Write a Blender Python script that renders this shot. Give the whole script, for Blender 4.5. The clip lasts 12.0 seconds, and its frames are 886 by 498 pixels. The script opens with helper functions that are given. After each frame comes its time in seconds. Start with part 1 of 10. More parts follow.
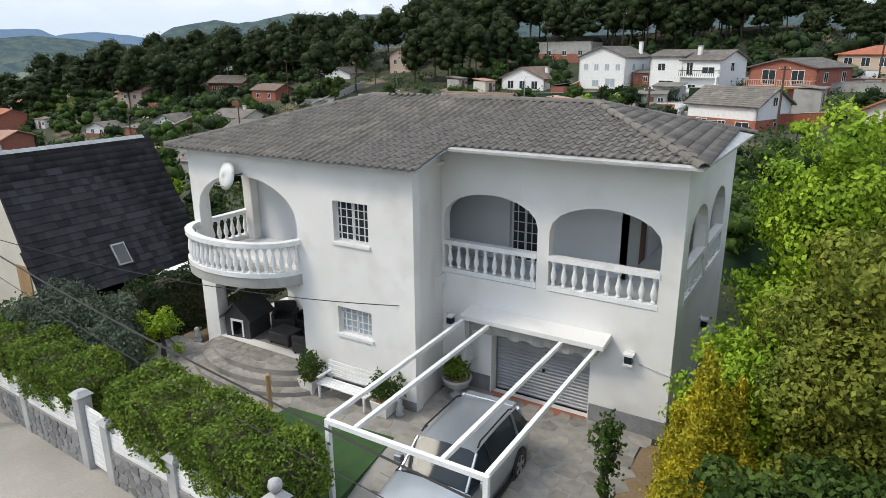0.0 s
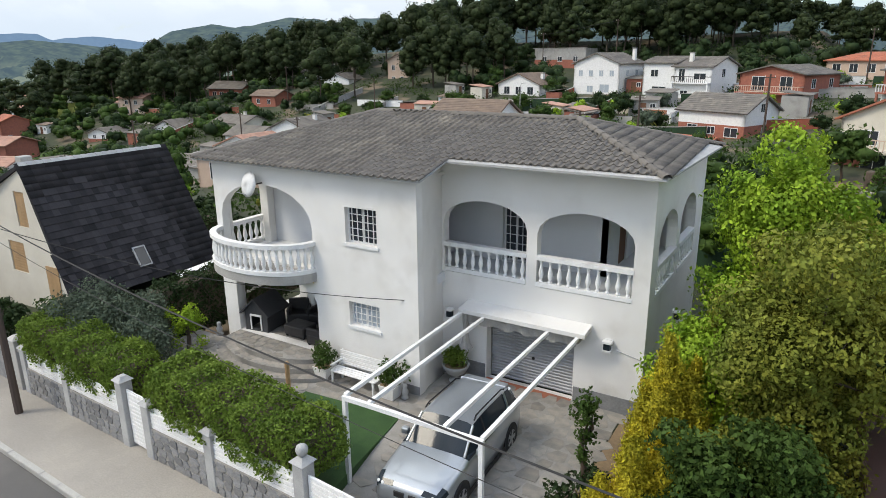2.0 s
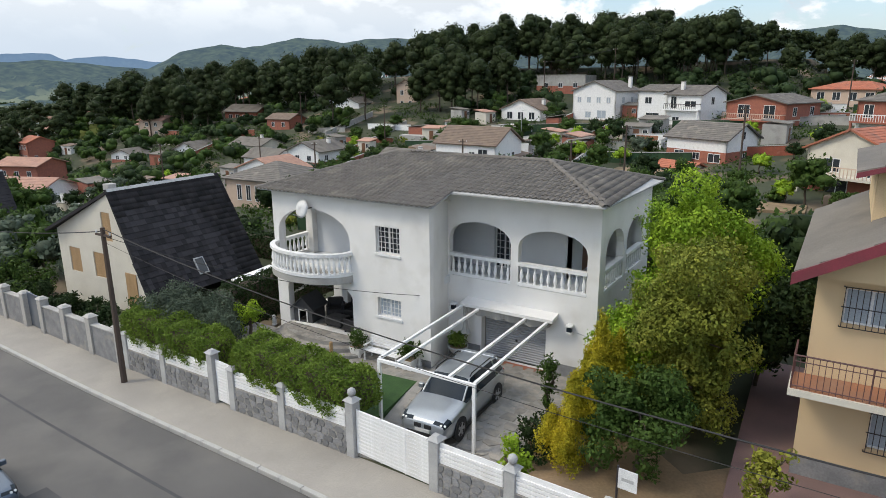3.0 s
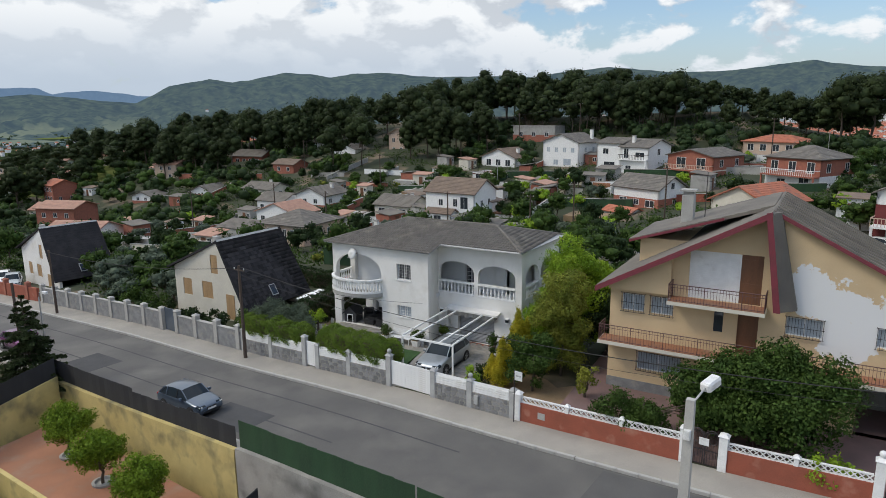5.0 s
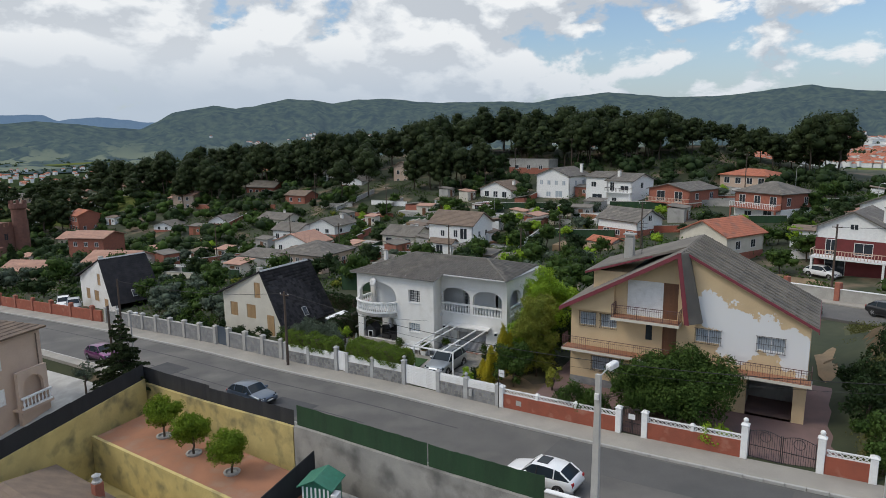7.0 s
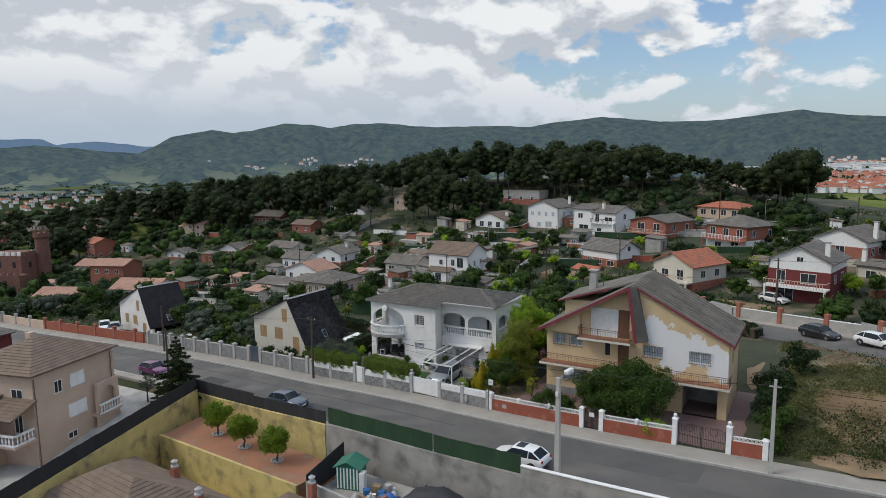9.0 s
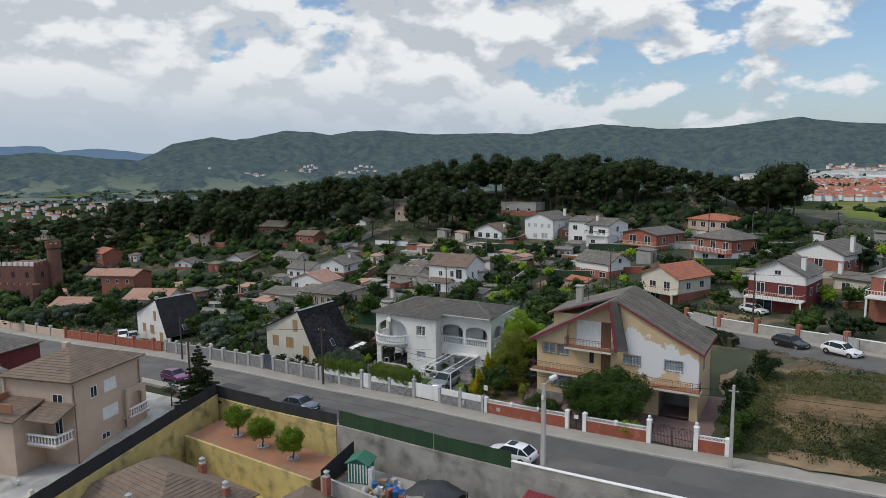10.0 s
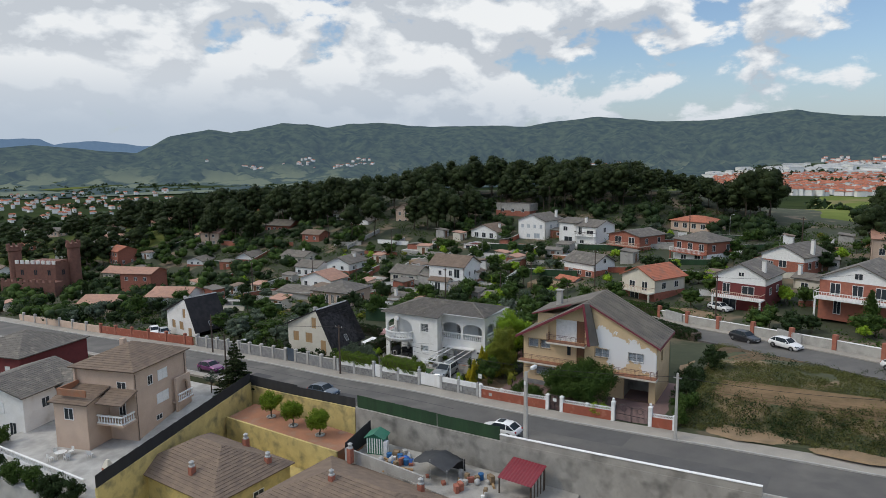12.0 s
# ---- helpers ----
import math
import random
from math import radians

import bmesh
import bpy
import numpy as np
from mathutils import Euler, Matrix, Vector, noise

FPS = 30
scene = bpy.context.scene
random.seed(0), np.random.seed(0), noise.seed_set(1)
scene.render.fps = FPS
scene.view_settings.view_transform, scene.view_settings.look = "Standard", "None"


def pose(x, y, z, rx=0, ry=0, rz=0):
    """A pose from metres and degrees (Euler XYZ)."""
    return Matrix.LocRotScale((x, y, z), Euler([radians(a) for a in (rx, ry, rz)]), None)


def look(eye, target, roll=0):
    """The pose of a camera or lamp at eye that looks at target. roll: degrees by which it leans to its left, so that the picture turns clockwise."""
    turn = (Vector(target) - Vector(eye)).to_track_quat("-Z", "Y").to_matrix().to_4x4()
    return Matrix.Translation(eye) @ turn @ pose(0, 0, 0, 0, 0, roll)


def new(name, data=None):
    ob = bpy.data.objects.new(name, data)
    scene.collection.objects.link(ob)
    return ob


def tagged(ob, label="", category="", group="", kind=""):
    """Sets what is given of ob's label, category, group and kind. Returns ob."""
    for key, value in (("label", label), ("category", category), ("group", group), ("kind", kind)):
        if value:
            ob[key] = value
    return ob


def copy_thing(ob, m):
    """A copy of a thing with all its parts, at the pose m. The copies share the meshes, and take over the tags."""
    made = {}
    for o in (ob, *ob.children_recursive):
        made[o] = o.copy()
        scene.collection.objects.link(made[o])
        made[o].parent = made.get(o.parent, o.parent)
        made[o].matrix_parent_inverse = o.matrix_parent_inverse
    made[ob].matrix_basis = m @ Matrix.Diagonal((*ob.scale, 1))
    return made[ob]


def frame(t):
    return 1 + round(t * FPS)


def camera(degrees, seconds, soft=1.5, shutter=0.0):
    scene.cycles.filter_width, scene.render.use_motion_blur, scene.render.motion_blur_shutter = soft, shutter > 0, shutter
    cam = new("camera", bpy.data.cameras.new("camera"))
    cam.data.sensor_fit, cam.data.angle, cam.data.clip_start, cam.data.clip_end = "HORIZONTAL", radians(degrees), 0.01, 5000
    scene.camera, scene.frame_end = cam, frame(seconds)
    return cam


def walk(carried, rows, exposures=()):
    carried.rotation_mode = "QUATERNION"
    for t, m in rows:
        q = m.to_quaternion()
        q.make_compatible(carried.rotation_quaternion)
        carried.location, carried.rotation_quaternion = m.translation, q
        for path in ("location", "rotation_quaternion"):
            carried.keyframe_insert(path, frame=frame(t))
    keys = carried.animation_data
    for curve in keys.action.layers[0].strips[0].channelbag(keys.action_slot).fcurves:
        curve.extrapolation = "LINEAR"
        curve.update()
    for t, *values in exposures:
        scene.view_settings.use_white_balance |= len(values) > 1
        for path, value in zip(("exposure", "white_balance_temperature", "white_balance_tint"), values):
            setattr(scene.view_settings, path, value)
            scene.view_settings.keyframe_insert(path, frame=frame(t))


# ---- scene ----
cam = camera(68.3, 12.0, soft=0.5)
PATH = [
    (0, (-0.149, -0.064, 9.621), (-1.151, 1.569, 9.045), -0.4),
    (0.5, (0.014, -0.391, 9.664), (-0.988, 1.242, 9.09), -0.5),
    (1, (0.22, -0.815, 9.819), (-0.779, 0.82, 9.247), -0.5),
    (1.5, (0.506, -1.284, 9.978), (-0.491, 0.353, 9.406), -0.5),
    (2, (0.857, -1.843, 10.153), (-0.14, -0.204, 9.587), -0.5),
    (2.5, (1.187, -2.424, 10.306), (0.189, -0.784, 9.746), -0.3),
    (2.7, (1.397, -2.586, 10.449), (0.391, -0.953, 9.883), -0.4),
    (2.8, (2.08, -3.636, 10.588), (1.065, -1.999, 10.048), -0.3),
    (2.9, (3.055, -5.154, 11.161), (2.03, -3.523, 10.624), -0.5),
    (3, (4.153, -7.273, 11.631), (3.134, -5.63, 11.119), -0.4),
    (3.1, (5.395, -9.461, 12.264), (4.417, -7.796, 11.744), -0.5),
    (3.2, (6.952, -12.045, 12.893), (5.975, -10.371, 12.398), -0.5),
    (3.3, (7.75, -13.39, 13.31), (6.77, -11.715, 12.82), -0.5),
    (4.8, (12.93, -22.098, 16.015), (11.936, -20.416, 15.585), -0.4),
    (5, (13.597, -23.232, 16.31), (12.602, -21.549, 15.89), -0.5),
    (5.5, (15.181, -25.811, 17.193), (14.181, -24.126, 16.79), -0.6),
    (6, (16.646, -28.191, 17.895), (15.641, -26.505, 17.51), -0.7),
    (6.5, (18.06, -30.702, 18.621), (17.055, -29.012, 18.252), -0.6),
    (7, (19.484, -33.297, 19.289), (18.479, -31.604, 18.94), -0.7),
    (9, (25.019, -43.334, 22.299), (24.018, -41.625, 22.019), -0.7),
    (9.5, (26.555, -45.816, 23.336), (25.553, -44.106, 23.063), -0.7),
    (10, (27.978, -48.364, 24.235), (26.977, -46.652, 23.975), -0.7),
    (10.5, (29.335, -50.883, 25.141), (28.336, -49.17, 24.881), -0.7),
    (11, (30.683, -53.374, 26.028), (29.687, -51.661, 25.759), -0.7),
    (11.5, (32.013, -55.841, 26.94), (31.018, -54.128, 26.663), -0.7),
    (12, (33.376, -58.419, 27.881), (32.384, -56.706, 27.597), -0.7),
]
walk(cam, [(t, look(eye, target, roll)) for t, eye, target, roll in PATH],
     [(0, 0.52, 6420, 9), (2.7, 0.51, 6420, 9), (3.0, 0.36, 6400, 9), (3.3, 0.24, 6350, 9), (4.8, 0.02, 6250, 9), (7.2, -0.12, 6250, 9), (10.5, -0.19, 6250, 9), (12, -0.15, 6250, 9)])

# ---- world and sun ----
SUN_DIR = Vector((-0.72, -0.60, 1.0)).normalized()     # towards the sun
sun = new("sun", bpy.data.lights.new("sun", "SUN"))
sun.data.energy, sun.data.angle, sun.data.color = 1.5, radians(15.0), (1.0, 0.90, 0.74)
sun.matrix_basis = look((0, 0, 60), Vector((0, 0, 60)) - SUN_DIR)
scene.view_settings.exposure = 0.0


def make_world():
    world = bpy.data.worlds.new("sky")
    scene.world = world
    world.use_nodes = True
    nt = world.node_tree
    n, l = nt.nodes, nt.links
    n.clear()
    sky = n.new("ShaderNodeTexSky")
    sky.sky_type, sky.sun_disc = "NISHITA", False
    sky.sun_elevation = math.asin(SUN_DIR.z)
    sky.sun_rotation = math.atan2(SUN_DIR.x, SUN_DIR.y)
    sky.air_density, sky.dust_density = 1.0, 1.5
    out, back = n.new("ShaderNodeOutputWorld"), n.new("ShaderNodeBackground")
    tc, sep = n.new("ShaderNodeTexCoord"), n.new("ShaderNodeSeparateXYZ")
    l.new(tc.outputs["Generated"], sep.inputs[0])

    def math_node(op, a, b=None, clamp=False):
        m = n.new("ShaderNodeMath")
        m.operation, m.use_clamp = op, clamp
        for i, v in enumerate((a, b)):
            if v is None:
                continue
            if isinstance(v, (int, float)):
                m.inputs[i].default_value = v
            else:
                l.new(v, m.inputs[i])
        return m.outputs[0]

    # clouds lie flatter towards the horizon; each is lit from above and grey below
    def cloud_field(lift, scale, detail, rough):
        comb = n.new("ShaderNodeCombineXYZ")
        l.new(sep.outputs["X"], comb.inputs[0])
        l.new(sep.outputs["Y"], comb.inputs[1])
        l.new(math_node("MULTIPLY", math_node("ADD", sep.outputs["Z"], lift), 1.75), comb.inputs[2])
        nd = n.new("ShaderNodeTexNoise")
        l.new(comb.outputs[0], nd.inputs["Vector"])
        for key, v in (("Scale", scale), ("Detail", detail), ("Roughness", rough), ("Distortion", 0.15)):
            nd.inputs[key].default_value = v
        return nd.outputs["Fac"]

    def smoothed(v, lo, hi, a=0.0, b=1.0):
        r = n.new("ShaderNodeMapRange")
        r.interpolation_type = "SMOOTHSTEP"
        for key, val in zip(("From Min", "From Max", "To Min", "To Max"), (lo, hi, a, b)):
            r.inputs[key].default_value = val
        l.new(v, r.inputs["Value"])
        return r.outputs[0]

    field, above = cloud_field(3.1, 10.0, 10.0, 0.54), cloud_field(3.13, 10.0, 5.0, 0.5)
    banks = cloud_field(1.7, 2.6, 3.0, 0.5)
    west = smoothed(sep.outputs["X"], -0.75, -0.1, 1.0, 0.0)
    # heaped clouds in banks, closing up towards the west
    dens = math_node("ADD", field, math_node("MULTIPLY", math_node("SUBTRACT", banks, 0.5), 0.5))
    dens = math_node("ADD", dens, math_node("MULTIPLY", west, 0.2))
    cover_out = smoothed(dens, 0.475, 0.565)
    shade = math_node("ADD", math_node("MULTIPLY", math_node("SUBTRACT", field, above), 6.5), 0.52, True)
    body = n.new("ShaderNodeValToRGB")
    ramp = body.color_ramp
    ramp.elements[0].position, ramp.elements[0].color = 0.12, (5.3, 5.6, 6.0, 1)
    ramp.elements[1].position, ramp.elements[1].color = 0.92, (9.6, 9.5, 9.3, 1)
    mid = ramp.elements.new(0.5)
    mid.color = (7.4, 7.6, 7.8, 1)
    l.new(shade, body.inputs[0])
    # a smooth grey-blue veil low in the west, under which the heaps fade
    veil = n.new("ShaderNodeMixRGB")
    low = smoothed(sep.outputs["Z"], 0.04, 0.17, 0.95, 0.3)
    l.new(math_node("MULTIPLY", west, low), veil.inputs["Fac"])
    l.new(body.outputs["Color"], veil.inputs["Color1"])
    tint = n.new("ShaderNodeMixRGB")
    l.new(smoothed(sep.outputs["Z"], 0.02, 0.13), tint.inputs["Fac"])
    tint.inputs["Color1"].default_value, tint.inputs["Color2"].default_value = (4.9, 5.5, 6.3, 1), (7.6, 7.8, 8.0, 1)
    l.new(tint.outputs[0], veil.inputs["Color2"])
    mix = n.new("ShaderNodeMixRGB")
    l.new(cover_out, mix.inputs["Fac"])
    gain = n.new("ShaderNodeMixRGB")
    gain.blend_type, gain.inputs["Fac"].default_value, gain.inputs["Color2"].default_value = "MULTIPLY", 1.0, (1.3, 1.35, 1.4, 1)
    l.new(sky.outputs[0], gain.inputs["Color1"])
    l.new(gain.outputs[0], mix.inputs["Color1"])
    l.new(veil.outputs[0], mix.inputs["Color2"])
    # grey-blue haze over the horizon
    haze = n.new("ShaderNodeMixRGB")
    l.new(math_node("MULTIPLY", math_node("MULTIPLY", math_node("SUBTRACT", 0.13, sep.outputs["Z"], True), 7.0, True), 0.8), haze.inputs["Fac"])
    l.new(mix.outputs[0], haze.inputs["Color1"])
    haze.inputs["Color2"].default_value = (5.0, 5.7, 6.5, 1)
    # a clouded sky is brighter overhead than at the horizon
    dome = n.new("ShaderNodeVectorMath")
    dome.operation = "SCALE"
    l.new(haze.outputs[0], dome.inputs[0])
    l.new(smoothed(sep.outputs["Z"], 0.25, 0.95, 1.0, 1.7), dome.inputs["Scale"])
    l.new(dome.outputs[0], back.inputs["Color"])
    back.inputs["Strength"].default_value = 0.105
    l.new(back.outputs[0], out.inputs["Surface"])


make_world()

# ---- materials ----
def material(name, color, color2=None, scale=4.0, rough=0.8, metal=0.0, bump=0.0, bump_scale=None, fine=40.0, dirt=None, dirt_scale=0.5,
             dirt_low=0.5, dirt_high=0.7, vary=0.0, island=0.0, spec=0.5, stretch=None, trans=0.0):
    """Two-scale procedural surface: color drifts to color2 by noise, a fine grain, optional stains of colour dirt."""
    m = bpy.data.materials.new(name)
    m.use_nodes = True
    nt = m.node_tree
    n, l = nt.nodes, nt.links
    bsdf = n["Principled BSDF"]
    bsdf.inputs["Roughness"].default_value, bsdf.inputs["Metallic"].default_value = rough, metal
    bsdf.inputs["Specular IOR Level"].default_value = spec
    tc = n.new("ShaderNodeTexCoord")
    vec = tc.outputs["Object"]
    if stretch:
        mp = n.new("ShaderNodeMapping")
        mp.inputs["Scale"].default_value = stretch
        l.new(vec, mp.inputs[0])
        vec = mp.outputs[0]

    def tex(sc, det=4.0):
        t = n.new("ShaderNodeTexNoise")
        t.inputs["Scale"].default_value, t.inputs["Detail"].default_value = sc, det
        l.new(vec, t.inputs["Vector"])
        return t.outputs["Fac"]

    def mixed(fac, a, b, mode="MIX"):
        x = n.new("ShaderNodeMixRGB")
        x.blend_type = mode
        for sock, v in zip(x.inputs, (fac, a, b)):
            if isinstance(v, (int, float)):
                sock.default_value = v
            elif isinstance(v, tuple):
                sock.default_value = (*v, 1)
            else:
                l.new(v, sock)
        return x.outputs[0]

    def ramp(fac, lo, hi, a=0.0, b=1.0):
        r = n.new("ShaderNodeMapRange")
        for k, v in zip(("From Min", "From Max", "To Min", "To Max"), (lo, hi, a, b)):
            r.inputs[k].default_value = v
        l.new(fac, r.inputs["Value"])
        return r.outputs[0]

    c2 = color2 or tuple(c * 0.82 for c in color)
    col = mixed(ramp(tex(scale), 0.35, 0.65), color, c2)
    g = ramp(tex(fine, 2.0), 0.25, 0.75, 0.86, 1.12)
    gx = n.new("ShaderNodeCombineColor")
    for i in range(3):
        l.new(g, gx.inputs[i])
    col = mixed(1.0, col, gx.outputs[0], "MULTIPLY")
    if dirt:
        col = mixed(ramp(tex(dirt_scale, 8.0), dirt_low, dirt_high), col, dirt)
    if vary or island:
        src = n.new("ShaderNodeNewGeometry").outputs["Random Per Island"] if island else n.new("ShaderNodeObjectInfo").outputs["Random"]
        amount = island or vary
        v = ramp(src, 0, 1, 1 - amount, 1 + amount)
        hx = n.new("ShaderNodeHueSaturation")
        l.new(v, hx.inputs["Value"])
        l.new(col, hx.inputs["Color"])
        col = hx.outputs[0]
    l.new(col, bsdf.inputs["Base Color"])
    if bump:
        b = n.new("ShaderNodeBump")
        b.inputs["Strength"].default_value, b.inputs["Distance"].default_value = bump, 0.02
        l.new(tex(bump_scale or fine, 5.0), b.inputs["Height"])
        l.new(b.outputs[0], bsdf.inputs["Normal"])
    if trans:
        tr, add = n.new("ShaderNodeBsdfTranslucent"), n.new("ShaderNodeMixShader")
        l.new(col, tr.inputs[0])
        add.inputs[0].default_value = trans
        l.new(bsdf.outputs[0], add.inputs[1])
        l.new(tr.outputs[0], add.inputs[2])
        l.new(add.outputs[0], n["Material Output"].inputs["Surface"])
    return m


def foliage(name, a, b, rough=0.6):
    return material(name, a, b, scale=0.9, rough=rough, fine=9.0, island=0.3, spec=0.1, trans=0.22)


WHITE_RENDER = material("white_render", (0.78, 0.765, 0.74), (0.72, 0.705, 0.675), scale=0.7, rough=0.9, bump=0.15, fine=60, dirt=(0.50, 0.47, 0.42), dirt_scale=0.6, dirt_low=0.55, dirt_high=0.85)
WHITE_PAINT = material("white_paint", (0.8, 0.8, 0.79), (0.72, 0.72, 0.71), scale=3, rough=0.55, bump=0.05, dirt=(0.55, 0.53, 0.5), dirt_scale=2.0, dirt_low=0.6, dirt_high=0.8)
GREY_INNER = material("grey_inner_render", (0.66, 0.67, 0.68), (0.61, 0.62, 0.63), scale=1, rough=0.9, bump=0.1)
ROOF_BROWN = material("concrete_tile_brown", (0.152, 0.138, 0.12), (0.115, 0.104, 0.092), scale=1.5, rough=0.85, bump=0.3, fine=25, dirt=(0.24, 0.215, 0.175), dirt_scale=0.9, dirt_low=0.55, dirt_high=0.75, vary=0.14)
ROOF_BROWN_ST = material("concrete_tile_brown_rest", (0.152, 0.138, 0.12), (0.115, 0.104, 0.092), scale=1.5, rough=0.85, bump=0.3, fine=25, dirt=(0.24, 0.215, 0.175), dirt_scale=0.9, dirt_low=0.55, dirt_high=0.75, island=0.14)
ROOF_SLATE = material("dark_shingle", (0.043, 0.041, 0.043), (0.031, 0.030, 0.032), scale=1.2, rough=0.95, spec=0.05, bump=0.3, fine=25, island=0.3)
ROOF_GREY = material("fibre_cement_grey", (0.175, 0.157, 0.132), (0.13, 0.117, 0.10), scale=0.6, rough=0.9, bump=0.3, fine=20, dirt=(0.11, 0.10, 0.09), dirt_scale=0.5, dirt_low=0.5, dirt_high=0.7, island=0.12)
ROOF_RED = material("red_clay_tile", (0.42, 0.14, 0.075), (0.33, 0.115, 0.065), scale=1.5, rough=0.85, bump=0.3, fine=20, dirt=(0.22, 0.11, 0.08), dirt_scale=0.6, island=0.15)
ROOF_PINK = material("faded_clay_tile", (0.42, 0.24, 0.17), (0.34, 0.2, 0.15), scale=1.0, rough=0.85, bump=0.3, fine=20, island=0.12)
ROOF_MAROON = material("brown_red_tile", (0.19, 0.138, 0.10), (0.14, 0.103, 0.078), scale=1.2, rough=0.85, bump=0.3, fine=20, island=0.14)
BRICK = material("red_brick", (0.34, 0.125, 0.08), (0.27, 0.10, 0.07), scale=2.0, rough=0.9, bump=0.3, fine=14)
RED_WALL = material("red_painted_wall", (0.30, 0.085, 0.05), (0.25, 0.075, 0.045), scale=1.5, rough=0.9, bump=0.2, fine=30, dirt=(0.36, 0.16, 0.11), dirt_scale=1.2, dirt_low=0.58, dirt_high=0.75)
DEEP_RED = material("deep_red_render", (0.16, 0.032, 0.032), (0.13, 0.028, 0.028), scale=1.0, rough=0.9)
MAROON = material("maroon_paint", (0.19, 0.03, 0.045), (0.15, 0.03, 0.04), scale=3, rough=0.6)
CREAM = material("cream_render", (0.62, 0.585, 0.50), (0.56, 0.52, 0.44), scale=0.8, rough=0.9, bump=0.15)
YELLOW_RENDER = material("peach_yellow_render", (0.62, 0.47, 0.285), (0.56, 0.42, 0.255), scale=0.7, rough=0.9, bump=0.15, fine=50, dirt=(0.42, 0.32, 0.21), dirt_scale=0.5, dirt_low=0.58, dirt_high=0.78)
PINK_RENDER = material("pink_beige_render", (0.55, 0.42, 0.33), (0.49, 0.37, 0.29), scale=0.7, rough=0.9, bump=0.15)
YELLOW_WALL = material("stained_yellow_wall", (0.58, 0.47, 0.19), (0.49, 0.39, 0.155), scale=0.9, rough=0.9, bump=0.2, dirt=(0.18, 0.165, 0.09), dirt_scale=0.8, dirt_low=0.50, dirt_high=0.75)
CONCRETE = material("grey_concrete", (0.40, 0.39, 0.365), (0.33, 0.32, 0.30), scale=0.8, rough=0.92, bump=0.25, fine=30, dirt=(0.23, 0.225, 0.21), dirt_scale=0.7, dirt_low=0.52, dirt_high=0.75)
PALE_STONE = material("pale_stone", (0.42, 0.42, 0.41), (0.34, 0.34, 0.335), scale=2, rough=0.85, bump=0.25)
PAVEMENT = material("pavement_concrete", (0.335, 0.31, 0.27), (0.28, 0.26, 0.23), scale=0.5, rough=0.92, bump=0.2, fine=25, dirt=(0.25, 0.235, 0.21), dirt_scale=0.4, dirt_low=0.52, dirt_high=0.75)
ASPHALT = material("worn_asphalt", (0.116, 0.110, 0.103), (0.091, 0.087, 0.083), scale=0.35, rough=0.9, bump=0.25, fine=60, dirt=(0.148, 0.139, 0.127), dirt_scale=0.25, dirt_low=0.52, dirt_high=0.75)
ASPHALT_OLD = material("old_asphalt_patch", (0.098, 0.095, 0.092), (0.08, 0.078, 0.076), scale=0.6, rough=0.9, bump=0.25, fine=60)
ASPHALT_NEW = material("asphalt_patch", (0.062, 0.062, 0.064), (0.05, 0.05, 0.052), scale=0.8, rough=0.9, bump=0.25, fine=60)
STONE = material("grey_wall_stone", (0.235, 0.235, 0.235), (0.17, 0.172, 0.178), scale=2.2, rough=0.85, bump=0.4, fine=18, vary=0.28, dirt=(0.30, 0.28, 0.24), dirt_scale=2.0, dirt_low=0.55, dirt_high=0.75)
STONE_ST = material("grey_wall_stone_rest", (0.235, 0.235, 0.235), (0.17, 0.172, 0.178), scale=2.2, rough=0.85, bump=0.4, fine=18, island=0.28, dirt=(0.30, 0.28, 0.24), dirt_scale=2.0, dirt_low=0.55, dirt_high=0.75)
MORTAR = material("mortar", (0.31, 0.295, 0.27), (0.25, 0.24, 0.22), scale=3, rough=0.95, bump=0.3)
FLAG = material("flagstone", (0.31, 0.28, 0.24), (0.22, 0.21, 0.19), scale=1.6, rough=0.8, bump=0.25, vary=0.22)
PATIO = material("pale_patio_slab", (0.45, 0.44, 0.415), (0.35, 0.34, 0.32), scale=0.8, rough=0.85, bump=0.2, dirt=(0.28, 0.275, 0.26), dirt_scale=0.5)
TERRACOTTA = material("terracotta_floor", (0.34, 0.155, 0.085), (0.28, 0.13, 0.075), scale=0.8, rough=0.9, bump=0.1, dirt=(0.30, 0.18, 0.12), dirt_scale=0.8)
MAUVE_PAVING = material("mauve_paving", (0.20, 0.125, 0.115), (0.165, 0.11, 0.10), scale=1.0, rough=0.9, bump=0.2)
PINK_PAVING = material("pink_paving", (0.45, 0.25, 0.24), (0.38, 0.22, 0.21), scale=1.0, rough=0.9)
LAWN = material("artificial_lawn", (0.038, 0.09, 0.022), (0.028, 0.07, 0.018), scale=3, rough=0.9, bump=0.5, fine=120)
SOIL = material("dry_soil", (0.26, 0.18, 0.105), (0.18, 0.13, 0.075), scale=0.6, rough=0.95, bump=0.4, fine=12)
FIELD = material("fallow_field", (0.075, 0.078, 0.034), (0.048, 0.055, 0.024), scale=0.35, rough=0.95, bump=0.5, fine=3.0, dirt=(0.23, 0.165, 0.10), dirt_scale=0.22, dirt_low=0.52, dirt_high=0.62)
DARK_BRICK = material("weathered_brick", (0.20, 0.095, 0.07), (0.15, 0.075, 0.058), scale=1.2, rough=0.9, bump=0.3, fine=14)
DARK_CONCRETE = material("stained_concrete", (0.34, 0.325, 0.295), (0.26, 0.25, 0.23), scale=0.7, rough=0.92, bump=0.3, fine=25, dirt=(0.13, 0.125, 0.115), dirt_scale=0.6, dirt_low=0.5, dirt_high=0.72)
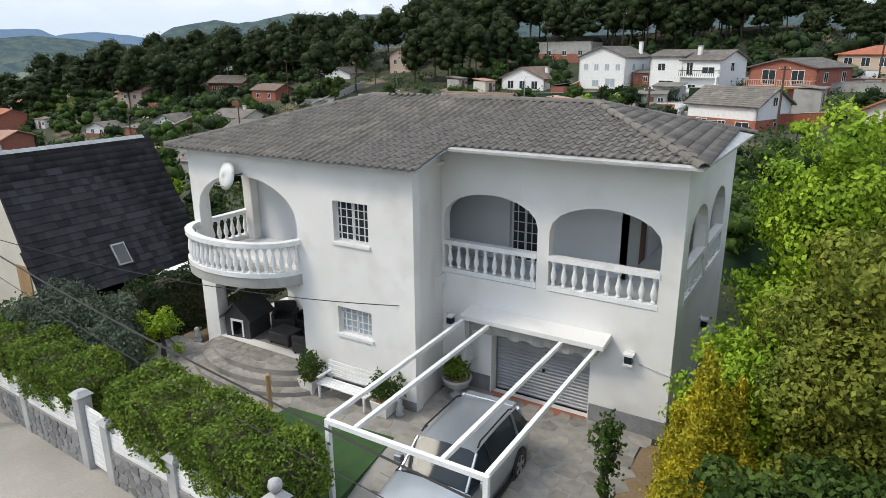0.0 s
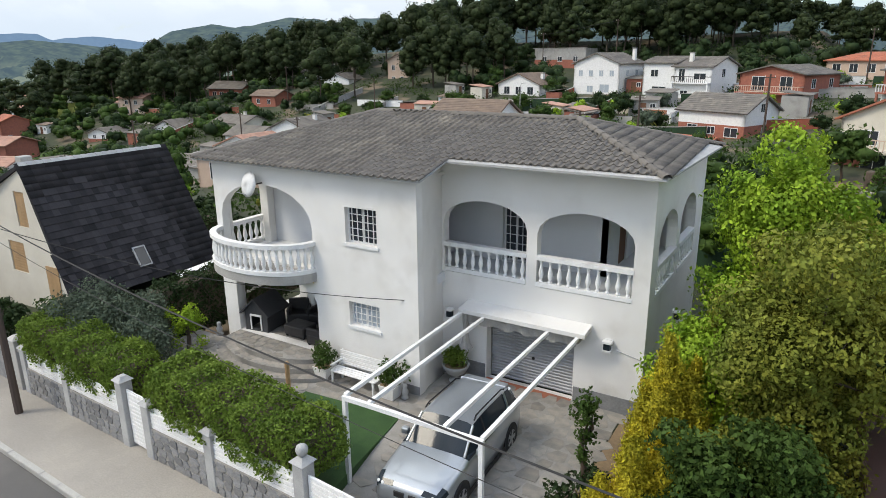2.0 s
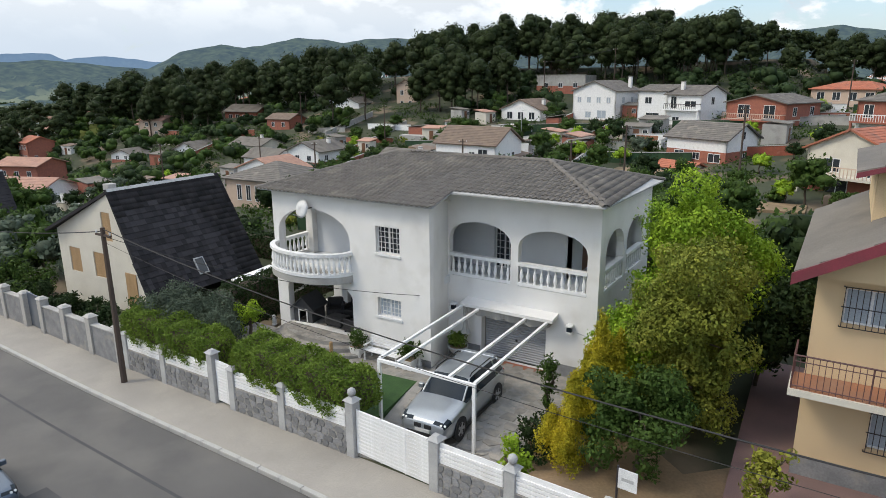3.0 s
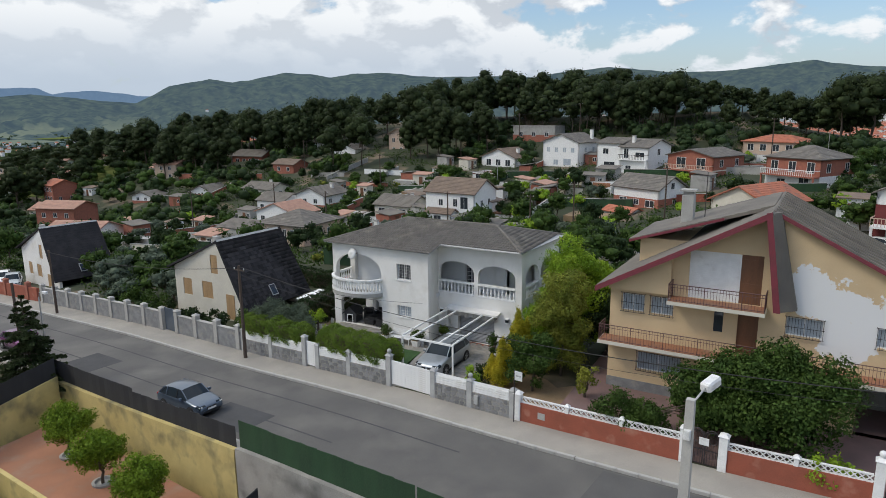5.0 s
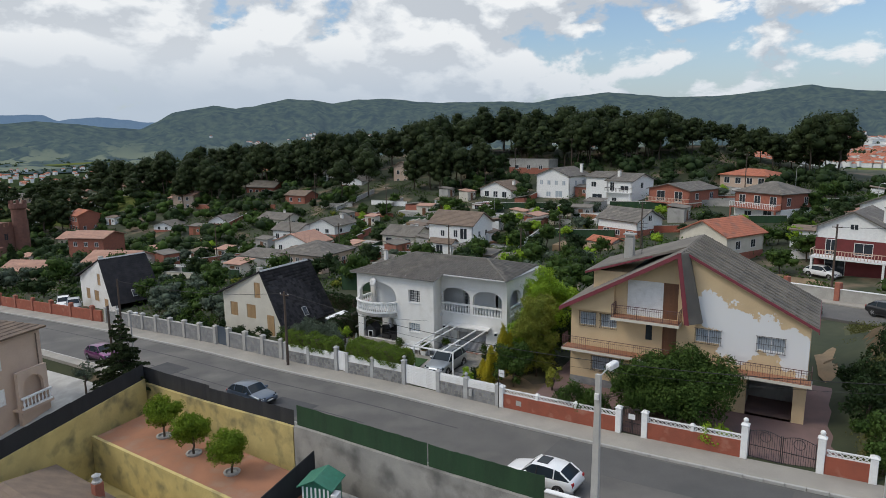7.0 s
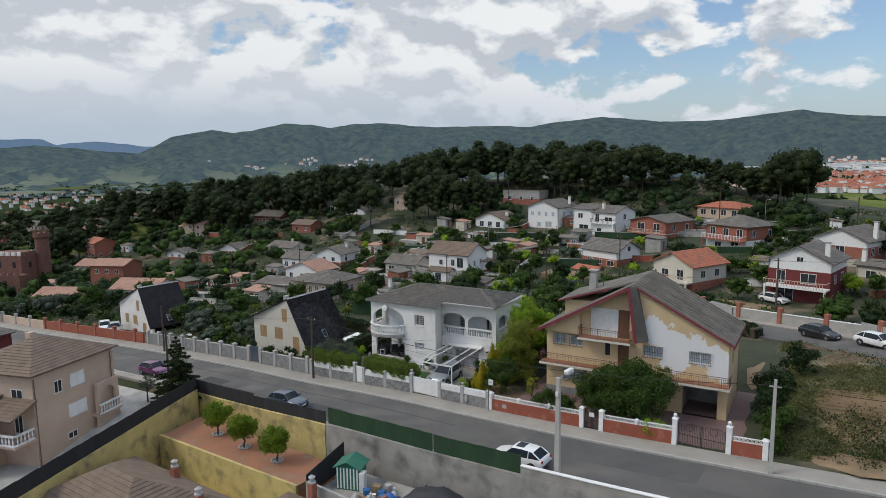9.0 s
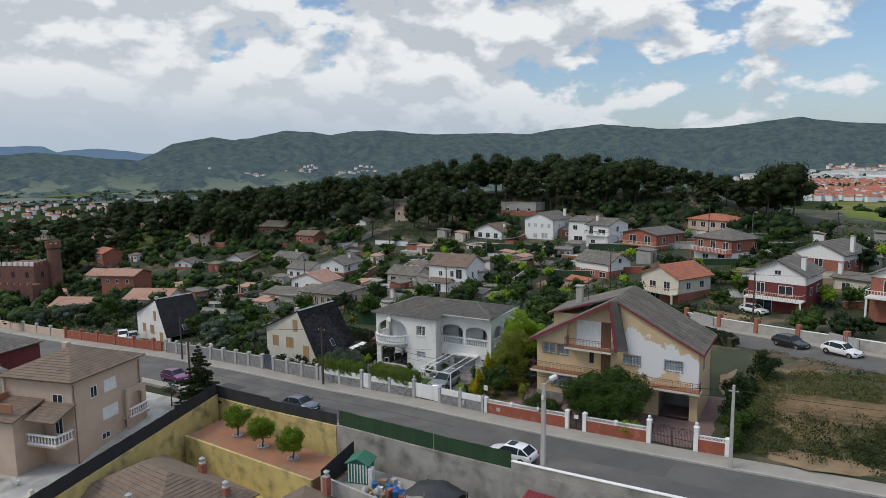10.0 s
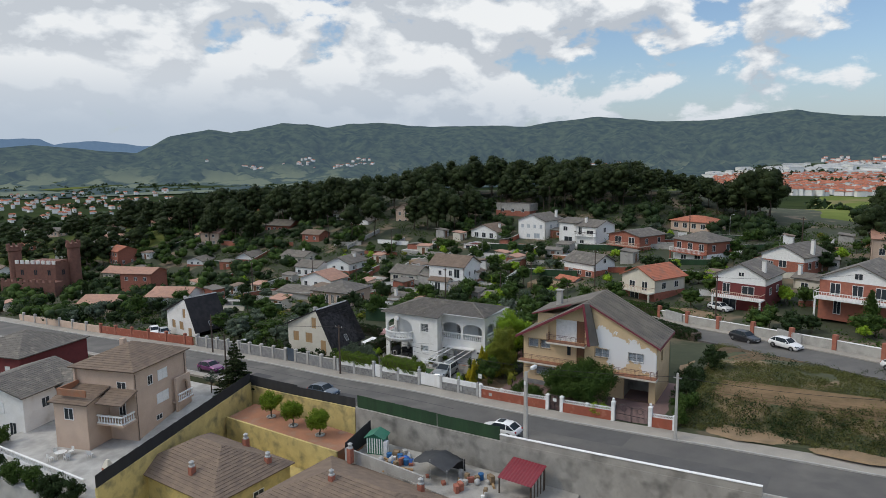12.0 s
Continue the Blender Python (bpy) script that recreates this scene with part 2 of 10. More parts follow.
SHUTTER = material("grey_roller_shutter", (0.36, 0.37, 0.385), (0.30, 0.31, 0.325), scale=2.0, rough=0.5, metal=0.3)
IRON = material("dark_wrought_iron", (0.025, 0.022, 0.024), (0.035, 0.025, 0.025), rough=0.5)
RAIL_RED = material("rusty_rail", (0.12, 0.055, 0.05), (0.09, 0.045, 0.045), rough=0.6)
DARK_WOOD = material("brown_wood", (0.17, 0.075, 0.035), (0.13, 0.06, 0.03), scale=2, rough=0.6, stretch=(1, 1, 0.15))
SHUTTER_WOOD = material("tan_shutter_wood", (0.40, 0.26, 0.13), (0.34, 0.22, 0.11), scale=3, rough=0.6, stretch=(1, 1, 0.2))
POLE_WOOD = material("creosoted_pole", (0.085, 0.06, 0.045), (0.065, 0.048, 0.04), scale=3, rough=0.9, stretch=(1, 1, 0.1))
POLE_CONCRETE = material("concrete_pole", (0.44, 0.43, 0.40), (0.38, 0.37, 0.35), scale=2, rough=0.9)
BARK = material("bark", (0.10, 0.075, 0.055), (0.075, 0.058, 0.045), scale=5, rough=0.95, bump=0.5, fine=18, stretch=(1, 1, 0.3))
BLACK_NET = material("black_mesh_fence", (0.018, 0.019, 0.022), (0.026, 0.027, 0.03), scale=1.2, rough=0.85, stretch=(1, 1, 0.2))
GREEN_NET = material("green_artificial_hedge", (0.022, 0.06, 0.024), (0.015, 0.04, 0.017), scale=1.0, rough=0.9, bump=0.6, fine=35, stretch=(1, 1, 0.25))
BLACK_TARP = material("black_tarpaulin", (0.02, 0.021, 0.024), (0.032, 0.033, 0.036), scale=1.5, rough=0.55, bump=0.3, fine=4)
BLUE_TARP = material("blue_tarpaulin", (0.03, 0.13, 0.45), (0.02, 0.10, 0.36), scale=3, rough=0.5, bump=0.5, fine=6)
SHED_GREEN = material("green_plastic", (0.03, 0.16, 0.10), (0.025, 0.13, 0.08), rough=0.5)
METAL_RED = material("red_corrugated_sheet", (0.22, 0.025, 0.035), (0.18, 0.02, 0.03), rough=0.45, metal=0.2)
RATTAN = material("dark_rattan", (0.02, 0.019, 0.02), (0.028, 0.026, 0.026), rough=0.6, bump=0.4, fine=80)
DOG_WOOD = material("dark_grey_boards", (0.05, 0.052, 0.055), (0.035, 0.036, 0.04), scale=3, rough=0.75, stretch=(1, 1, 0.2))
BLACK = material("black_rubber", (0.015, 0.015, 0.016), rough=0.75)
ALLOY = material("alloy_wheel", (0.5, 0.5, 0.52), rough=0.35, metal=0.8)
LAMP_GLASS = material("lamp_glass", (0.75, 0.76, 0.74), rough=0.15)
TAIL_RED = material("red_lens", (0.45, 0.02, 0.02), rough=0.2)
PLASTIC_WHITE = material("white_plastic", (0.75, 0.75, 0.74), rough=0.4)
YELLOW_SIGN = material("yellow_sign", (0.62, 0.42, 0.04), rough=0.5)
BIN_BLUE = material("blue_barrel", (0.02, 0.12, 0.30), rough=0.4)
POOL = material("pool_water", (0.12, 0.42, 0.40), (0.10, 0.38, 0.37), scale=2, rough=0.08)


def car_paint(name, color, metal=0.5):
    m = material(name, color, tuple(c * 0.95 for c in color), scale=2, rough=0.28, metal=metal, fine=200)
    m.node_tree.nodes["Principled BSDF"].inputs["Coat Weight"].default_value = 0.7
    m.node_tree.nodes["Principled BSDF"].inputs["Coat Roughness"].default_value = 0.06
    return m


PAINT_SILVER = car_paint("silver_paint", (0.40, 0.43, 0.46), 0.65)
PAINT_BLUEGREY = car_paint("blue_grey_paint", (0.085, 0.115, 0.16))
PAINT_WHITE = car_paint("white_car_paint", (0.78, 0.78, 0.78), 0.0)
PAINT_PURPLE = car_paint("purple_paint", (0.16, 0.03, 0.14))
PAINT_BLACK = car_paint("black_paint", (0.02, 0.02, 0.024), 0.2)


def glass(name, color, rough=0.04, spec=0.5):
    m = material(name, color, tuple(c * 0.9 for c in color), scale=1.0, rough=rough, spec=spec)
    return m


PANE = glass("window_pane", (0.035, 0.042, 0.05))
PANE_BLUE = glass("curtained_pane", (0.40, 0.45, 0.50), 0.12)
CAR_GLASS = glass("tinted_car_glass", (0.022, 0.03, 0.038), 0.08, 0.16)

LEAF_HEDGE = foliage("hedge_leaf", (0.155, 0.222, 0.034), (0.098, 0.155, 0.024))
LEAF_LIME = foliage("lime_leaf", (0.31, 0.43, 0.035), (0.16, 0.27, 0.025))
LEAF_YELLOW = foliage("golden_conifer_leaf", (0.54, 0.44, 0.03), (0.30, 0.29, 0.025))
LEAF_OLIVE = foliage("olive_grey_leaf", (0.112, 0.143, 0.098), (0.075, 0.098, 0.068))
LEAF_GREEN = foliage("mid_green_leaf", (0.066, 0.108, 0.023), (0.038, 0.072, 0.016))
LEAF_DARK = foliage("dark_green_leaf", (0.036, 0.058, 0.020), (0.022, 0.041, 0.015))
LEAF_PINE = foliage("pine_needle", (0.046, 0.063, 0.024), (0.024, 0.037, 0.014))
LEAF_OCHRE = foliage("ochre_green_leaf", (0.250, 0.255, 0.040), (0.140, 0.180, 0.031))
LEAF_ORANGE = foliage("orange_tree_leaf", (0.180, 0.248, 0.022), (0.112, 0.180, 0.017))
GRASS = foliage("wild_grass", (0.140, 0.136, 0.048), (0.088, 0.100, 0.032))

# ---- mesh tools ----
class MB:
    """Collects vertices and faces of one mesh."""

    def __init__(self):
        self.v, self.f = [], []

    def add(self, verts, faces, m=None):
        k = len(self.v)
        self.v += [tuple(m @ Vector(p)) for p in verts] if m is not None else [tuple(p) for p in verts]
        self.f += [tuple(i + k for i in f) for f in faces]
        return self

    def hexa(self, p, m=None):
        """p: four lower corners anticlockwise, then the four upper ones."""
        return self.add(p, [(3, 2, 1, 0), (4, 5, 6, 7), (0, 1, 5, 4), (1, 2, 6, 5), (2, 3, 7, 6), (3, 0, 4, 7)], m)

    def box(self, x0, x1, y0, y1, z0, z1, m=None):
        return self.hexa([(x0, y0, z0), (x1, y0, z0), (x1, y1, z0), (x0, y1, z0), (x0, y0, z1), (x1, y0, z1), (x1, y1, z1), (x0, y1, z1)], m)

    def soft_box(self, x0, x1, y0, y1, z0, z1, b=0.02, m=None):
        """A box with chamfered upright and upper edges."""
        ring = lambda i, z: [(x0 + i, y0 + b + i * 0, z), (x0 + b, y0 + i, z), (x1 - b, y0 + i, z), (x1 - i, y0 + b, z), (x1 - i, y1 - b, z), (x1 - b, y1 - i, z), (x0 + b, y1 - i, z), (x0 + i, y1 - b, z)]
        p = ring(0, z0) + ring(0, z1 - b) + ring(b * 0.7, z1)
        f = [tuple(range(7, -1, -1)), tuple(range(16, 24))]
        for r in (0, 8):
            f += [(r + i, r + (i + 1) % 8, r + 8 + (i + 1) % 8, r + 8 + i) for i in range(8)]
        return self.add(p, f, m)

    def lathe(self, profile, n=10, m=None):
        """profile: (radius, z) from the bottom to the top, round the z axis."""
        p = [(r * math.cos(2 * math.pi * i / n), r * math.sin(2 * math.pi * i / n), z) for r, z in profile for i in range(n)]
        f = [tuple(range(n - 1, -1, -1)), tuple(range(len(p) - n, len(p)))]
        for k in range(len(profile) - 1):
            f += [(k * n + i, k * n + (i + 1) % n, (k + 1) * n + (i + 1) % n, (k + 1) * n + i) for i in range(n)]
        return self.add(p, f, m)

    def tube(self, path, r, n=6, r2=None):
        """A round bar along the points of path, from radius r to r2."""
        path = [Vector(p) for p in path]
        p, f = [], []
        for k, c in enumerate(path):
            d = (path[min(k + 1, len(path) - 1)] - path[max(k - 1, 0)]).normalized()
            a = d.cross(Vector((0, 0, 1)) if abs(d.z) < 0.9 else Vector((1, 0, 0))).normalized()
            b = d.cross(a)
            rad = r + ((r2 if r2 is not None else r) - r) * k / max(1, len(path) - 1)
            p += [c + rad * (math.cos(2 * math.pi * i / n) * a + math.sin(2 * math.pi * i / n) * b) for i in range(n)]
        for k in range(len(path) - 1):
            f += [(k * n + i, (k + 1) * n + i, (k + 1) * n + (i + 1) % n, k * n + (i + 1) % n) for i in range(n)]
        f += [tuple(range(n)), tuple(range(len(p) - 1, len(p) - 1 - n, -1))]
        return self.add(p, f)

    def prism(self, poly, z0, z1, m=None):
        """poly: (x, y) anticlockwise, drawn up from z0 to z1."""
        n = len(poly)
        p = [(x, y, z0) for x, y in poly] + [(x, y, z1) for x, y in poly]
        f = [tuple(range(n - 1, -1, -1)), tuple(range(n, 2 * n))] + [(i, (i + 1) % n, n + (i + 1) % n, n + i) for i in range(n)]
        return self.add(p, f, m)

    def slab(self, poly, t, m=None):
        """poly: 3D corners, anticlockwise seen from outside; given thickness t downwards."""
        n = len(poly)
        p = [tuple(q) for q in poly] + [(q[0], q[1], q[2] - t) for q in poly]
        f = [tuple(range(n)), tuple(range(2 * n - 1, n - 1, -1))] + [(i, n + i, n + (i + 1) % n, (i + 1) % n) for i in range(n)]
        return self.add(p, f, m)

    def weld(self):
        """Joins corners that lie on one another."""
        seen, index, verts = {}, [], []
        for q in self.v:
            key = (round(q[0], 4), round(q[1], 4), round(q[2], 4))
            if key not in seen:
                seen[key] = len(verts)
                verts.append(q)
            index.append(seen[key])
        self.v, self.f = verts, [g for g in (tuple(index[i] for i in f) for f in self.f) if len(set(g)) == len(g)]
        return self

    def mesh(self, name, mat, smooth=False):
        me = bpy.data.meshes.new(name)
        me.from_pydata(self.v, [], self.f)
        if isinstance(mat, (list, tuple)):
            for q in mat:
                me.materials.append(q)
        else:
            me.materials.append(mat)
        if smooth:
            me.shade_smooth()
        me.update()
        return me


def part(name, mb, mat, parent=None, label="", m=None, smooth=False):
    """One mesh object, under a thing or a part; mb may be a ready mesh."""
    me = mb if isinstance(mb, bpy.types.Mesh) else mb.mesh(name, mat, smooth)
    ob = new(name, me)
    if parent is not None:
        ob.parent = parent
    if m is not None:
        ob.matrix_basis = m
    return tagged(ob, label)


def thing(name, m, label, category, group="", kind=""):
    ob = new(name)
    ob.empty_display_size = 0.2
    ob.matrix_basis = m
    return tagged(ob, label, category, group, kind)


def structure(name, mb, mat, label="", category="", m=None, smooth=False):
    return tagged(part(name, mb, mat, None, label, m, smooth), category=category, kind="structure")


def wall_columns(length, z0, top, openings, thick, steps=10):
    """A wall along x, its face at y = 0, its back at y = thick. top: height, or (x, z) points of a gable line.
    openings: (x0, x1, z0, z1, rise); a rise above 0 makes a round-headed opening."""
    mb = MB()
    line = top if isinstance(top, (list, tuple)) else [(0, top), (length, top)]
    def roof(x):
        for (xa, za), (xb, zb) in zip(line, line[1:]):
            if xa - 1e-6 <= x <= xb + 1e-6:
                return za + (zb - za) * (x - xa) / max(1e-6, xb - xa)
        return line[-1][1]
    xs = {0.0, float(length)} | {x for x, _ in line}
    for x0, x1, a, b, rise in openings:
        xs |= {x0, x1}
        if rise > 0:
            xs |= {x0 + (x1 - x0) * (0.5 - 0.5 * math.cos(math.pi * i / steps)) for i in range(1, steps)}
    xs = sorted(xs)
    def head(o, x):
        x0, x1, a, b, rise = o
        if rise <= 0:
            return b
        q = (2 * (x - x0) / (x1 - x0) - 1)
        return b - rise + rise * math.sqrt(max(0.0, 1 - q * q))
    for xa, xb in zip(xs, xs[1:]):
        if xb - xa < 1e-5:
            continue
        mid = (xa + xb) / 2
        lo = (z0, z0)
        for o in sorted((o for o in openings if o[0] < mid < o[1]), key=lambda o: o[2]):
            if o[2] > lo[0] + 1e-4:
                mb.hexa([(xa, 0, lo[0]), (xb, 0, lo[1]), (xb, thick, lo[1]), (xa, thick, lo[0]), (xa, 0, o[2]), (xb, 0, o[2]), (xb, thick, o[2]), (xa, thick, o[2])])
            lo = (head(o, xa), head(o, xb))
        ta, tb = roof(xa), roof(xb)
        if max(ta - lo[0], tb - lo[1]) > 1e-3:
            mb.hexa([(xa, 0, lo[0]), (xb, 0, lo[1]), (xb, thick, lo[1]), (xa, thick, lo[0]), (xa, 0, ta), (xb, 0, tb), (xb, thick, tb), (xa, thick, ta)])
    return mb.weld()


def arrays(name, verts, faces, mat, smooth=False):
    """A mesh from numpy arrays: verts n x 3, faces m x 4."""
    me = bpy.data.meshes.new(name)
    me.vertices.add(len(verts))
    me.vertices.foreach_set("co", np.asarray(verts, dtype=np.float32).ravel())
    k = faces.shape[1]
    me.loops.add(faces.size)
    me.loops.foreach_set("vertex_index", faces.astype(np.int32).ravel())
    me.polygons.add(len(faces))
    me.polygons.foreach_set("loop_start", np.arange(0, faces.size, k, dtype=np.int32))
    me.polygons.foreach_set("loop_total", np.full(len(faces), k, dtype=np.int32))
    me.materials.append(mat)
    me.update(calc_edges=True)
    me.validate()
    if smooth:
        me.shade_smooth()
    return me


# the street's own axes: s along the pavement wall, n towards the white house
ANGLE = -4.86
O = Vector((-8.05, 6.8, 0))
U = Vector((math.cos(radians(ANGLE)), math.sin(radians(ANGLE)), 0))
V = Vector((-U.y, U.x, 0))


def st(s, n, z=0.0):
    p = O + float(s) * U + float(n) * V
    return Vector((p.x, p.y, z))


def at_street(s, n, z, turn=0.0):
    p = st(s, n, z)
    return pose(p.x, p.y, p.z, 0, 0, ANGLE + turn)


S_LINE = (-4600, -400, -160, -80, -43.5, -24, -12.5, 0, 8, 18, 28, 38, 60, 120, 400, 4600)
Z_LINE = (-20, -14, -10.0, -5.0, -2.25, -1.1, -0.74, 0.0, 0.18, 0.62, 1.22, 1.9, 3.2, 5.0, 6, 6)


def zs(s):
    """Height of the pavement along the street."""
    return float(np.mean(np.interp(s + np.linspace(-4, 4, 9), S_LINE, Z_LINE)))


def smooth(x, a, b):
    t = np.clip((np.asarray(x, dtype=float) - a) / (b - a), 0, 1)
    return t * t * (3 - 2 * t)


def hills(x, y):
    hill = 11.5 * np.exp(-((x + 28) / np.where(x < -5, 80.0, 30.0)) ** 2 / 2) * np.where(y < 170, np.exp(-((y - 170) / 22.0) ** 2 / 2), np.exp(-((y - 170) / 50.0) ** 2 / 2))
    left = 11.0 * np.exp(-((x + 165) / 60.0) ** 2 / 2) * np.exp(-((y - 190) / 45.0) ** 2 / 2)
    # the village slope, and the hollow round the castle house
    west = 1 - smooth(x, -90, -40)
    east = smooth(x, -25, 5)
    rise = (1 - west) * 5.3 * ((1 - east) * smooth(y, 55, 125) + east * smooth(y, 42, 120)) + west * 7.8 * smooth(y, 70, 130)
    hollow = 2.4 * (1 - smooth(x, -130, -85)) * smooth(y, 12, 40) * (1 - smooth(y, 60, 95))
    rise = rise * (1 - 0.85 * smooth(x, 32, 70) * smooth(y, 96, 140))
    # the fallow field lies on a bank over the pavement
    n = -(x - O.x) * U.y + (y - O.y) * U.x
    bank = 1.9 * smooth(x, 21.8, 24.5) * smooth(n, 0.8, 6.5) * (1 - smooth(n + 0.62 * (x - 25), 20, 32))
    return hill + left + rise - hollow + bank


def ground_far(x, y):
    """The land behind the street, before plots are levelled."""
    p0 = (np.asarray(x) - O.x) * U.x + (np.asarray(y) - O.y) * U.y
    base = np.interp(p0, S_LINE, Z_LINE)
    n = -(np.asarray(x) - O.x) * U.y + (np.asarray(y) - O.y) * U.x
    z = base * 1.1 + 0.35 * smooth(n, 0, 6) - 1.4 * smooth(n, 22, 60)
    z = z + hills(np.asarray(x, dtype=float), np.asarray(y, dtype=float))
    # the levelled plot of the yellow house
    plot = smooth(x, 0.5, 3.5) * (1 - smooth(x, 20.5, 23.5)) * smooth(n, 0.3, 2.0) * (1 - smooth(y, 18, 22))
    z = z * (1 - plot) + np.minimum(z, 0.4) * plot
    dist = np.hypot(np.asarray(x) + 20, np.asarray(y) - 60)
    # the plain lies higher towards the east
    east = smooth(x, -420, -60)
    west_land = z * (1 - smooth(dist, 260, 800)) - 62 * smooth(dist, 200, 900)
    east_land = z * (1 - smooth(dist, 150, 420)) - 21 * smooth(dist, 150, 480)
    return west_land * (1 - east) + east_land * east


def gz(x, y):
    return float(ground_far(x, y))

# ---- ground, road, pavement ----
def ground_material():
    return material("garden_earth", (0.045, 0.052, 0.024), (0.028, 0.037, 0.016), scale=0.16, rough=0.95, bump=0.4, fine=1.2, dirt=(0.15, 0.115, 0.075), dirt_scale=0.13, dirt_low=0.54, dirt_high=0.64)


def plain_material():
    return material("wooded_plain", (0.028, 0.042, 0.022), (0.045, 0.06, 0.026), scale=0.012, rough=1.0, fine=0.12, dirt=(0.12, 0.14, 0.045), dirt_scale=0.004, dirt_low=0.56, dirt_high=0.62, spec=0.0)


def build_ground():
    def axis(near, far, step0, grow):
        out, v, st_ = [], near, step0
        while v < far:
            out.append(v)
            v += st_
            st_ *= grow
        return out + [far]
    right = axis(45, 4600, 3.0, 1.09)
    s_ax = sorted([-v for v in axis(75, 4600, 3.0, 1.085)] + list(np.arange(-72, 45, 3.0)) + right)
    n_ax = sorted([-v for v in axis(14, 900, 3.0, 1.15)] + [-10.42, -10.3, -9.3, -2.1, -0.15, 0.15, 1.5, 3] + list(np.arange(6, 230, 4.0)) + axis(232, 4700, 6.0, 1.07))
    S, N = np.meshgrid(s_ax, n_ax)
    X, Y = O.x + S * U.x + N * V.x, O.y + S * U.y + N * V.y
    Z = ground_far(X, Y)
    street = np.interp(S, S_LINE, Z_LINE) - 0.25
    near = np.clip(np.interp(S, S_LINE, Z_LINE) * 0.5, -6, 1) - np.interp(S, (-28, -21, 30, 45), (4.4, 7.4, 7.4, 4.4)) - 0.03 * np.clip(-10 - N, 0, 200)
    Z = np.where(N < -10.35, near, np.where(N < 0.0, street, Z))
    nn, ns = S.shape
    idx = np.arange(nn * ns).reshape(nn, ns)
    faces = np.stack([idx[:-1, :-1], idx[:-1, 1:], idx[1:, 1:], idx[1:, :-1]], -1).reshape(-1, 4)
    me = arrays("ground", np.stack([X, Y, Z], -1).reshape(-1, 3), faces, ground_material(), True)
    me.materials.append(plain_material())
    cx, cy = X[:-1, :-1].ravel(), Y[:-1, :-1].ravel()
    me.polygons.foreach_set("material_index", (np.hypot(cx + 20, cy - 60) > 190).astype(np.int32))
    tagged(new("ground", me), "uneven garden earth and grass running out to the plain", "ground", kind="structure")


def strip(n0, n1, lift, s0, s1, step=2.0, base=None):
    """A band along the street, following its slope; base: depth of its sides."""
    mb = MB()
    ss = list(np.arange(s0, s1, step)) + [s1]
    for a, b in zip(ss, ss[1:]):
        za, zb = zs(a) + lift, zs(b) + lift
        d = base or 0.3
        mb.hexa([st(a, n0, za - d), st(b, n0, zb - d), st(b, n1, zb - d), st(a, n1, za - d), st(a, n0, za), st(b, n0, zb), st(b, n1, zb), st(a, n1, za)])
    return mb.weld()


build_ground()
structure("road", strip(-9.25, -2.12, -0.12, -140, 120), ASPHALT, "grey worn asphalt road with darker repair patches", "road")
structure("pavement", strip(-1.95, 0.25, 0.0, -140, 120), PAVEMENT, "worn concrete pavement along the garden walls", "pavement")
structure("pavement", strip(-10.32, -9.4, 0.0, -140, 120), PAVEMENT, "narrow concrete pavement below the green fence", "pavement")
for n0, n1, s_from, s_to in ((-2.12, -1.95, -60, 45), (-9.4, -9.25, -40, 45)):
    kerb = structure("kerb", strip(n0, n1, 0.008, -140, s_from), CONCRETE, "weathered concrete kerb", "kerb")
    far_kerb = part("kerb_rest", strip(n0, n1, 0.008, s_to, 120), CONCRETE, kerb)
    stone = None
    for k in range(int((s_to - s_from) / 1.0)):
        s = s_from + k
        rnd = random.Random(int(k + n0 * 100))
        m = at_street(s, n0, zs(s + 0.5) + rnd.uniform(-0.01, 0.012), 0)
        slope = math.degrees(math.atan((zs(s + 1) - zs(s))))
        if stone is None:
            stone = MB().soft_box(0.006, 0.994, 0, n1 - n0, -0.25, 0.008, 0.02).mesh("kerb_stone", CONCRETE)
        part("kerb_stone", stone, None, kerb, m=m @ pose(0, 0, 0, 0, -slope, 0))


def patch(s0, s1, n0, n1, lift=-0.117, mat=ASPHALT_NEW, label="dark asphalt repair patch"):
    structure("road_patch", strip(n0, n1, lift, s0, s1, 1.0, 0.05), mat, label, "road")


patch(-23.5, -20.0, -8.2, -5.6)
patch(-7.0, -3.0, -8.6, -6.2)
patch(14.5, 27.5, -5.4, -2.3, mat=ASPHALT_OLD)
patch(27.5, 40, -9.1, -5.8, mat=ASPHALT_OLD)
for n0, s0, s1 in ((-4.3, -60, 8), (-6.9, -30, 2)):
    patch(s0, s1, n0, n0 + 0.10, -0.116, ASPHALT_NEW, "tarred seam in the asphalt")

# ---- the white two-storey house ----
HX0, HX1, HXR = -16.95, -8.80, -2.87      # left end, wing corner, right end
HY0, HY1, HYB = 12.65, 14.65, 21.0        # wing front, recessed front, back
PLOT, FLOOR1, WALLTOP = 0.5, 3.75, 6.96
TERR = 1.0
house = thing("house", pose(0, 0, 0), "white rendered two-storey house with arched loggias and brown tile roof", "house")


def wall_at(x0, y0, length, turn, z0, top, openings, thick, mat, label="", name="wall", parent=house):
    return part(name, wall_columns(length, z0, top, openings, thick), mat, parent, label, pose(x0, y0, 0, 0, 0, turn))


T = 0.3
# front of the wing: balcony arch, porch arch, two windows
wall_at(HX0, HY0, HX1 - HX0, 0, PLOT - 0.3, WALLTOP,
        [(0.28, 4.28, 3.45 + 0.35, 6.3, 1.15), (0.62, 4.3, TERR, 3.35, 0.75), (5.61, 6.76, 4.86, 5.95, 0), (5.61, 6.76, 2.22, 3.0, 0)], T, WHITE_RENDER)
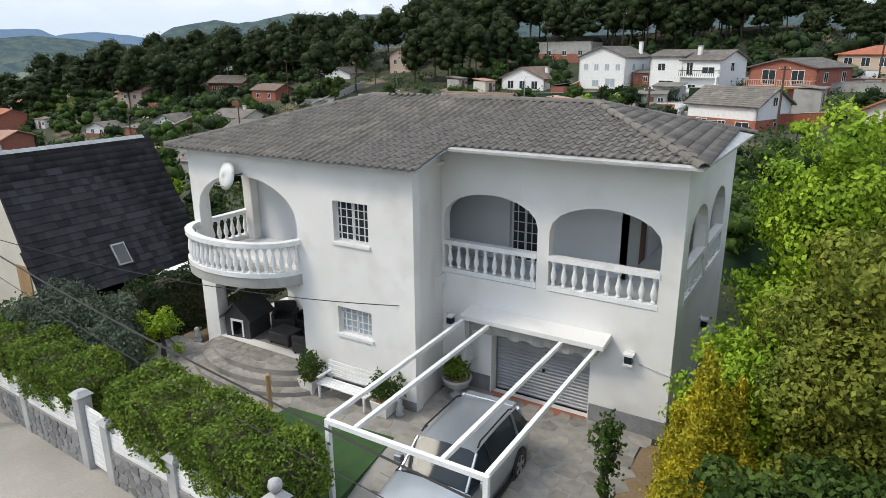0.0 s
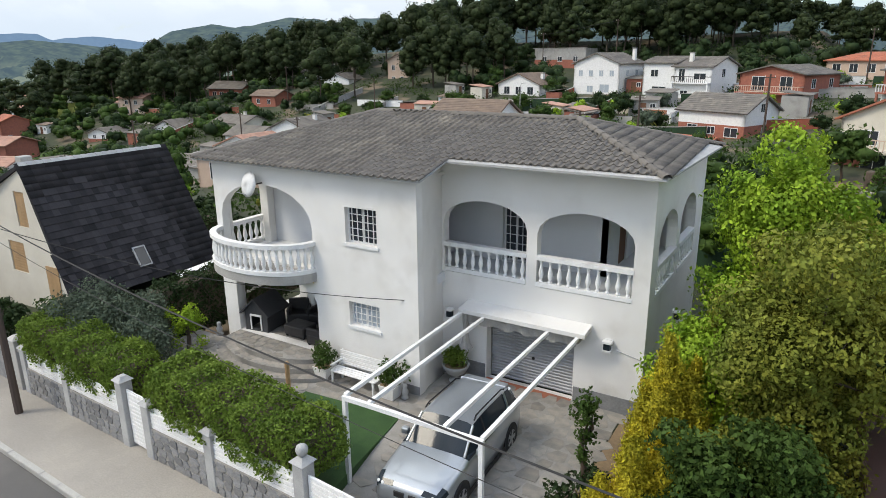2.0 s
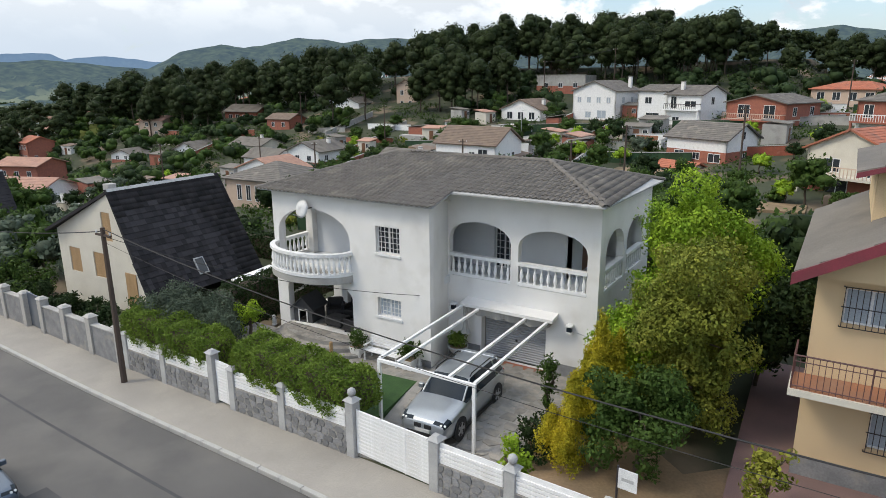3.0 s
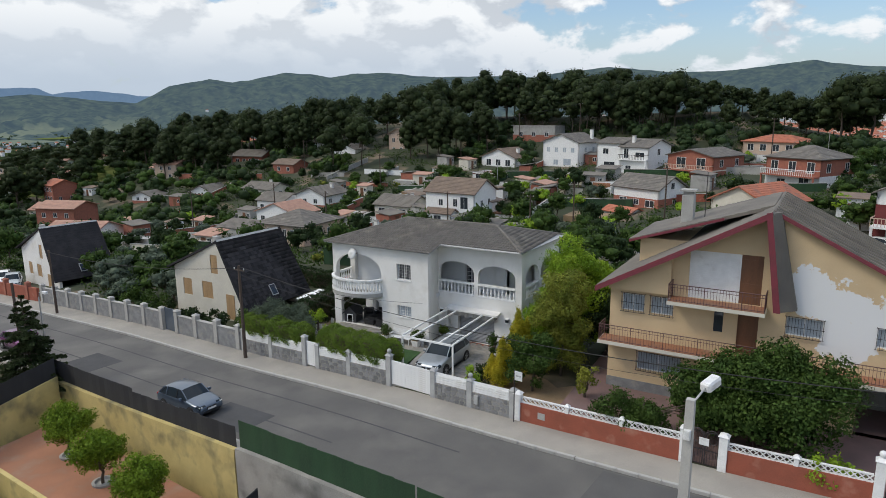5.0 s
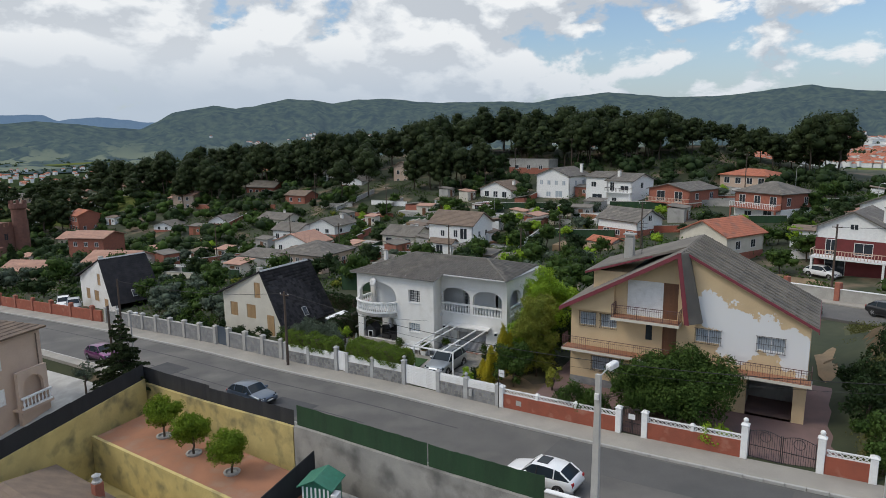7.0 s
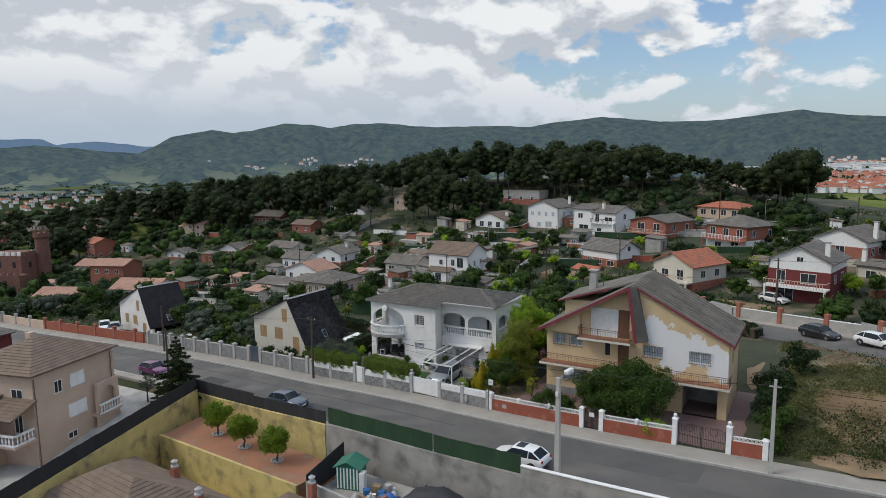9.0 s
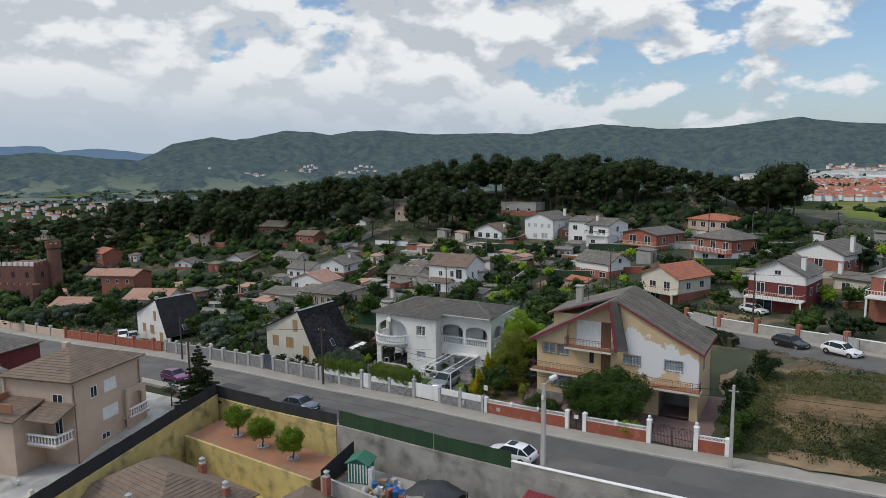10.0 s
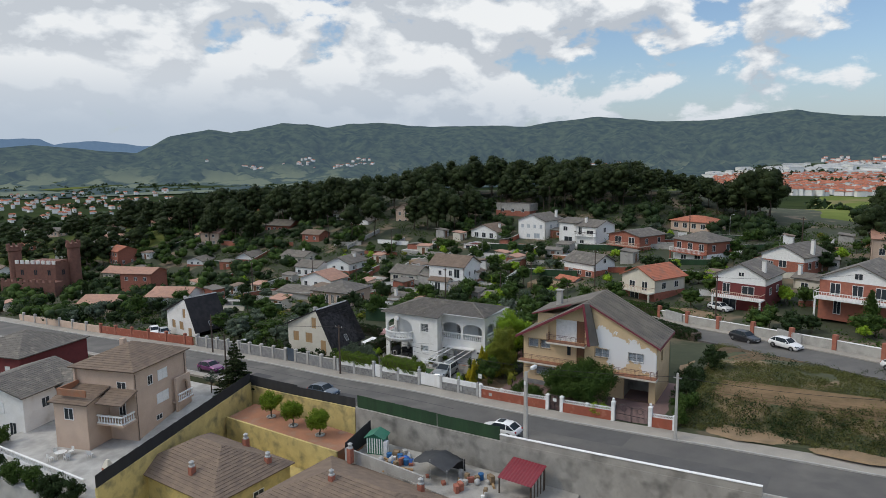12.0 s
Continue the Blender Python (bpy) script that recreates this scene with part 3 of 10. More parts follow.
# return of the wing
wall_at(HX1 - 0.002, HY0 + T - 0.06, 1.80, 103, PLOT - 0.3, [(0, 7.0), (1.8, 7.44)], [], T, WHITE_RENDER)
RX0 = HX1 - 0.45      # inner corner of the recess
# recessed front: two loggia arches and the garage opening
wall_at(RX0, HY1, HXR - RX0, 0, PLOT - 0.3, [(0, 7.45), (5.65, 7.45), (HXR - RX0, 7.30)],
        [(0.12, 2.86, 3.78, 6.10, 0.72), (3.18, 5.92, 3.78, 6.08, 0.72), (1.62, 4.42, PLOT - 0.05, 2.30, 0)], T, WHITE_RENDER)
# right side with its two arches
wall_at(HXR, HY1 + T, HYB - HY1 - T, 90, PLOT - 0.3, [(0, 7.3), (HYB - HY1 - T, 7.1)], [(0.35, 2.55, 3.78, 6.05, 0.75), (2.95, 5.2, 3.78, 6.05, 0.75)], T, WHITE_RENDER)
# left side and back
wall_at(HX0, HYB, HYB - HY0 - T, -90, PLOT - 1.2, WALLTOP, [(6.35, 7.95, 3.8, 6.3, 0.7), (4.6, 7.7, TERR, 3.35, 0.75)], T, WHITE_RENDER)
wall_at(HXR, HYB, HXR - HX0, 180, PLOT - 1.2, WALLTOP, [], -T, WHITE_RENDER)
# floors and soffits
part("floor_slab", MB().box(HX0 + T, HX1 - T, HY0 + T, HYB - T, 3.45, FLOOR1).box(HX1 - T + 0.01, HXR - T, HY1 + T, HYB - T, 3.45, FLOOR1), GREY_INNER, house)
part("ceiling_slab", MB().box(HX0 + T, HX1 - T, HY0 + T, HYB - T, 6.78, 6.88).box(HX1 - T + 0.01, HXR - T, HY1 + T, HYB - T, 6.78, 6.88), WHITE_RENDER, house)
# inner walls behind the loggias, the balcony and the porch
wall_at(-10.4, 16.55, HXR - 1.75 + 10.4, 0, FLOOR1, 6.78, [(2.33, 3.21, FLOOR1, 6.1, 0)], 0.2, GREY_INNER, name="inner_wall")
wall_at(HXR - 1.75, 16.55, 4.0, 90, FLOOR1, 6.78, [(1.2, 2.1, FLOOR1, 5.9, 0)], 0.2, GREY_INNER, name="inner_wall")
wall_at(HX0 + T, 14.75, 3.8, 0, FLOOR1, 6.78, [], 0.2, GREY_INNER, name="inner_wall")
wall_at(HX0 + 4.3, 15.2, 2.24, -90, FLOOR1, 6.78, [], -0.2, GREY_INNER, name="inner_wall")
wall_at(HX0 + T, 16.0, 4.3, 0, TERR, 3.45, [(0.9, 2.3, 1.95, 3.05, 0)], 0.2, GREY_INNER, name="inner_wall")
wall_at(HX0 + 4.3, 16.0, 3.04, -90, TERR, 3.45, [], -0.2, GREY_INNER, name="inner_wall")
wall_at(RX0 + 1.42, HY1 + T + 0.01, 0.01 + 3.2, 0, PLOT - 0.05, 2.6, [(0.2, 3.0, PLOT - 0.05, 2.28, 0)], 0.12, CONCRETE, name="garage_frame")
# corner post of the porch and rear post of the balcony
part("column", MB().soft_box(HX0 + 2.0, HX0 + 2.35, 14.6, 14.95, TERR, 3.45, 0.02), WHITE_RENDER, house)
part("column", MB().soft_box(HX0 + 0.31, HX0 + 0.62, 14.42, 14.74, 3.75, 6.78, 0.02), WHITE_RENDER, house)
# stone plinth, proud of the wall
for box in ((HX0 + 4.4, HX1, HY0 - 0.022, HY0 - 0.002, PLOT - 0.2, 0.75),
            (RX0 + 4.45, HXR, HY1 - 0.025, HY1 - 0.002, PLOT - 0.2, 0.95), (HXR + 0.002, HXR + 0.025, HY1, HYB, PLOT - 0.2, 1.0), (RX0 + 0.1, RX0 + 1.58, HY1 - 0.025, HY1 - 0.002, PLOT - 0.2, 0.95)):
    part("plinth", MB().box(*box), STONE_ST, house, "grey stone plinth")


# windows
def grid_window(w, h, cols, rows, pane_mat, parent, m, bars=True):
    """White sash with its panes and a white grille in front; the origin at the lower left corner of the opening's face."""
    win = part("window", MB().box(0, w, 0.16, 0.2, 0, 0.05).box(0, w, 0.16, 0.2, h - 0.05, h).box(0, 0.05, 0.16, 0.2, 0.05, h - 0.05).box(w - 0.05, w, 0.16, 0.2, 0.05, h - 0.05).box(w / 2 - 0.03, w / 2 + 0.03, 0.155, 0.205, 0.05, h - 0.05), PLASTIC_WHITE, parent, m=m)
    part("pane", MB().box(0.04, w - 0.04, 0.175, 0.185, 0.04, h - 0.04), pane_mat, win)
    if bars:
        g = MB()
        for i in range(1, cols):
            x = w * i / cols
            g.box(x - 0.011, x + 0.011, 0.10, 0.122, 0, h)
        for j in range(1, rows):
            z = h * j / rows
            g.box(0, w, 0.124, 0.142, z - 0.01, z + 0.01)
        part("grille", g, PLASTIC_WHITE, win, "white iron window grille")
    part("sill", MB().box(-0.06, w + 0.06, -0.05, 0.158, -0.09, -0.001), WHITE_PAINT, win)
    return win


grid_window(1.15, 1.09, 6, 5, PANE, house, pose(HX0 + 5.61, HY0, 4.86))
grid_window(1.15, 0.78, 6, 4, PANE_BLUE, house, pose(HX0 + 5.61, HY0, 2.22))
grid_window(1.4, 1.1, 7, 5, PANE, house, pose(HX0 + T + 0.9, 16.0, 1.95))
grid_window(0.88, 2.34, 4, 8, PANE, house, pose(-8.07, 16.55, FLOOR1 + 0.01))
part("inner_door", MB().box(0, 0.9, 0.06, 0.1, 0, 2.1), DARK_WOOD, house, m=pose(HXR - 1.75, 16.55 + 1.2, FLOOR1, 0, 0, 90))

# balusters and rails
BALUSTER = MB().lathe([(0.06, 0), (0.06, 0.05), (0.04, 0.07), (0.045, 0.1), (0.075, 0.2), (0.078, 0.26), (0.05, 0.4), (0.034, 0.5), (0.032, 0.54), (0.055, 0.57), (0.055, 0.6), (0.06, 0.61), (0.06, 0.66)], 8).mesh("baluster", WHITE_PAINT, True)


def balustrade(points, count, parent, z, h=0.92, name="balustrade"):
    """White balustrade along points (x, y), with count balusters between its ends."""
    pts = [Vector((x, y, 0)) for x, y in points]
    seg = [(b - a).length for a, b in zip(pts, pts[1:])]
    total = sum(seg)
    base, rail = MB(), MB()
    nrm = []
    for i in range(len(pts)):
        d = (pts[min(i + 1, len(pts) - 1)] - pts[max(i - 1, 0)]).normalized()
        nrm.append(Vector((-d.y, d.x, 0)))
    for i in range(len(pts) - 1):
        (a, na), (b, nb) = (pts[i], nrm[i]), (pts[i + 1], nrm[i + 1])
        for mb, w, z0, z1 in ((base, 0.10, 0.0, 0.13), (rail, 0.11, h - 0.13, h)):
            p = [a - na * w, b - nb * w, b + nb * w, a + na * w]
            mb.hexa([(q.x, q.y, z + z0) for q in p] + [(q.x, q.y, z + z1) for q in p])
    bal = part(name, base.weld(), WHITE_PAINT, parent, "white turned-stone balustrade")
    part("handrail", rail.weld(), WHITE_PAINT, bal)
    for i in range(count):
        d = total * (i + 0.5) / count
        for (a, b), L in zip(zip(pts, pts[1:]), seg):
            if d <= L:
                p = a + (b - a) * d / L
                break
            d -= L
        part("baluster", BALUSTER, None, bal, m=pose(p.x, p.y, z + 0.13) @ Matrix.Diagonal((1, 1, (h - 0.26) / 0.66, 1)))
    return bal


balustrade([(RX0 + 0.12, HY1 + 0.08), (RX0 + 2.86, HY1 + 0.08)], 10, house, 3.8)
balustrade([(RX0 + 3.16, HY1 + 0.08), (RX0 + 5.94, HY1 + 0.08)], 10, house, 3.8)
balustrade([(HXR - 0.08, HY1 + T + 0.33), (HXR - 0.08, HY1 + T + 2.57)], 8, house, 3.8)
balustrade([(HXR - 0.08, HY1 + T + 2.93), (HXR - 0.08, HY1 + T + 5.22)], 8, house, 3.8)
# round balcony
BC, BR_ = (HX0 + 2.2, HY0 + 0.1), 2.05
arc = [(BC[0] + (BR_ + 0.12) * math.cos(a), BC[1] + 0.66 * BR_ * math.sin(a)) for a in [math.pi * (1 + i / 16) for i in range(17)]]
arc = [(x, min(y, HY0 + 0.05)) for x, y in arc]
balc = MB().prism([(x, y) for x, y in arc] + [(HX0 + 4.37, HY0 + 0.02), (HX0 + 0.03, HY0 + 0.02)], 3.42, 3.72)
part("balcony_slab", balc, CONCRETE, house, "curved grey concrete balcony slab")
inner = [(BC[0] + (x - BC[0]) * 0.955, BC[1] + (y - BC[1]) * 0.95) for x, y in arc]
balustrade(inner, 24, house, 3.72, 0.98)
balustrade([(HX0 + 0.15, HY0 + 0.35), (HX0 + 0.15, HY0 + 1.95)], 6, house, 3.75, 0.95)

# garage shutter, slat by slat
shutter = part("garage_door", MB().box(0, 2.76, 0.10, 0.13, 0, 1.9), SHUTTER, house, "grey roller shutter garage door", pose(RX0 + 1.64, HY1 + T - 0.03, PLOT - 0.05))
SLAT = MB().add([(0, 0.1, 0), (2.76, 0.1, 0), (2.76, 0.075, 0.03), (0, 0.075, 0.03), (2.76, 0.075, 0.07), (0, 0.075, 0.07), (2.76, 0.1, 0.098), (0, 0.1, 0.098)], [(0, 1, 2, 3), (3, 2, 4, 5), (5, 4, 6, 7)]).mesh("slat", SHUTTER)
for k in range(19):
    part("slat", SLAT, None, shutter, m=pose(0, 0, k * 0.1))
part("lock", MB().lathe([(0.05, 0), (0.05, 0.02), (0.03, 0.03)], 10, pose(1.4, 0.07, 0.9, 90)), BLACK, shutter)
part("threshold", MB().box(0, 2.78, -0.3, 0.06, 0, 0.045), ROOF_RED, house, "strip of red bricks at the garage door", pose(RX0 + 1.62, HY1, PLOT - 0.06))
# canopy over the garage
part("canopy", MB().hexa([(HX1 + 0.52, HY1 - 0.62, 2.76), (HX1 + 4.46, HY1 - 0.62, 2.76), (HX1 + 4.46, HY1 - 0.003, 2.83), (HX1 + 0.52, HY1 - 0.003, 2.83), (HX1 + 0.52, HY1 - 0.62, 2.88), (HX1 + 4.46, HY1 - 0.62, 2.88), (HX1 + 4.46, HY1 - 0.003, 2.97), (HX1 + 0.52, HY1 - 0.003, 2.97)]), WHITE_RENDER, house, "flat white concrete canopy over the garage")
part("shutter_box", MB().soft_box(HX1 + 0.75, HX1 + 4.2, HY1 - 0.35, HY1 - 0.004, 2.45, 2.74, 0.03), CONCRETE, house)
val = MB()
for k in range(34):
    xa, xb = HX1 + 0.75 + k * 0.1, HX1 + 0.85 + k * 0.1
    ya, yb = HY1 - 0.42 + 0.03 * math.sin(k * 1.3), HY1 - 0.42 + 0.03 * math.sin((k + 1) * 1.3)
    lo = 2.42 + 0.04 * math.sin(k * 0.9)
    val.hexa([(xa, ya, lo), (xb, yb, lo), (xb, yb + 0.012, lo), (xa, ya + 0.012, lo), (xa, ya, 2.74), (xb, yb, 2.74), (xb, yb + 0.012, 2.74), (xa, ya + 0.012, 2.74)])
part("awning_valance", val.weld(), CONCRETE, house, "grey-white fabric valance under the canopy")
cur = MB()
for k in range(14):
    a0, a1 = 2 * math.pi * k / 14, 2 * math.pi * (k + 1) / 14
    prof = [(0.10, 2.8), (0.09, 2.4), (0.06, 2.15), (0.13, 1.75), (0.2, 1.6)]
    for (r0, z0_), (r1, z1_) in zip(prof, prof[1:]):
        f0, f1 = 1 + 0.25 * math.sin(3 * a0 * 2), 1 + 0.25 * math.sin(3 * a1 * 2)
        cur.add([(r0 * f0 * math.cos(a0), r0 * f0 * math.sin(a0), z0_), (r0 * f1 * math.cos(a1), r0 * f1 * math.sin(a1), z0_), (r1 * f1 * math.cos(a1), r1 * f1 * math.sin(a1), z1_), (r1 * f0 * math.cos(a0), r1 * f0 * math.sin(a0), z1_)], [(3, 2, 1, 0)])
tagged(part("gathered_curtain", cur, CONCRETE, None, "", pose(HX1 + 0.66, HY1 - 0.40, -0.04), True), "grey-white fabric curtain tied together under the canopy", "curtain")

# roof: deck with its eaves, then courses of tiles
RL, RR = Vector((-13.4, 17.25, 8.30)), Vector((-5.95, 17.25, 8.30))
EL, EM_ = Vector((HX0 - 0.42, HY0 - 0.42, 7.03)), Vector((HX1 + 0.38, HY0 - 0.42, 7.03))
EI, EB_ = Vector((HX1 + 0.38, 13.6, 7.373)), Vector((HXR + 0.42, 13.6, 7.373))
EC_, ED = Vector((HXR + 0.42, HYB + 0.42, 7.25)), Vector((HX0 - 0.42, HYB + 0.42, 7.03))
ROOF_FACES = [[EL, EM_, EI, EB_, RR, RL], [EB_, EC_, RR], [EC_, ED, RL, RR], [ED, EL, RL]]
deck = MB()
for f in ROOF_FACES:
    deck.slab(f, 0.06)
roof = part("roof", deck, PALE_STONE, house, "brown concrete tile hip roof")

# ---- distant hills and the town on the plain ----
def hill_height(x, y, profile, r0, r1, base, relief):
    """Height of far hills at x, y: spurs and gullies run down from the crest to a plain of foothills."""
    az, r = math.degrees(math.atan2(y, x)), math.hypot(x, y)
    f = min(1.0, max(0.0, (r - r0) / (r1 - r0)))
    crest = float(np.interp(az, [q[0] for q in profile], [q[1] for q in profile]))
    spur = 1 - 2 * abs(noise.fractal(Vector((x * 0.0032, y * 0.0016, 2.0)), 0.8, 2.1, 6))
    fine = noise.fractal(Vector((x * 0.009, y * 0.009, 7.0)), 1.0, 2.0, 3)
    body = f ** 2.4
    # wooded foothills in front of the ridge
    knoll = 60 * max(0.0, noise.fractal(Vector((x * 0.0021, y * 0.0021, 11.0)), 0.9, 2.0, 4) + 0.1) * math.exp(-((f - 0.36) / 0.16) ** 2)
    return base + knoll + (crest - base) * body + (-relief * (1 - spur) * 5 * f * f * (1 - f) + 5 * fine * f) * min(1, (crest - base) / 180)


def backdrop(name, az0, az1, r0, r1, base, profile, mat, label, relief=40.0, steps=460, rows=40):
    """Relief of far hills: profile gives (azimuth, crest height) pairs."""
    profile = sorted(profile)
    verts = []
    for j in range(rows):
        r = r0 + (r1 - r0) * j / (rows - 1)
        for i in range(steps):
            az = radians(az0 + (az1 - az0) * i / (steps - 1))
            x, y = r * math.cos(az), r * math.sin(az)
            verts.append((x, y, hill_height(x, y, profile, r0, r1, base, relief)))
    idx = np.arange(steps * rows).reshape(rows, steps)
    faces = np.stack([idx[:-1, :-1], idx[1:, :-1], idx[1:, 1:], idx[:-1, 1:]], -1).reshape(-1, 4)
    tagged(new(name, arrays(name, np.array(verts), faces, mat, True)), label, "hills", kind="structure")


def hazed_hill_material(name, a, b, haze_glow, strength):
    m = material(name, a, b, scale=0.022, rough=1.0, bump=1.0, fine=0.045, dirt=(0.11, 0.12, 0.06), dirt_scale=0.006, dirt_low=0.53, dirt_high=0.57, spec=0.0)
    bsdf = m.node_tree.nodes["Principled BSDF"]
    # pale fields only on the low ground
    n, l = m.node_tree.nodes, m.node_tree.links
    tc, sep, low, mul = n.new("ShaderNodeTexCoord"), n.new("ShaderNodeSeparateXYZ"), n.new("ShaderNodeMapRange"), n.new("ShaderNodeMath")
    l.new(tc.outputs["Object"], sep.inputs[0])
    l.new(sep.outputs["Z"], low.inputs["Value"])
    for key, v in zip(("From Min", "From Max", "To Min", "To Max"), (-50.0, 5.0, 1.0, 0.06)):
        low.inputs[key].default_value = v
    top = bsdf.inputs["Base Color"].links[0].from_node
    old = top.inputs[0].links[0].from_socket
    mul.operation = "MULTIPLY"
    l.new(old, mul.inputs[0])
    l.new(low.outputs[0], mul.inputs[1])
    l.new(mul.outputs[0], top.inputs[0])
    # haze in front of the hills, painted in as an even blue emission
    bsdf.inputs["Emission Color"].default_value = (*haze_glow, 1)
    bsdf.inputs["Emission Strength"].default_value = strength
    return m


# crest: azimuth and height
PROFILE = [(70, 230)] + [(85.79, 209), (89.27, 229), (91.55, 265), (95.5, 231), (98.0, 218), (101.94, 216), (104.21, 241), (106.54, 256), (110.09, 234), (112.75, 206), (116.68, 215), (121.63, 212), (123.36, 225), (125.07, 240), (128.01, 235), (129.95, 214), (131.62, 232), (133.74, 240), (136.54, 198), (137.91, 184), (139.68, 202), (142.74, 161), (144.05, 108), (145.33, 62), (147.72, 77), (150.0, 97), (152.19, 110), (154.31, 99)] + [(170, 60)]
backdrop("backdrop", 75, 165, 1700, 4250, -59, PROFILE, hazed_hill_material("hazed_wooded_hills", (0.006, 0.014, 0.010), (0.042, 0.056, 0.028), (0.092, 0.128, 0.170), 0.62), "long wooded mountain ridge under clouds with painted-in blue haze", 85.0)
FAR = [(70, 130), (100, 120), (125, 90)] + [(144.02, 109), (145.25, 117), (147.23, 139), (148.78, 143), (150.87, 122), (151.75, 157), (154.21, 156)] + [(160, 125), (170, 110)]
# the far ridge also carries haze in its blue base colour
backdrop("backdrop", 70, 170, 4300, 4700, -62, FAR, hazed_hill_material("hazed_far_hills", (0.05, 0.07, 0.09), (0.06, 0.08, 0.10), (0.16, 0.25, 0.38), 0.62), "distant mountain ridge coloured pale blue for haze", 12.0)


def far_town(az0, az1, d0, d1, count, seed, label, size=1.0, halls=0.0):
    rng = random.Random(seed)
    walls, roofs = MB(), MB()
    prof = sorted(PROFILE)
    for _ in range(count):
        a, d = radians(rng.uniform(az0, az1)), rng.uniform(d0, d1)
        x, y = 33 + d * math.cos(a), -58 + d * math.sin(a)
        big = 2.6 if rng.random() < halls else 1.0
        w, dp, h = size * big * rng.uniform(8, 18), size * big * rng.uniform(8, 13), max(0.8, size) * rng.uniform(5, 11)
        z = max(gz(x, y), hill_height(x, y, prof, 1700, 4250, -59, 85.0)) if math.hypot(x, y) > 1700 else gz(x, y)
        m = pose(x, y, z - 1, 0, 0, rng.choice((0, 25, -20, 60)))
        walls.box(-w / 2, w / 2, -dp / 2, dp / 2, 0, h, m)
        roofs.hexa([(-w / 2 - 0.5, -dp / 2 - 0.5, h), (w / 2 + 0.5, -dp / 2 - 0.5, h), (w / 2 + 0.5, dp / 2 + 0.5, h), (-w / 2 - 0.5, dp / 2 + 0.5, h), (-w / 2 + 2, -0.1, h + 2), (w / 2 - 2, -0.1, h + 2), (w / 2 - 2, 0.1, h + 2), (-w / 2 + 2, 0.1, h + 2)], m)
    t = thing("far_town", pose(0, 0, 0), label, "town", kind="stuff")
    tagged(part("walls", walls, WHITE_PAINT, t), kind="stuff")
    tagged(part("roofs", roofs, ROOF_RED if not halls else PALE_STONE, t), kind="stuff")


far_town(82, 97.5, 820, 1500, 900, 3, "pale and red-roofed houses of a far town on the plain", 0.62)
far_town(82, 98, 1550, 2300, 90, 5, "pale grey factory halls beyond the far town", 1.25, 0.8)
far_town(83, 90, 2700, 3100, 110, 9, "white houses on the slope above the far town", 1.1)
far_town(142, 157, 1000, 1900, 150, 4, "scattered far houses among the woods of the plain", 0.6)
far_town(126, 134, 3000, 3300, 60, 6, "small white hamlet at the foot of the hills")
far_town(135, 140, 2900, 3300, 60, 7, "pale hamlet below the first hill")
far_town(103, 112, 2500, 2900, 60, 8, "pale hamlet between fields under the hills")


# ---- the hillside of houses behind ----
def frame_window(w, h, mat):
    mb = MB()
    for b in ((-w / 2 - 0.07, w / 2 + 0.07, -0.05, 0.01, -0.08, 0), (-w / 2 - 0.07, w / 2 + 0.07, -0.035, 0.01, h, h + 0.07), (-w / 2 - 0.07, -w / 2, -0.035, 0.01, 0, h), (w / 2, w / 2 + 0.07, -0.035, 0.01, 0, h), (-0.03, 0.03, -0.03, 0.01, 0, h)):
        mb.box(*b)
    return mb.mesh("window", mat)


WIN_CACHE = {}


def put_window(parent, w, h, m, frame_mat=None, pane_mat=None, name="window"):
    frame_mat, pane_mat = frame_mat or PLASTIC_WHITE, pane_mat or PANE
    key = (w, h, frame_mat.name, pane_mat.name)
    if key not in WIN_CACHE:
        WIN_CACHE[key] = (frame_window(w, h, frame_mat), MB().box(-w / 2, w / 2, -0.012, 0.01, 0, h).mesh("pane", pane_mat))
    a, b = WIN_CACHE[key]
    win = part(name, a, None, parent, m=m)
    part("pane", b, None, win)
    return win


def roof_courses(poly, t, step=0.4, lip=0.03):
    """A roof face laid in overlapping courses."""
    a, ex, ey, nrm = plane_frame(poly)
    flat = [((p - a).dot(ex), (p - a).dot(ey)) for p in poly]
    top = max(p[1] for p in flat)
    mb = MB()
    n = max(2, int(top / step))
    def span(y):
        xs = []
        for (xa, ya), (xb, yb) in zip(flat, flat[1:] + flat[:1]):
            if (ya <= y <= yb or yb <= y <= ya) and abs(yb - ya) > 1e-6:
                xs.append(xa + (xb - xa) * (y - ya) / (yb - ya))
        return (min(xs), max(xs)) if len(xs) > 1 else None
    rows = []
    for j in range(n):
        for y, lift in ((top * j / n + 1e-4, lip), (top * (j + 1) / n - 1e-4, 0.0)):
            sp = span(y)
            if sp:
                rows.append([a + ex * sp[0] + ey * y + nrm * lift, a + ex * sp[1] + ey * y + nrm * lift])
    v = [q for r in rows for q in r] + [q - nrm * (t + lip) for r in (rows[0], rows[-1]) for q in r]
    f = [(2 * i, 2 * i + 1, 2 * i + 3, 2 * i + 2) for i in range(len(rows) - 1)]
    m_ = 2 * len(rows)
    f += [(m_ + 1, m_, m_ + 2, m_ + 3), (m_, m_ + 1, 1, 0), (m_ + 3, m_ + 2, m_ - 2, m_ - 1)]
    f += [tuple([m_ + 2, m_] + list(range(0, m_, 2))), tuple([m_ + 1, m_ + 3] + list(range(m_ - 1, 0, -2)))]
    return mb.add(v, f)


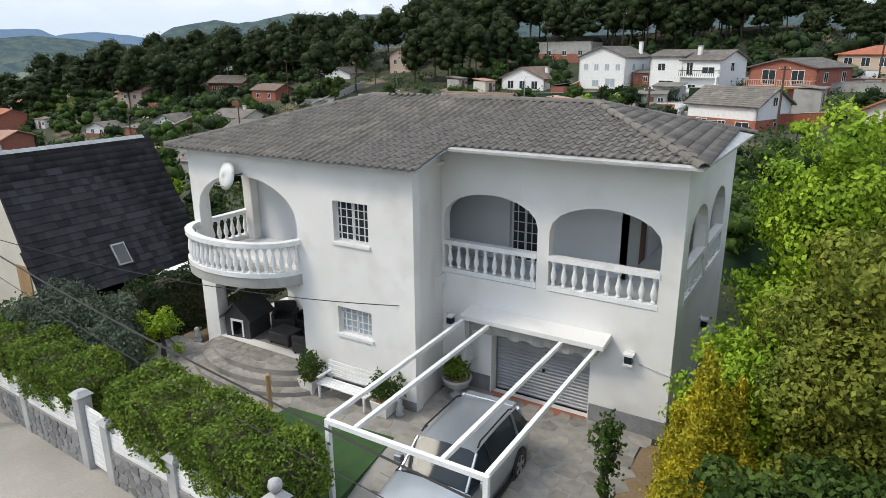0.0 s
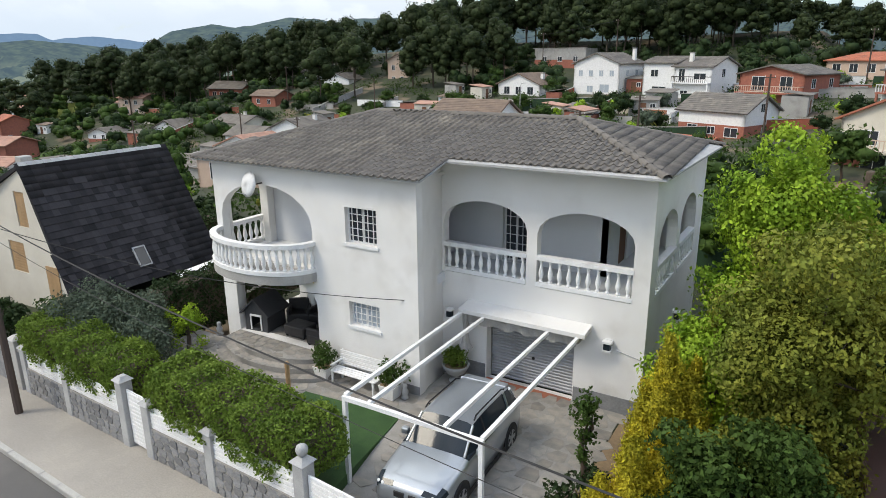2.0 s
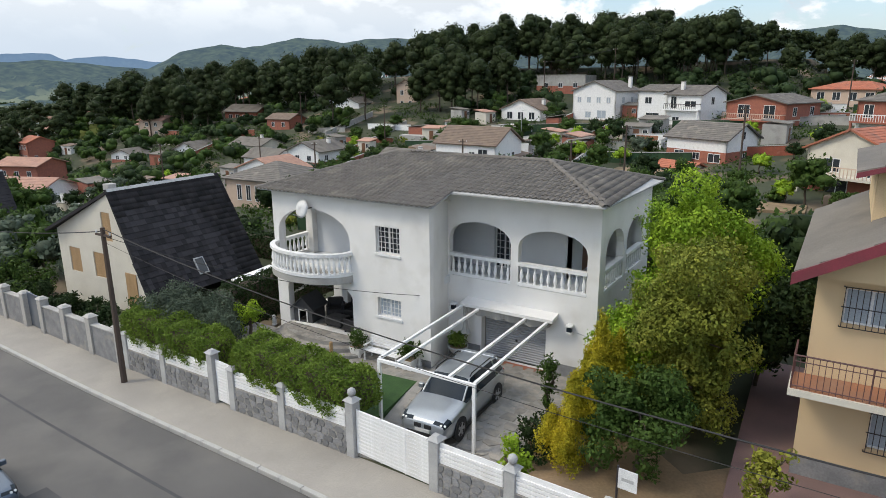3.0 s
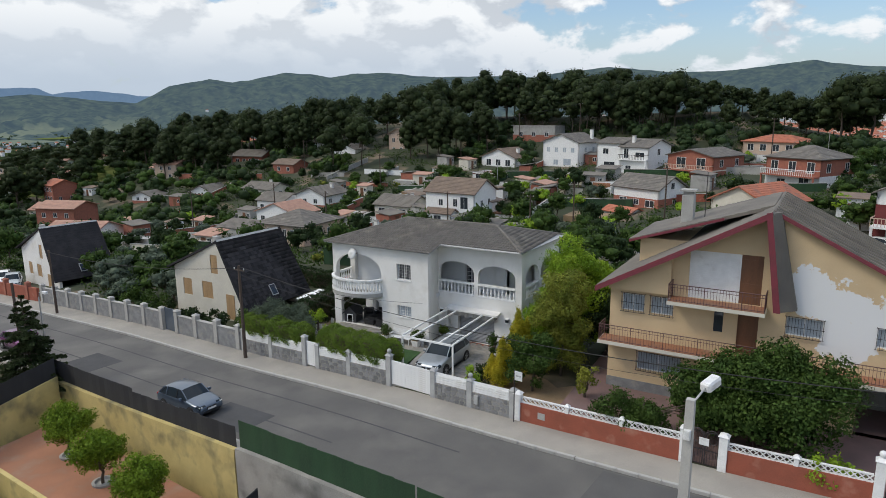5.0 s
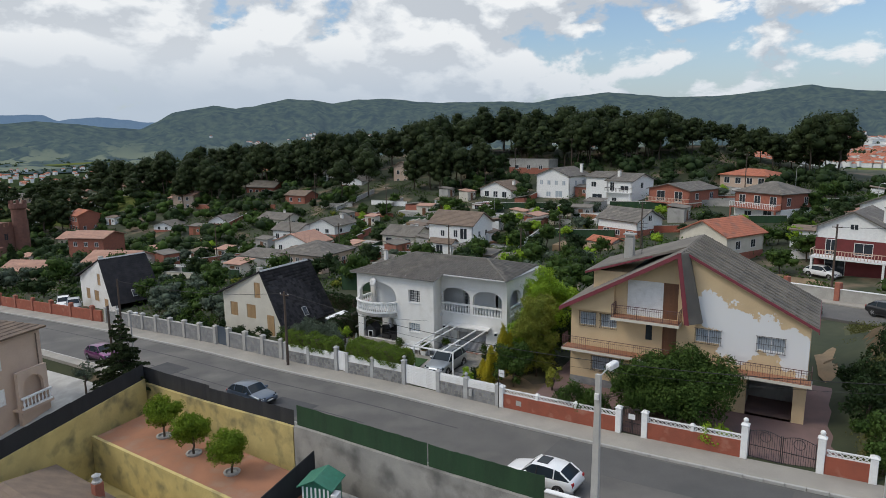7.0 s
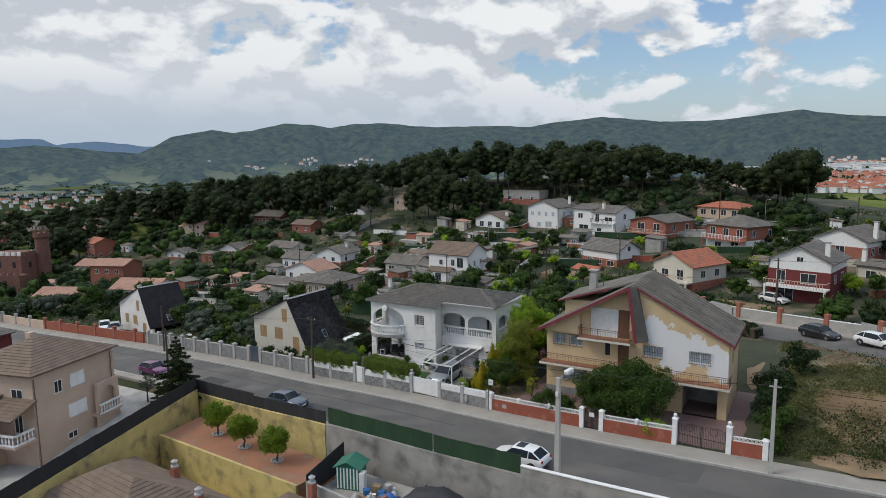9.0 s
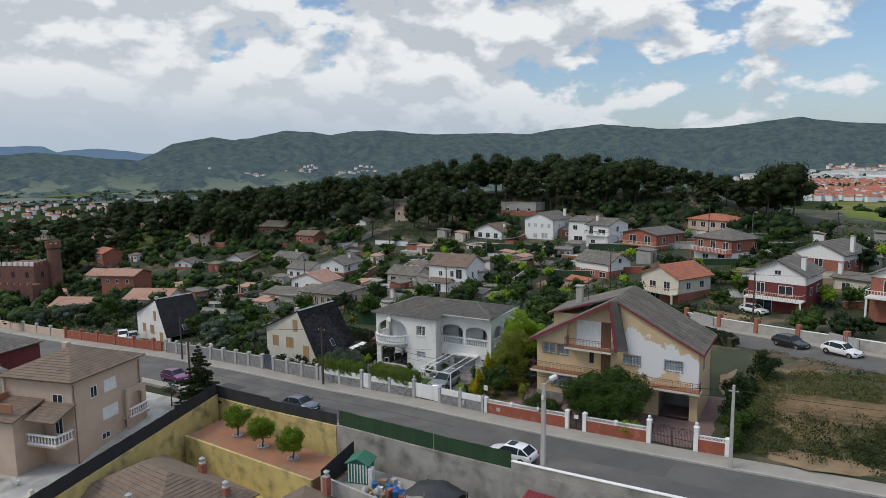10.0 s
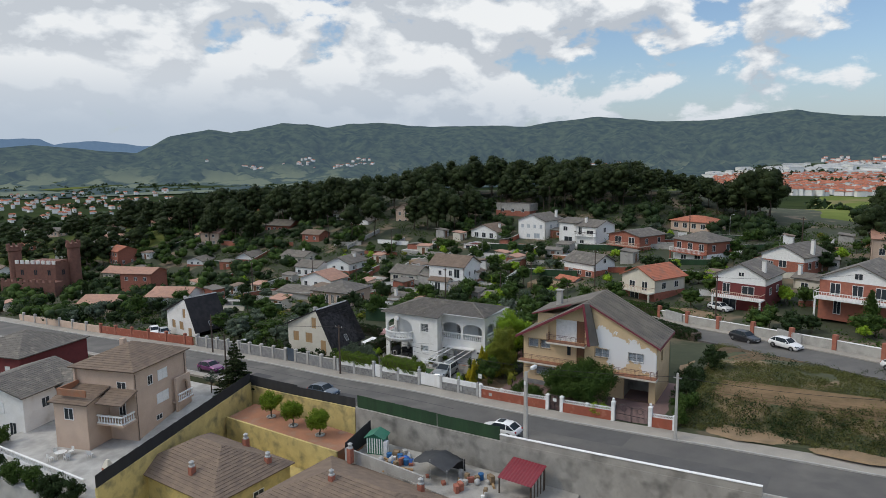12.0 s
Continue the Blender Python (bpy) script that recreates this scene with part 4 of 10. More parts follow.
def plane_frame(poly):
    """Axes of a roof face: origin, across, up the slope, outward."""
    a = poly[0]
    nrm = Vector((0, 0, 0))
    for i in range(len(poly)):
        nrm += (poly[i] - a).cross(poly[(i + 1) % len(poly)] - a)
    nrm.normalize()
    if nrm.z < 0:
        nrm = -nrm
    ex = Vector((0, 0, 1)).cross(nrm).normalized()
    return a, ex, nrm.cross(ex).normalized(), nrm


def roof_polys(kind, w, d, h, rise, o=0.45, shift=0.5):
    x0, x1, y0, y1 = -w / 2 - o, w / 2 + o, -o, d + o
    V3 = lambda *p: Vector(p)
    if kind == "gx":
        ym = y0 + (y1 - y0) * shift
        return [[V3(x0, y0, h), V3(x1, y0, h), V3(x1, ym, h + rise), V3(x0, ym, h + rise)], [V3(x1, y1, h), V3(x0, y1, h), V3(x0, ym, h + rise), V3(x1, ym, h + rise)]]
    if kind == "gy":
        xm = x0 + (x1 - x0) * shift
        return [[V3(x0, y1, h), V3(x0, y0, h), V3(xm, y0, h + rise), V3(xm, y1, h + rise)], [V3(x1, y0, h), V3(x1, y1, h), V3(xm, y1, h + rise), V3(xm, y0, h + rise)]]
    if kind == "hip":
        k = min(w, d) / 2 + o
        if w >= d:
            a, b = V3(x0 + k, (y0 + y1) / 2, h + rise), V3(x1 - k, (y0 + y1) / 2, h + rise)
            return [[V3(x0, y0, h), V3(x1, y0, h), b, a], [V3(x1, y0, h), V3(x1, y1, h), b], [V3(x1, y1, h), V3(x0, y1, h), a, b], [V3(x0, y1, h), V3(x0, y0, h), a]]
        a, b = V3(0, y0 + k, h + rise), V3(0, y1 - k, h + rise)
        return [[V3(x0, y0, h), V3(x1, y0, h), a], [V3(x1, y0, h), V3(x1, y1, h), b, a], [V3(x1, y1, h), V3(x0, y1, h), b], [V3(x0, y1, h), V3(x0, y0, h), a, b]]
    return [[V3(x0, y0, h + rise), V3(x1, y0, h + rise), V3(x1, y1, h + rise * 0.6), V3(x0, y1, h + rise * 0.6)]]


def village_house(x, y, yaw, w, d, h, rise, kind, wall, roof_mat, label, lower=None, h1=0.0, front=(), side=(), back_drop=1.5, balcony=0.0, floor=None, chimney=None, shift=0.5, trim=None, z=None, rail=None, pane=None, k=0.85):
    """A house of the hillside. front, side: (x, z, width, height) of windows, x from the wall's left end."""
    z = gz(x, y) if z is None else z
    t = thing("house", pose(x, y, z, 0, 0, yaw) @ Matrix.Diagonal((k, k, 1, 1)), label, "house", "houses of the hillside")
    gab = [(0, h), (w, h)]
    if kind == "gy":
        xm = -w / 2 - 0.45 + (w + 0.9) * shift
        gab = [(0, h + rise * 0.45 / (xm + w / 2 + 0.45) - 0.02), (xm + w / 2, h + rise - 0.04), (w, h + rise * 0.45 / (w / 2 + 0.45 - xm) - 0.02)]
    gs = [(0, h), (d, h)]
    if kind == "gx":
        ym = -0.45 + (d + 0.9) * shift
        gs = [(0, h + rise * 0.45 / (ym + 0.45) - 0.02), (ym, h + rise - 0.04), (d, h + rise * 0.45 / (d + 0.45 - ym) - 0.02)]
    low = h1 if lower else -back_drop
    for m, L, top in ((pose(-w / 2, 0, 0), w, gab), (pose(w / 2, 0, 0, 0, 0, 90), d, gs), (pose(w / 2, d, 0, 0, 0, 180), w, [(w - a, b) for a, b in reversed(gab)]), (pose(-w / 2, d, 0, 0, 0, -90), d, [(d - a, b) for a, b in reversed(gs)])):
        part("wall", wall_columns(L, low, top, [], 0.25), wall, t, m=m)
    if lower:
        part("lower_wall", MB().box(-w / 2 + 0.003, w / 2 - 0.003, 0.003, d - 0.003, -back_drop, h1), lower, t)
    if trim:
        part("band", MB().box(-w / 2 - 0.02, w / 2 + 0.02, -0.02, d + 0.02, h1 - 0.1, h1 + 0.1), trim, t)
    for poly in roof_polys(kind, w, d, h, rise, 0.45, shift):
        part("roof", roof_courses(poly, 0.14, 0.42), roof_mat, t)
    for wx, wz, ww, wh in front:
        put_window(t, ww, wh, pose(-w / 2 + wx, 0, wz), pane_mat=pane)
    for wy, wz, ww, wh in side:
        put_window(t, ww, wh, pose(w / 2, wy, wz, 0, 0, 90), pane_mat=pane)
    if balcony:
        h1 = h1 if floor is None else floor
        b = part("balcony", MB().box(-w / 2, w / 2, -balcony, 0.0, h1 - 0.22, h1), wall, t)
        g = MB().box(-w / 2, w / 2, -balcony, -balcony + 0.06, h1 + 0.85, h1 + 0.95).box(-w / 2, -w / 2 + 0.06, -balcony, 0, h1 + 0.85, h1 + 0.95).box(w / 2 - 0.06, w / 2, -balcony, 0, h1 + 0.85, h1 + 0.95)
        for i in range(int(w / 0.35)):
            xx = -w / 2 + 0.35 * i
            g.box(xx, xx + 0.07, -balcony + 0.01, -balcony + 0.05, h1, h1 + 0.85)
        part("railing", g, rail or WHITE_PAINT, b)
        for xx in (-w / 2 + 0.2, w / 2 - 0.2):
            part("post", MB().box(xx - 0.12, xx + 0.12, -balcony + 0.05, -balcony + 0.29, -back_drop, h1 - 0.22), wall, t)
    if chimney:
        cx, cy, ch = chimney
        c = part("chimney", MB().box(cx - 0.3, cx + 0.3, cy - 0.3, cy + 0.3, h, h + ch), WHITE_RENDER, t)
        part("cap", MB().box(cx - 0.38, cx + 0.38, cy - 0.38, cy + 0.38, h + ch + 0.1, h + ch + 0.2).box(cx - 0.25, cx + 0.25, cy - 0.25, cy + 0.25, h + ch, h + ch + 0.1), CONCRETE, c)
    return t


def row(n, w, z, ww, wh, inset=1.2):
    return [(inset + (w - 2 * inset) * i / max(1, n - 1), z, ww, wh) for i in range(n)]


A = ANGLE
# on and above the side street
village_house(-39.8, 120.2, -12, 9.5, 9.5, 5.4, 2.0, "gy", WHITE_PAINT, ROOF_BROWN_ST, "tall white house with a shallow gable and many windows", front=row(4, 9.5, 3.2, 0.8, 1.0, 1.5) + [(3.6, 0.3, 1.2, 1.1), (6.6, 0.3, 1.9, 1.4)], side=row(2, 9.5, 3.2, 0.8, 1.0, 3), chimney=(3.6, 7.5, 2.6), z=3.2, k=1, pane=PANE_BLUE, back_drop=2.5)
village_house(-27.6, 117.2, -17, 6.2, 9, 6.2, 1.1, "gx", WHITE_PAINT, ROOF_BROWN_ST, "cream house wing with blue shutters and an open ground floor", front=[(2.2, 3.9, 1.3, 1.1), (3.2, 0.2, 2.6, 2.0)], z=2.6, k=1, back_drop=2.5)
village_house(-21.6, 114.6, -17, 6.6, 9, 5.6, 1.6, "gx", WHITE_PAINT, ROOF_BROWN_ST, "white two-storey house with a small balcony", front=[(1.4, 3.3, 1.0, 1.9), (4.6, 3.6, 2.0, 0.9), (2.0, 0.6, 1.2, 1.1)], side=row(1, 9, 3.9, 1.0, 1.2, 4), h1=3.1, balcony=0.9, z=2.6, k=1, chimney=(-1.5, 2.2, 2.1), back_drop=2.5, rail=IRON)
village_house(-55.5, 120.2, -10, 10, 8, 2.5, 2.2, "gy", WHITE_PAINT, ROOF_MAROON, "low white house with blue gable trim", front=row(3, 10, 0.6, 1.3, 1.4, 2.2), side=row(2, 8, 0.9, 1.0, 1.1, 2.5), chimney=(3, 4, 2.0), z=2.2, k=1)
village_house(-52.0, 108.0, -10, 9, 6, 2.3, 0.2, "flat", WHITE_PAINT, PATIO, "low white terrace building with a dark red awning", front=row(3, 9, 0.4, 1.3, 1.5, 1.6), trim=DEEP_RED, h1=1.9, z=-0.1, k=1, back_drop=2.5)
village_house(-9.1, 106.6, -24, 9.8, 10, 4.5, 1.3, "gy", BRICK, ROOF_BROWN_ST, "red brick house with a cream balcony and dark roof", front=[(3.0, 2.2, 1.9, 1.9), (7.2, 2.2, 1.7, 1.9), (2.6, -0.6, 1.4, 1.8)], side=row(2, 10, 2.6, 1.0, 1.2, 2.5), h1=1.9, balcony=1.1, rail=PINK_RENDER, trim=CREAM, z=2.8, k=1, back_drop=3)
village_house(8.4, 96.6, -33, 9.6, 8.6, 5.0, 1.9, "hip", BRICK, ROOF_BROWN_ST, "red brick house with white ground floor and hip roof", lower=WHITE_PAINT, h1=2.3, front=row(3, 9.6, 2.8, 1.2, 1.6, 1.6) + [(3, 0.3, 1.4, 1.2), (7, 0.0, 1.6, 1.9)], side=row(2, 8.6, 2.9, 0.9, 1.3, 2), balcony=1.4, z=3.1, k=1, back_drop=3)
village_house(2.2, 132.3, -25, 12, 8, 2.6, 1.4, "hip", PINK_RENDER, ROOF_RED, "low pink house with a red tile roof", front=row(4, 12, 0.7, 1.3, 1.3, 1.8), side=row(2, 8, 0.7, 1.0, 1.2, 2.2), z=6.3, k=1, back_drop=3)
village_house(-12.9, 82.6, -24, 8.8, 7, 3.9, 2.0, "gx", WHITE_PAINT, ROOF_BROWN_ST, "white and red brick house with a grey tile roof", lower=BRICK, h1=2.4, front=[(2.0, 0.6, 1.3, 1.6), (4.6, 1.3, 0.9, 0.8), (7.2, 1.1, 1.6, 1.0)], side=[(3.5, 3.9, 0.8, 0.9), (4.2, 0.9, 1.0, 1.1)], z=-0.3, k=1, back_drop=3)
village_house(-14.6, 78.4, -24, 5.0, 3.0, 0.6, 0.8, "gx", WHITE_PAINT, ROOF_RED, "small white porch with red tiles below a brick house", z=-0.4, k=1, back_drop=2.5)
village_house(4.2, 66.0, -28, 8.0, 8.5, 4.0, 2.1, "gy", CREAM, ROOF_RED, "peach house with a bright red tile roof", lower=BRICK, h1=1.5, front=[(2.6, 1.9, 1.3, 1.2), (5.6, 1.7, 1.2, 1.6), (3.2, -0.7, 2.0, 1.8)], side=row(2, 8.5, 2.1, 1.0, 1.1, 2.5), balcony=1.6, floor=1.6, rail=PINK_RENDER, z=0.5, k=1, back_drop=2.5)
village_house(22.4, 61.6, -14, 8.2, 8.5, 6.0, 2.3, "gy", WHITE_PAINT, ROOF_BROWN_ST, "white gabled house with maroon walls and long balcony", lower=DEEP_RED, h1=4.7, balcony=2.0, floor=2.5, rail=PINK_RENDER, front=[(4.2, 6.0, 0.8, 0.6), (1.8, 2.7, 1.1, 1.8), (5.4, 2.9, 1.9, 1.4), (2.4, -0.3, 2.2, 2.2)], side=row(2, 8.5, 3.0, 1.0, 1.1, 2.5), chimney=(3.0, 2.2, 2.6), z=0.9, k=1, back_drop=2.5)
village_house(27.6, 84.6, -25, 8.6, 9.5, 3.2, 2.1, "gy", WHITE_PAINT, ROOF_BROWN_ST, "white gabled house with brick base", lower=BRICK, h1=2.2, front=[(4.4, 0.9, 1.4, 1.3), (2.0, 0.8, 0.9, 1.0)], side=row(3, 9.5, 0.8, 1.0, 1.2, 2), chimney=(4.0, 3.5, 3.0), z=4.4, k=1, back_drop=2.5)
village_house(33.6, 75.0, -25, 8.0, 4.0, 2.6, 0.9, "gx", CREAM, ROOF_GREY, "low cream outbuilding with a grey roof", front=row(2, 8, 0.6, 1.2, 1.2, 2), chimney=(-3.4, 1.0, 2.2), z=2.2, k=1)
village_house(39.0, 54.6, -18, 10.4, 9, 5.2, 2.6, "gy", WHITE_PAINT, ROOF_BROWN_ST, "brick house with white gable and white balustrade terrace", lower=BRICK, h1=4.9, floor=2.5, front=[(5.2, 5.5, 1.0, 0.8)] + row(3, 10.4, 2.8, 1.3, 1.7, 2.2) + [(2.6, -0.1, 0.9, 2.0)], side=row(2, 9, 3.0, 1.2, 1.2, 2.5), balcony=2.4, chimney=(3.8, 3, 3.2), z=3.4, k=1, back_drop=1.2)
# middle of the slope
village_house(-40.2, 70, A + 3, 11, 9, 5.9, 2.2, "gx", WHITE_PAINT, ROOF_MAROON, "white two-storey house with brown tile roof", front=[(6.8, 3.7, 0.9, 1.2), (8.8, 3.4, 1.6, 1.9), (3.5, 3.7, 0.9, 1.0)] + row(2, 11, 0.8, 1.6, 1.6, 3), side=row(2, 9, 3.6, 0.8, 1.0, 3), back_drop=3, z=-3.2)
village_house(-41.2, 68.0, A + 3, 5.5, 2.4, 2.7, 0.8, "gx", WHITE_PAINT, ROOF_MAROON, "small tiled porch wing of a white house", front=row(1, 5.5, 0.8, 1.6, 1.5, 2.5), z=-3.2)
village_house(-55.4, 75, A + 3, 9.5, 8, 3.0, 1.7, "gx", CREAM, ROOF_GREY, "low cream house with arched porch openings", front=row(3, 9.5, 0.5, 1.7, 1.9, 2), side=row(1, 8, 0.9, 1.2, 1.2, 4), chimney=(2, 5, 1.8), z=-4.1)
village_house(-53.0, 43.9, 3, 8.6, 8.6, 3.3, 1.7, "hip", PINK_RENDER, ROOF_BROWN_ST, "beige house with a wide brown hip roof", front=row(4, 8.6, 0.9, 0.6, 1.7, 2.2), side=row(2, 8.6, 1.2, 0.8, 1.1, 3), back_drop=2.5, z=-2.9, k=1)
village_house(-37.8, 49.6, A + 2, 11, 8, 2.0, 1.2, "gx", CREAM, ROOF_BROWN_ST, "low cream house with a brown roof and chimney", chimney=(-4.6, 2, 2.0), back_drop=2.5, z=-3.4)
village_house(-83.4, 84, 4, 7.6, 9, 3.2, 1.8, "gy", WHITE_PAINT, ROOF_GREY, "white gabled house with a brick base", lower=BRICK, h1=1.2, front=row(2, 7.6, 1.5, 0.9, 0.9, 2.4), side=row(2, 9, 1.5, 0.9, 0.9, 2.2), z=-5.1, k=1, back_drop=2.5, chimney=(1.5, 6, 1.9))
village_house(-94.5, 83, A + 5, 9.5, 8, 2.9, 1.7, "gx", WHITE_PAINT, ROOF_GREY, "white house with a grey tile roof", front=row(3, 9.5, 0.8, 1.2, 1.2, 1.8), side=row(1, 8, 1.0, 1.2, 1.1, 4), z=-6.6)
village_house(-108, 92, A + 5, 11, 8, 2.7, 1.5, "gx", CREAM, ROOF_GREY, "pale house with a low grey roof and two chimneys", front=row(3, 11, 0.8, 1.2, 1.2, 2), side=row(1, 8, 1.0, 1.2, 1.1, 4), chimney=(2, 4, 2.0))
village_house(-131.4, 94.2, 13, 6.8, 8, 2.8, 1.9, "gy", WHITE_PAINT, ROOF_GREY, "white gabled house with red base and slate blue roof", lower=BRICK, h1=2.3, front=row(2, 6.8, 0.8, 0.8, 0.9, 2), side=row(2, 8, 0.8, 0.9, 0.9, 2.2), z=-7.9, k=1)
village_house(-150.2, 89.6, 13, 6.6, 8, 2.6, 1.4, "gy", WHITE_PAINT, ROOF_GREY, "small white gabled house with dark blue-grey roof", lower=BRICK, h1=1.4, front=row(2, 6.6, 1.5, 0.8, 0.8, 2), z=-9.4, k=1)
village_house(-165, 109, 15, 8, 8, 4.9, 1.2, "gx", PINK_RENDER, ROOF_PINK, "pinkish brick house among pines", front=row(2, 8, 3.2, 0.9, 1.0, 2.5) + row(2, 8, 0.8, 0.9, 1.0, 2.5), side=row(2, 8, 3.0, 0.9, 1.0, 2.5), z=-4.8, k=1)
village_house(-146, 125, 8, 11.5, 8, 2.9, 2.0, "gx", BRICK, ROOF_GREY, "brick house with a blue-grey roof", front=row(4, 11.5, 0.8, 1.2, 1.2, 2), side=row(2, 8, 0.9, 1.0, 1.0, 2.4), z=-0.8, k=1)
village_house(-149, 139, 8, 12, 8, 3.4, 2.0, "gy", WHITE_PAINT, ROOF_GREY, "long pale house below the pines", front=row(4, 12, 0.9, 1.1, 1.1, 2), z=1.7, k=1)
village_house(-124, 136.5, 6, 7, 6, 3.4, 1.6, "gx", WHITE_PAINT, ROOF_GREY, "small white house below the pines", front=row(2, 7, 1.2, 0.8, 0.9, 2), z=2.9, k=1)
village_house(-110.5, 130, 6, 7.4, 7, 2.8, 1.6, "gy", WHITE_PAINT, ROOF_BROWN_ST, "small white gabled house in the pine belt", lower=BRICK, h1=1.5, front=row(2, 7.4, 0.4, 0.9, 1.0, 2.2), z=2.0, k=1)
village_house(-95, 135, 6, 5.6, 7, 5.8, 1.7, "gy", PINK_RENDER, ROOF_MAROON, "tall pinkish house in the pine belt", front=row(2, 5.6, 3.6, 0.8, 1.1, 1.6) + row(2, 5.6, 0.9, 0.8, 1.1, 1.6), z=3.4, k=1)
village_house(-96, 122, A + 6, 6.5, 6, 2.5, 1.2, "gx", DEEP_RED, ROOF_MAROON, "small dark red garden house", front=row(2, 6.5, 0.6, 0.9, 1.1, 2), z=-2.4, k=1)
village_house(-97.5, 38.5, 22, 9.5, 8.5, 3.3, 1.7, "gx", WHITE_PAINT, ROOF_PINK, "white house with a salmon tile roof", front=row(4, 9.5, 1.5, 0.6, 0.7, 2), side=row(2, 8.5, 1.5, 0.6, 0.7, 3), back_drop=3, z=-7.4, k=1)
village_house(-104.5, 40.5, 22, 5, 6, 2.2, 0.9, "gx", CREAM, ROOF_PINK, "low annex with a salmon tile roof", z=-7.4, k=1, back_drop=3)
village_house(-114.5, 31.5, 24, 8.4, 7.5, 2.7, 1.5, "gx", PINK_RENDER, ROOF_PINK, "low beige house with a salmon tile roof", front=row(2, 8.4, 0.8, 0.9, 0.9, 3), back_drop=3, z=-8.7, k=1)
village_house(-140, 60, 20, 10, 8, 2.8, 1.4, "gx", BRICK, ROOF_PINK, "low brick house with a salmon tile roof", front=row(3, 10, 0.7, 0.9, 1.0, 2), z=-8.3, k=1, back_drop=3)
village_house(-215, 100, 18, 14, 9, 3.2, 1.8, "gx", WHITE_PAINT, ROOF_PINK, "white house with a salmon roof and arched porch", front=row(4, 14, 0.6, 1.6, 1.8, 2), z=-7.2, k=1, back_drop=3)
village_house(-222, 86, 18, 9, 8, 5.2, 1.8, "gx", WHITE_PAINT, ROOF_PINK, "white two-storey house with small roofs", front=row(2, 9, 3.2, 1.0, 1.2, 2.5) + row(2, 9, 0.8, 1.0, 1.2, 2.5), back_drop=3)
village_house(-222, 128, 14, 14, 9, 3.4, 2.2, "gx", CREAM, ROOF_PINK, "pale house with a faded red roof among pines", front=row(4, 14, 1.0, 1.2, 1.3, 2.5))
village_house(-262, 170, A + 14, 16, 9, 4.0, 2.2, "gx", BRICK, ROOF_RED, "long red-roofed house above the far gardens", front=row(4, 16, 1.0, 1.2, 1.3, 2.5))
village_house(-240, 210, A + 10, 16, 10, 5.0, 2.4, "hip", BRICK, ROOF_RED, "red-roofed brick house among the far pines", front=row(4, 16, 1.6, 1.3, 1.4, 2.5))
village_house(-56, 143, A, 15, 7, 4.2, 0.2, "flat", CONCRETE, PATIO, "long grey concrete building at the wood's edge", front=row(3, 15, 1.5, 1.2, 1.0, 3), lower=BRICK, h1=1.8)
village_house(-70, 52, A + 6, 13, 9, 1.9, 0.9, "gx", CREAM, ROOF_GREY, "low shed-like house with brown roof", front=row(2, 13, 0.5, 1.2, 1.0, 3), z=-4.9)
village_house(48, 96, A + 4, 12, 9, 4.6, 2.2, "gx", PINK_RENDER, ROOF_PINK, "pink house with salmon tile roof", front=row(3, 12, 1.4, 1.1, 1.2, 2))
village_house(54, 128, A + 4, 13, 9, 3.4, 2.0, "hip", CREAM, ROOF_MAROON, "cream house with a brown hip roof", front=row(3, 13, 1.0, 1.2, 1.2, 2.5))
village_house(-118, 112, A + 6, 9, 7, 2.6, 1.4, "gx", BRICK, ROOF_MAROON, "small brick garden house", front=row(2, 9, 0.8, 1.1, 1.0, 2.5))


# more houses on the far slopes
def slope_houses():
    rnd = random.Random(64)
    spots = [(-190, 86), (-172, 74), (-222, 60), (-246, 120), (-255, 66), (-270, 96), (-290, 120), (-300, 70), (-280, 160), (-310, 190), (-330, 130),
             (58, 152), (74, 146), (60, 178), (82, 172), (-76, 66)]
    looks = [(WHITE_PAINT, "white", ROOF_MAROON, "brown"), (CREAM, "cream", ROOF_PINK, "salmon"), (PINK_RENDER, "pinkish", ROOF_BROWN_ST, "grey-brown"), (BRICK, "brick", ROOF_RED, "red"), (WHITE_PAINT, "white", ROOF_PINK, "salmon")]
    for x, y in spots:
        wall, wn, rf, rn = rnd.choice(looks)
        w, d, h, kind = rnd.uniform(8, 13), rnd.uniform(7, 9), rnd.choice((3.0, 3.3, 5.6)), rnd.choice(("gx", "gy", "gx", "hip"))
        village_house(x, y, A + rnd.uniform(-10, 20), w, d, h, rnd.uniform(1.5, 2.2), kind, wall, rf, wn + " house with a " + rn + " tile roof on the far slope",
                      front=row(3, w, 1.0, 1.1, 1.2, 2) + (row(3, w, 3.7, 1.0, 1.2, 2) if h > 5 else []), side=row(2, d, 1.0, 0.9, 1.1, 2.2))


slope_houses()


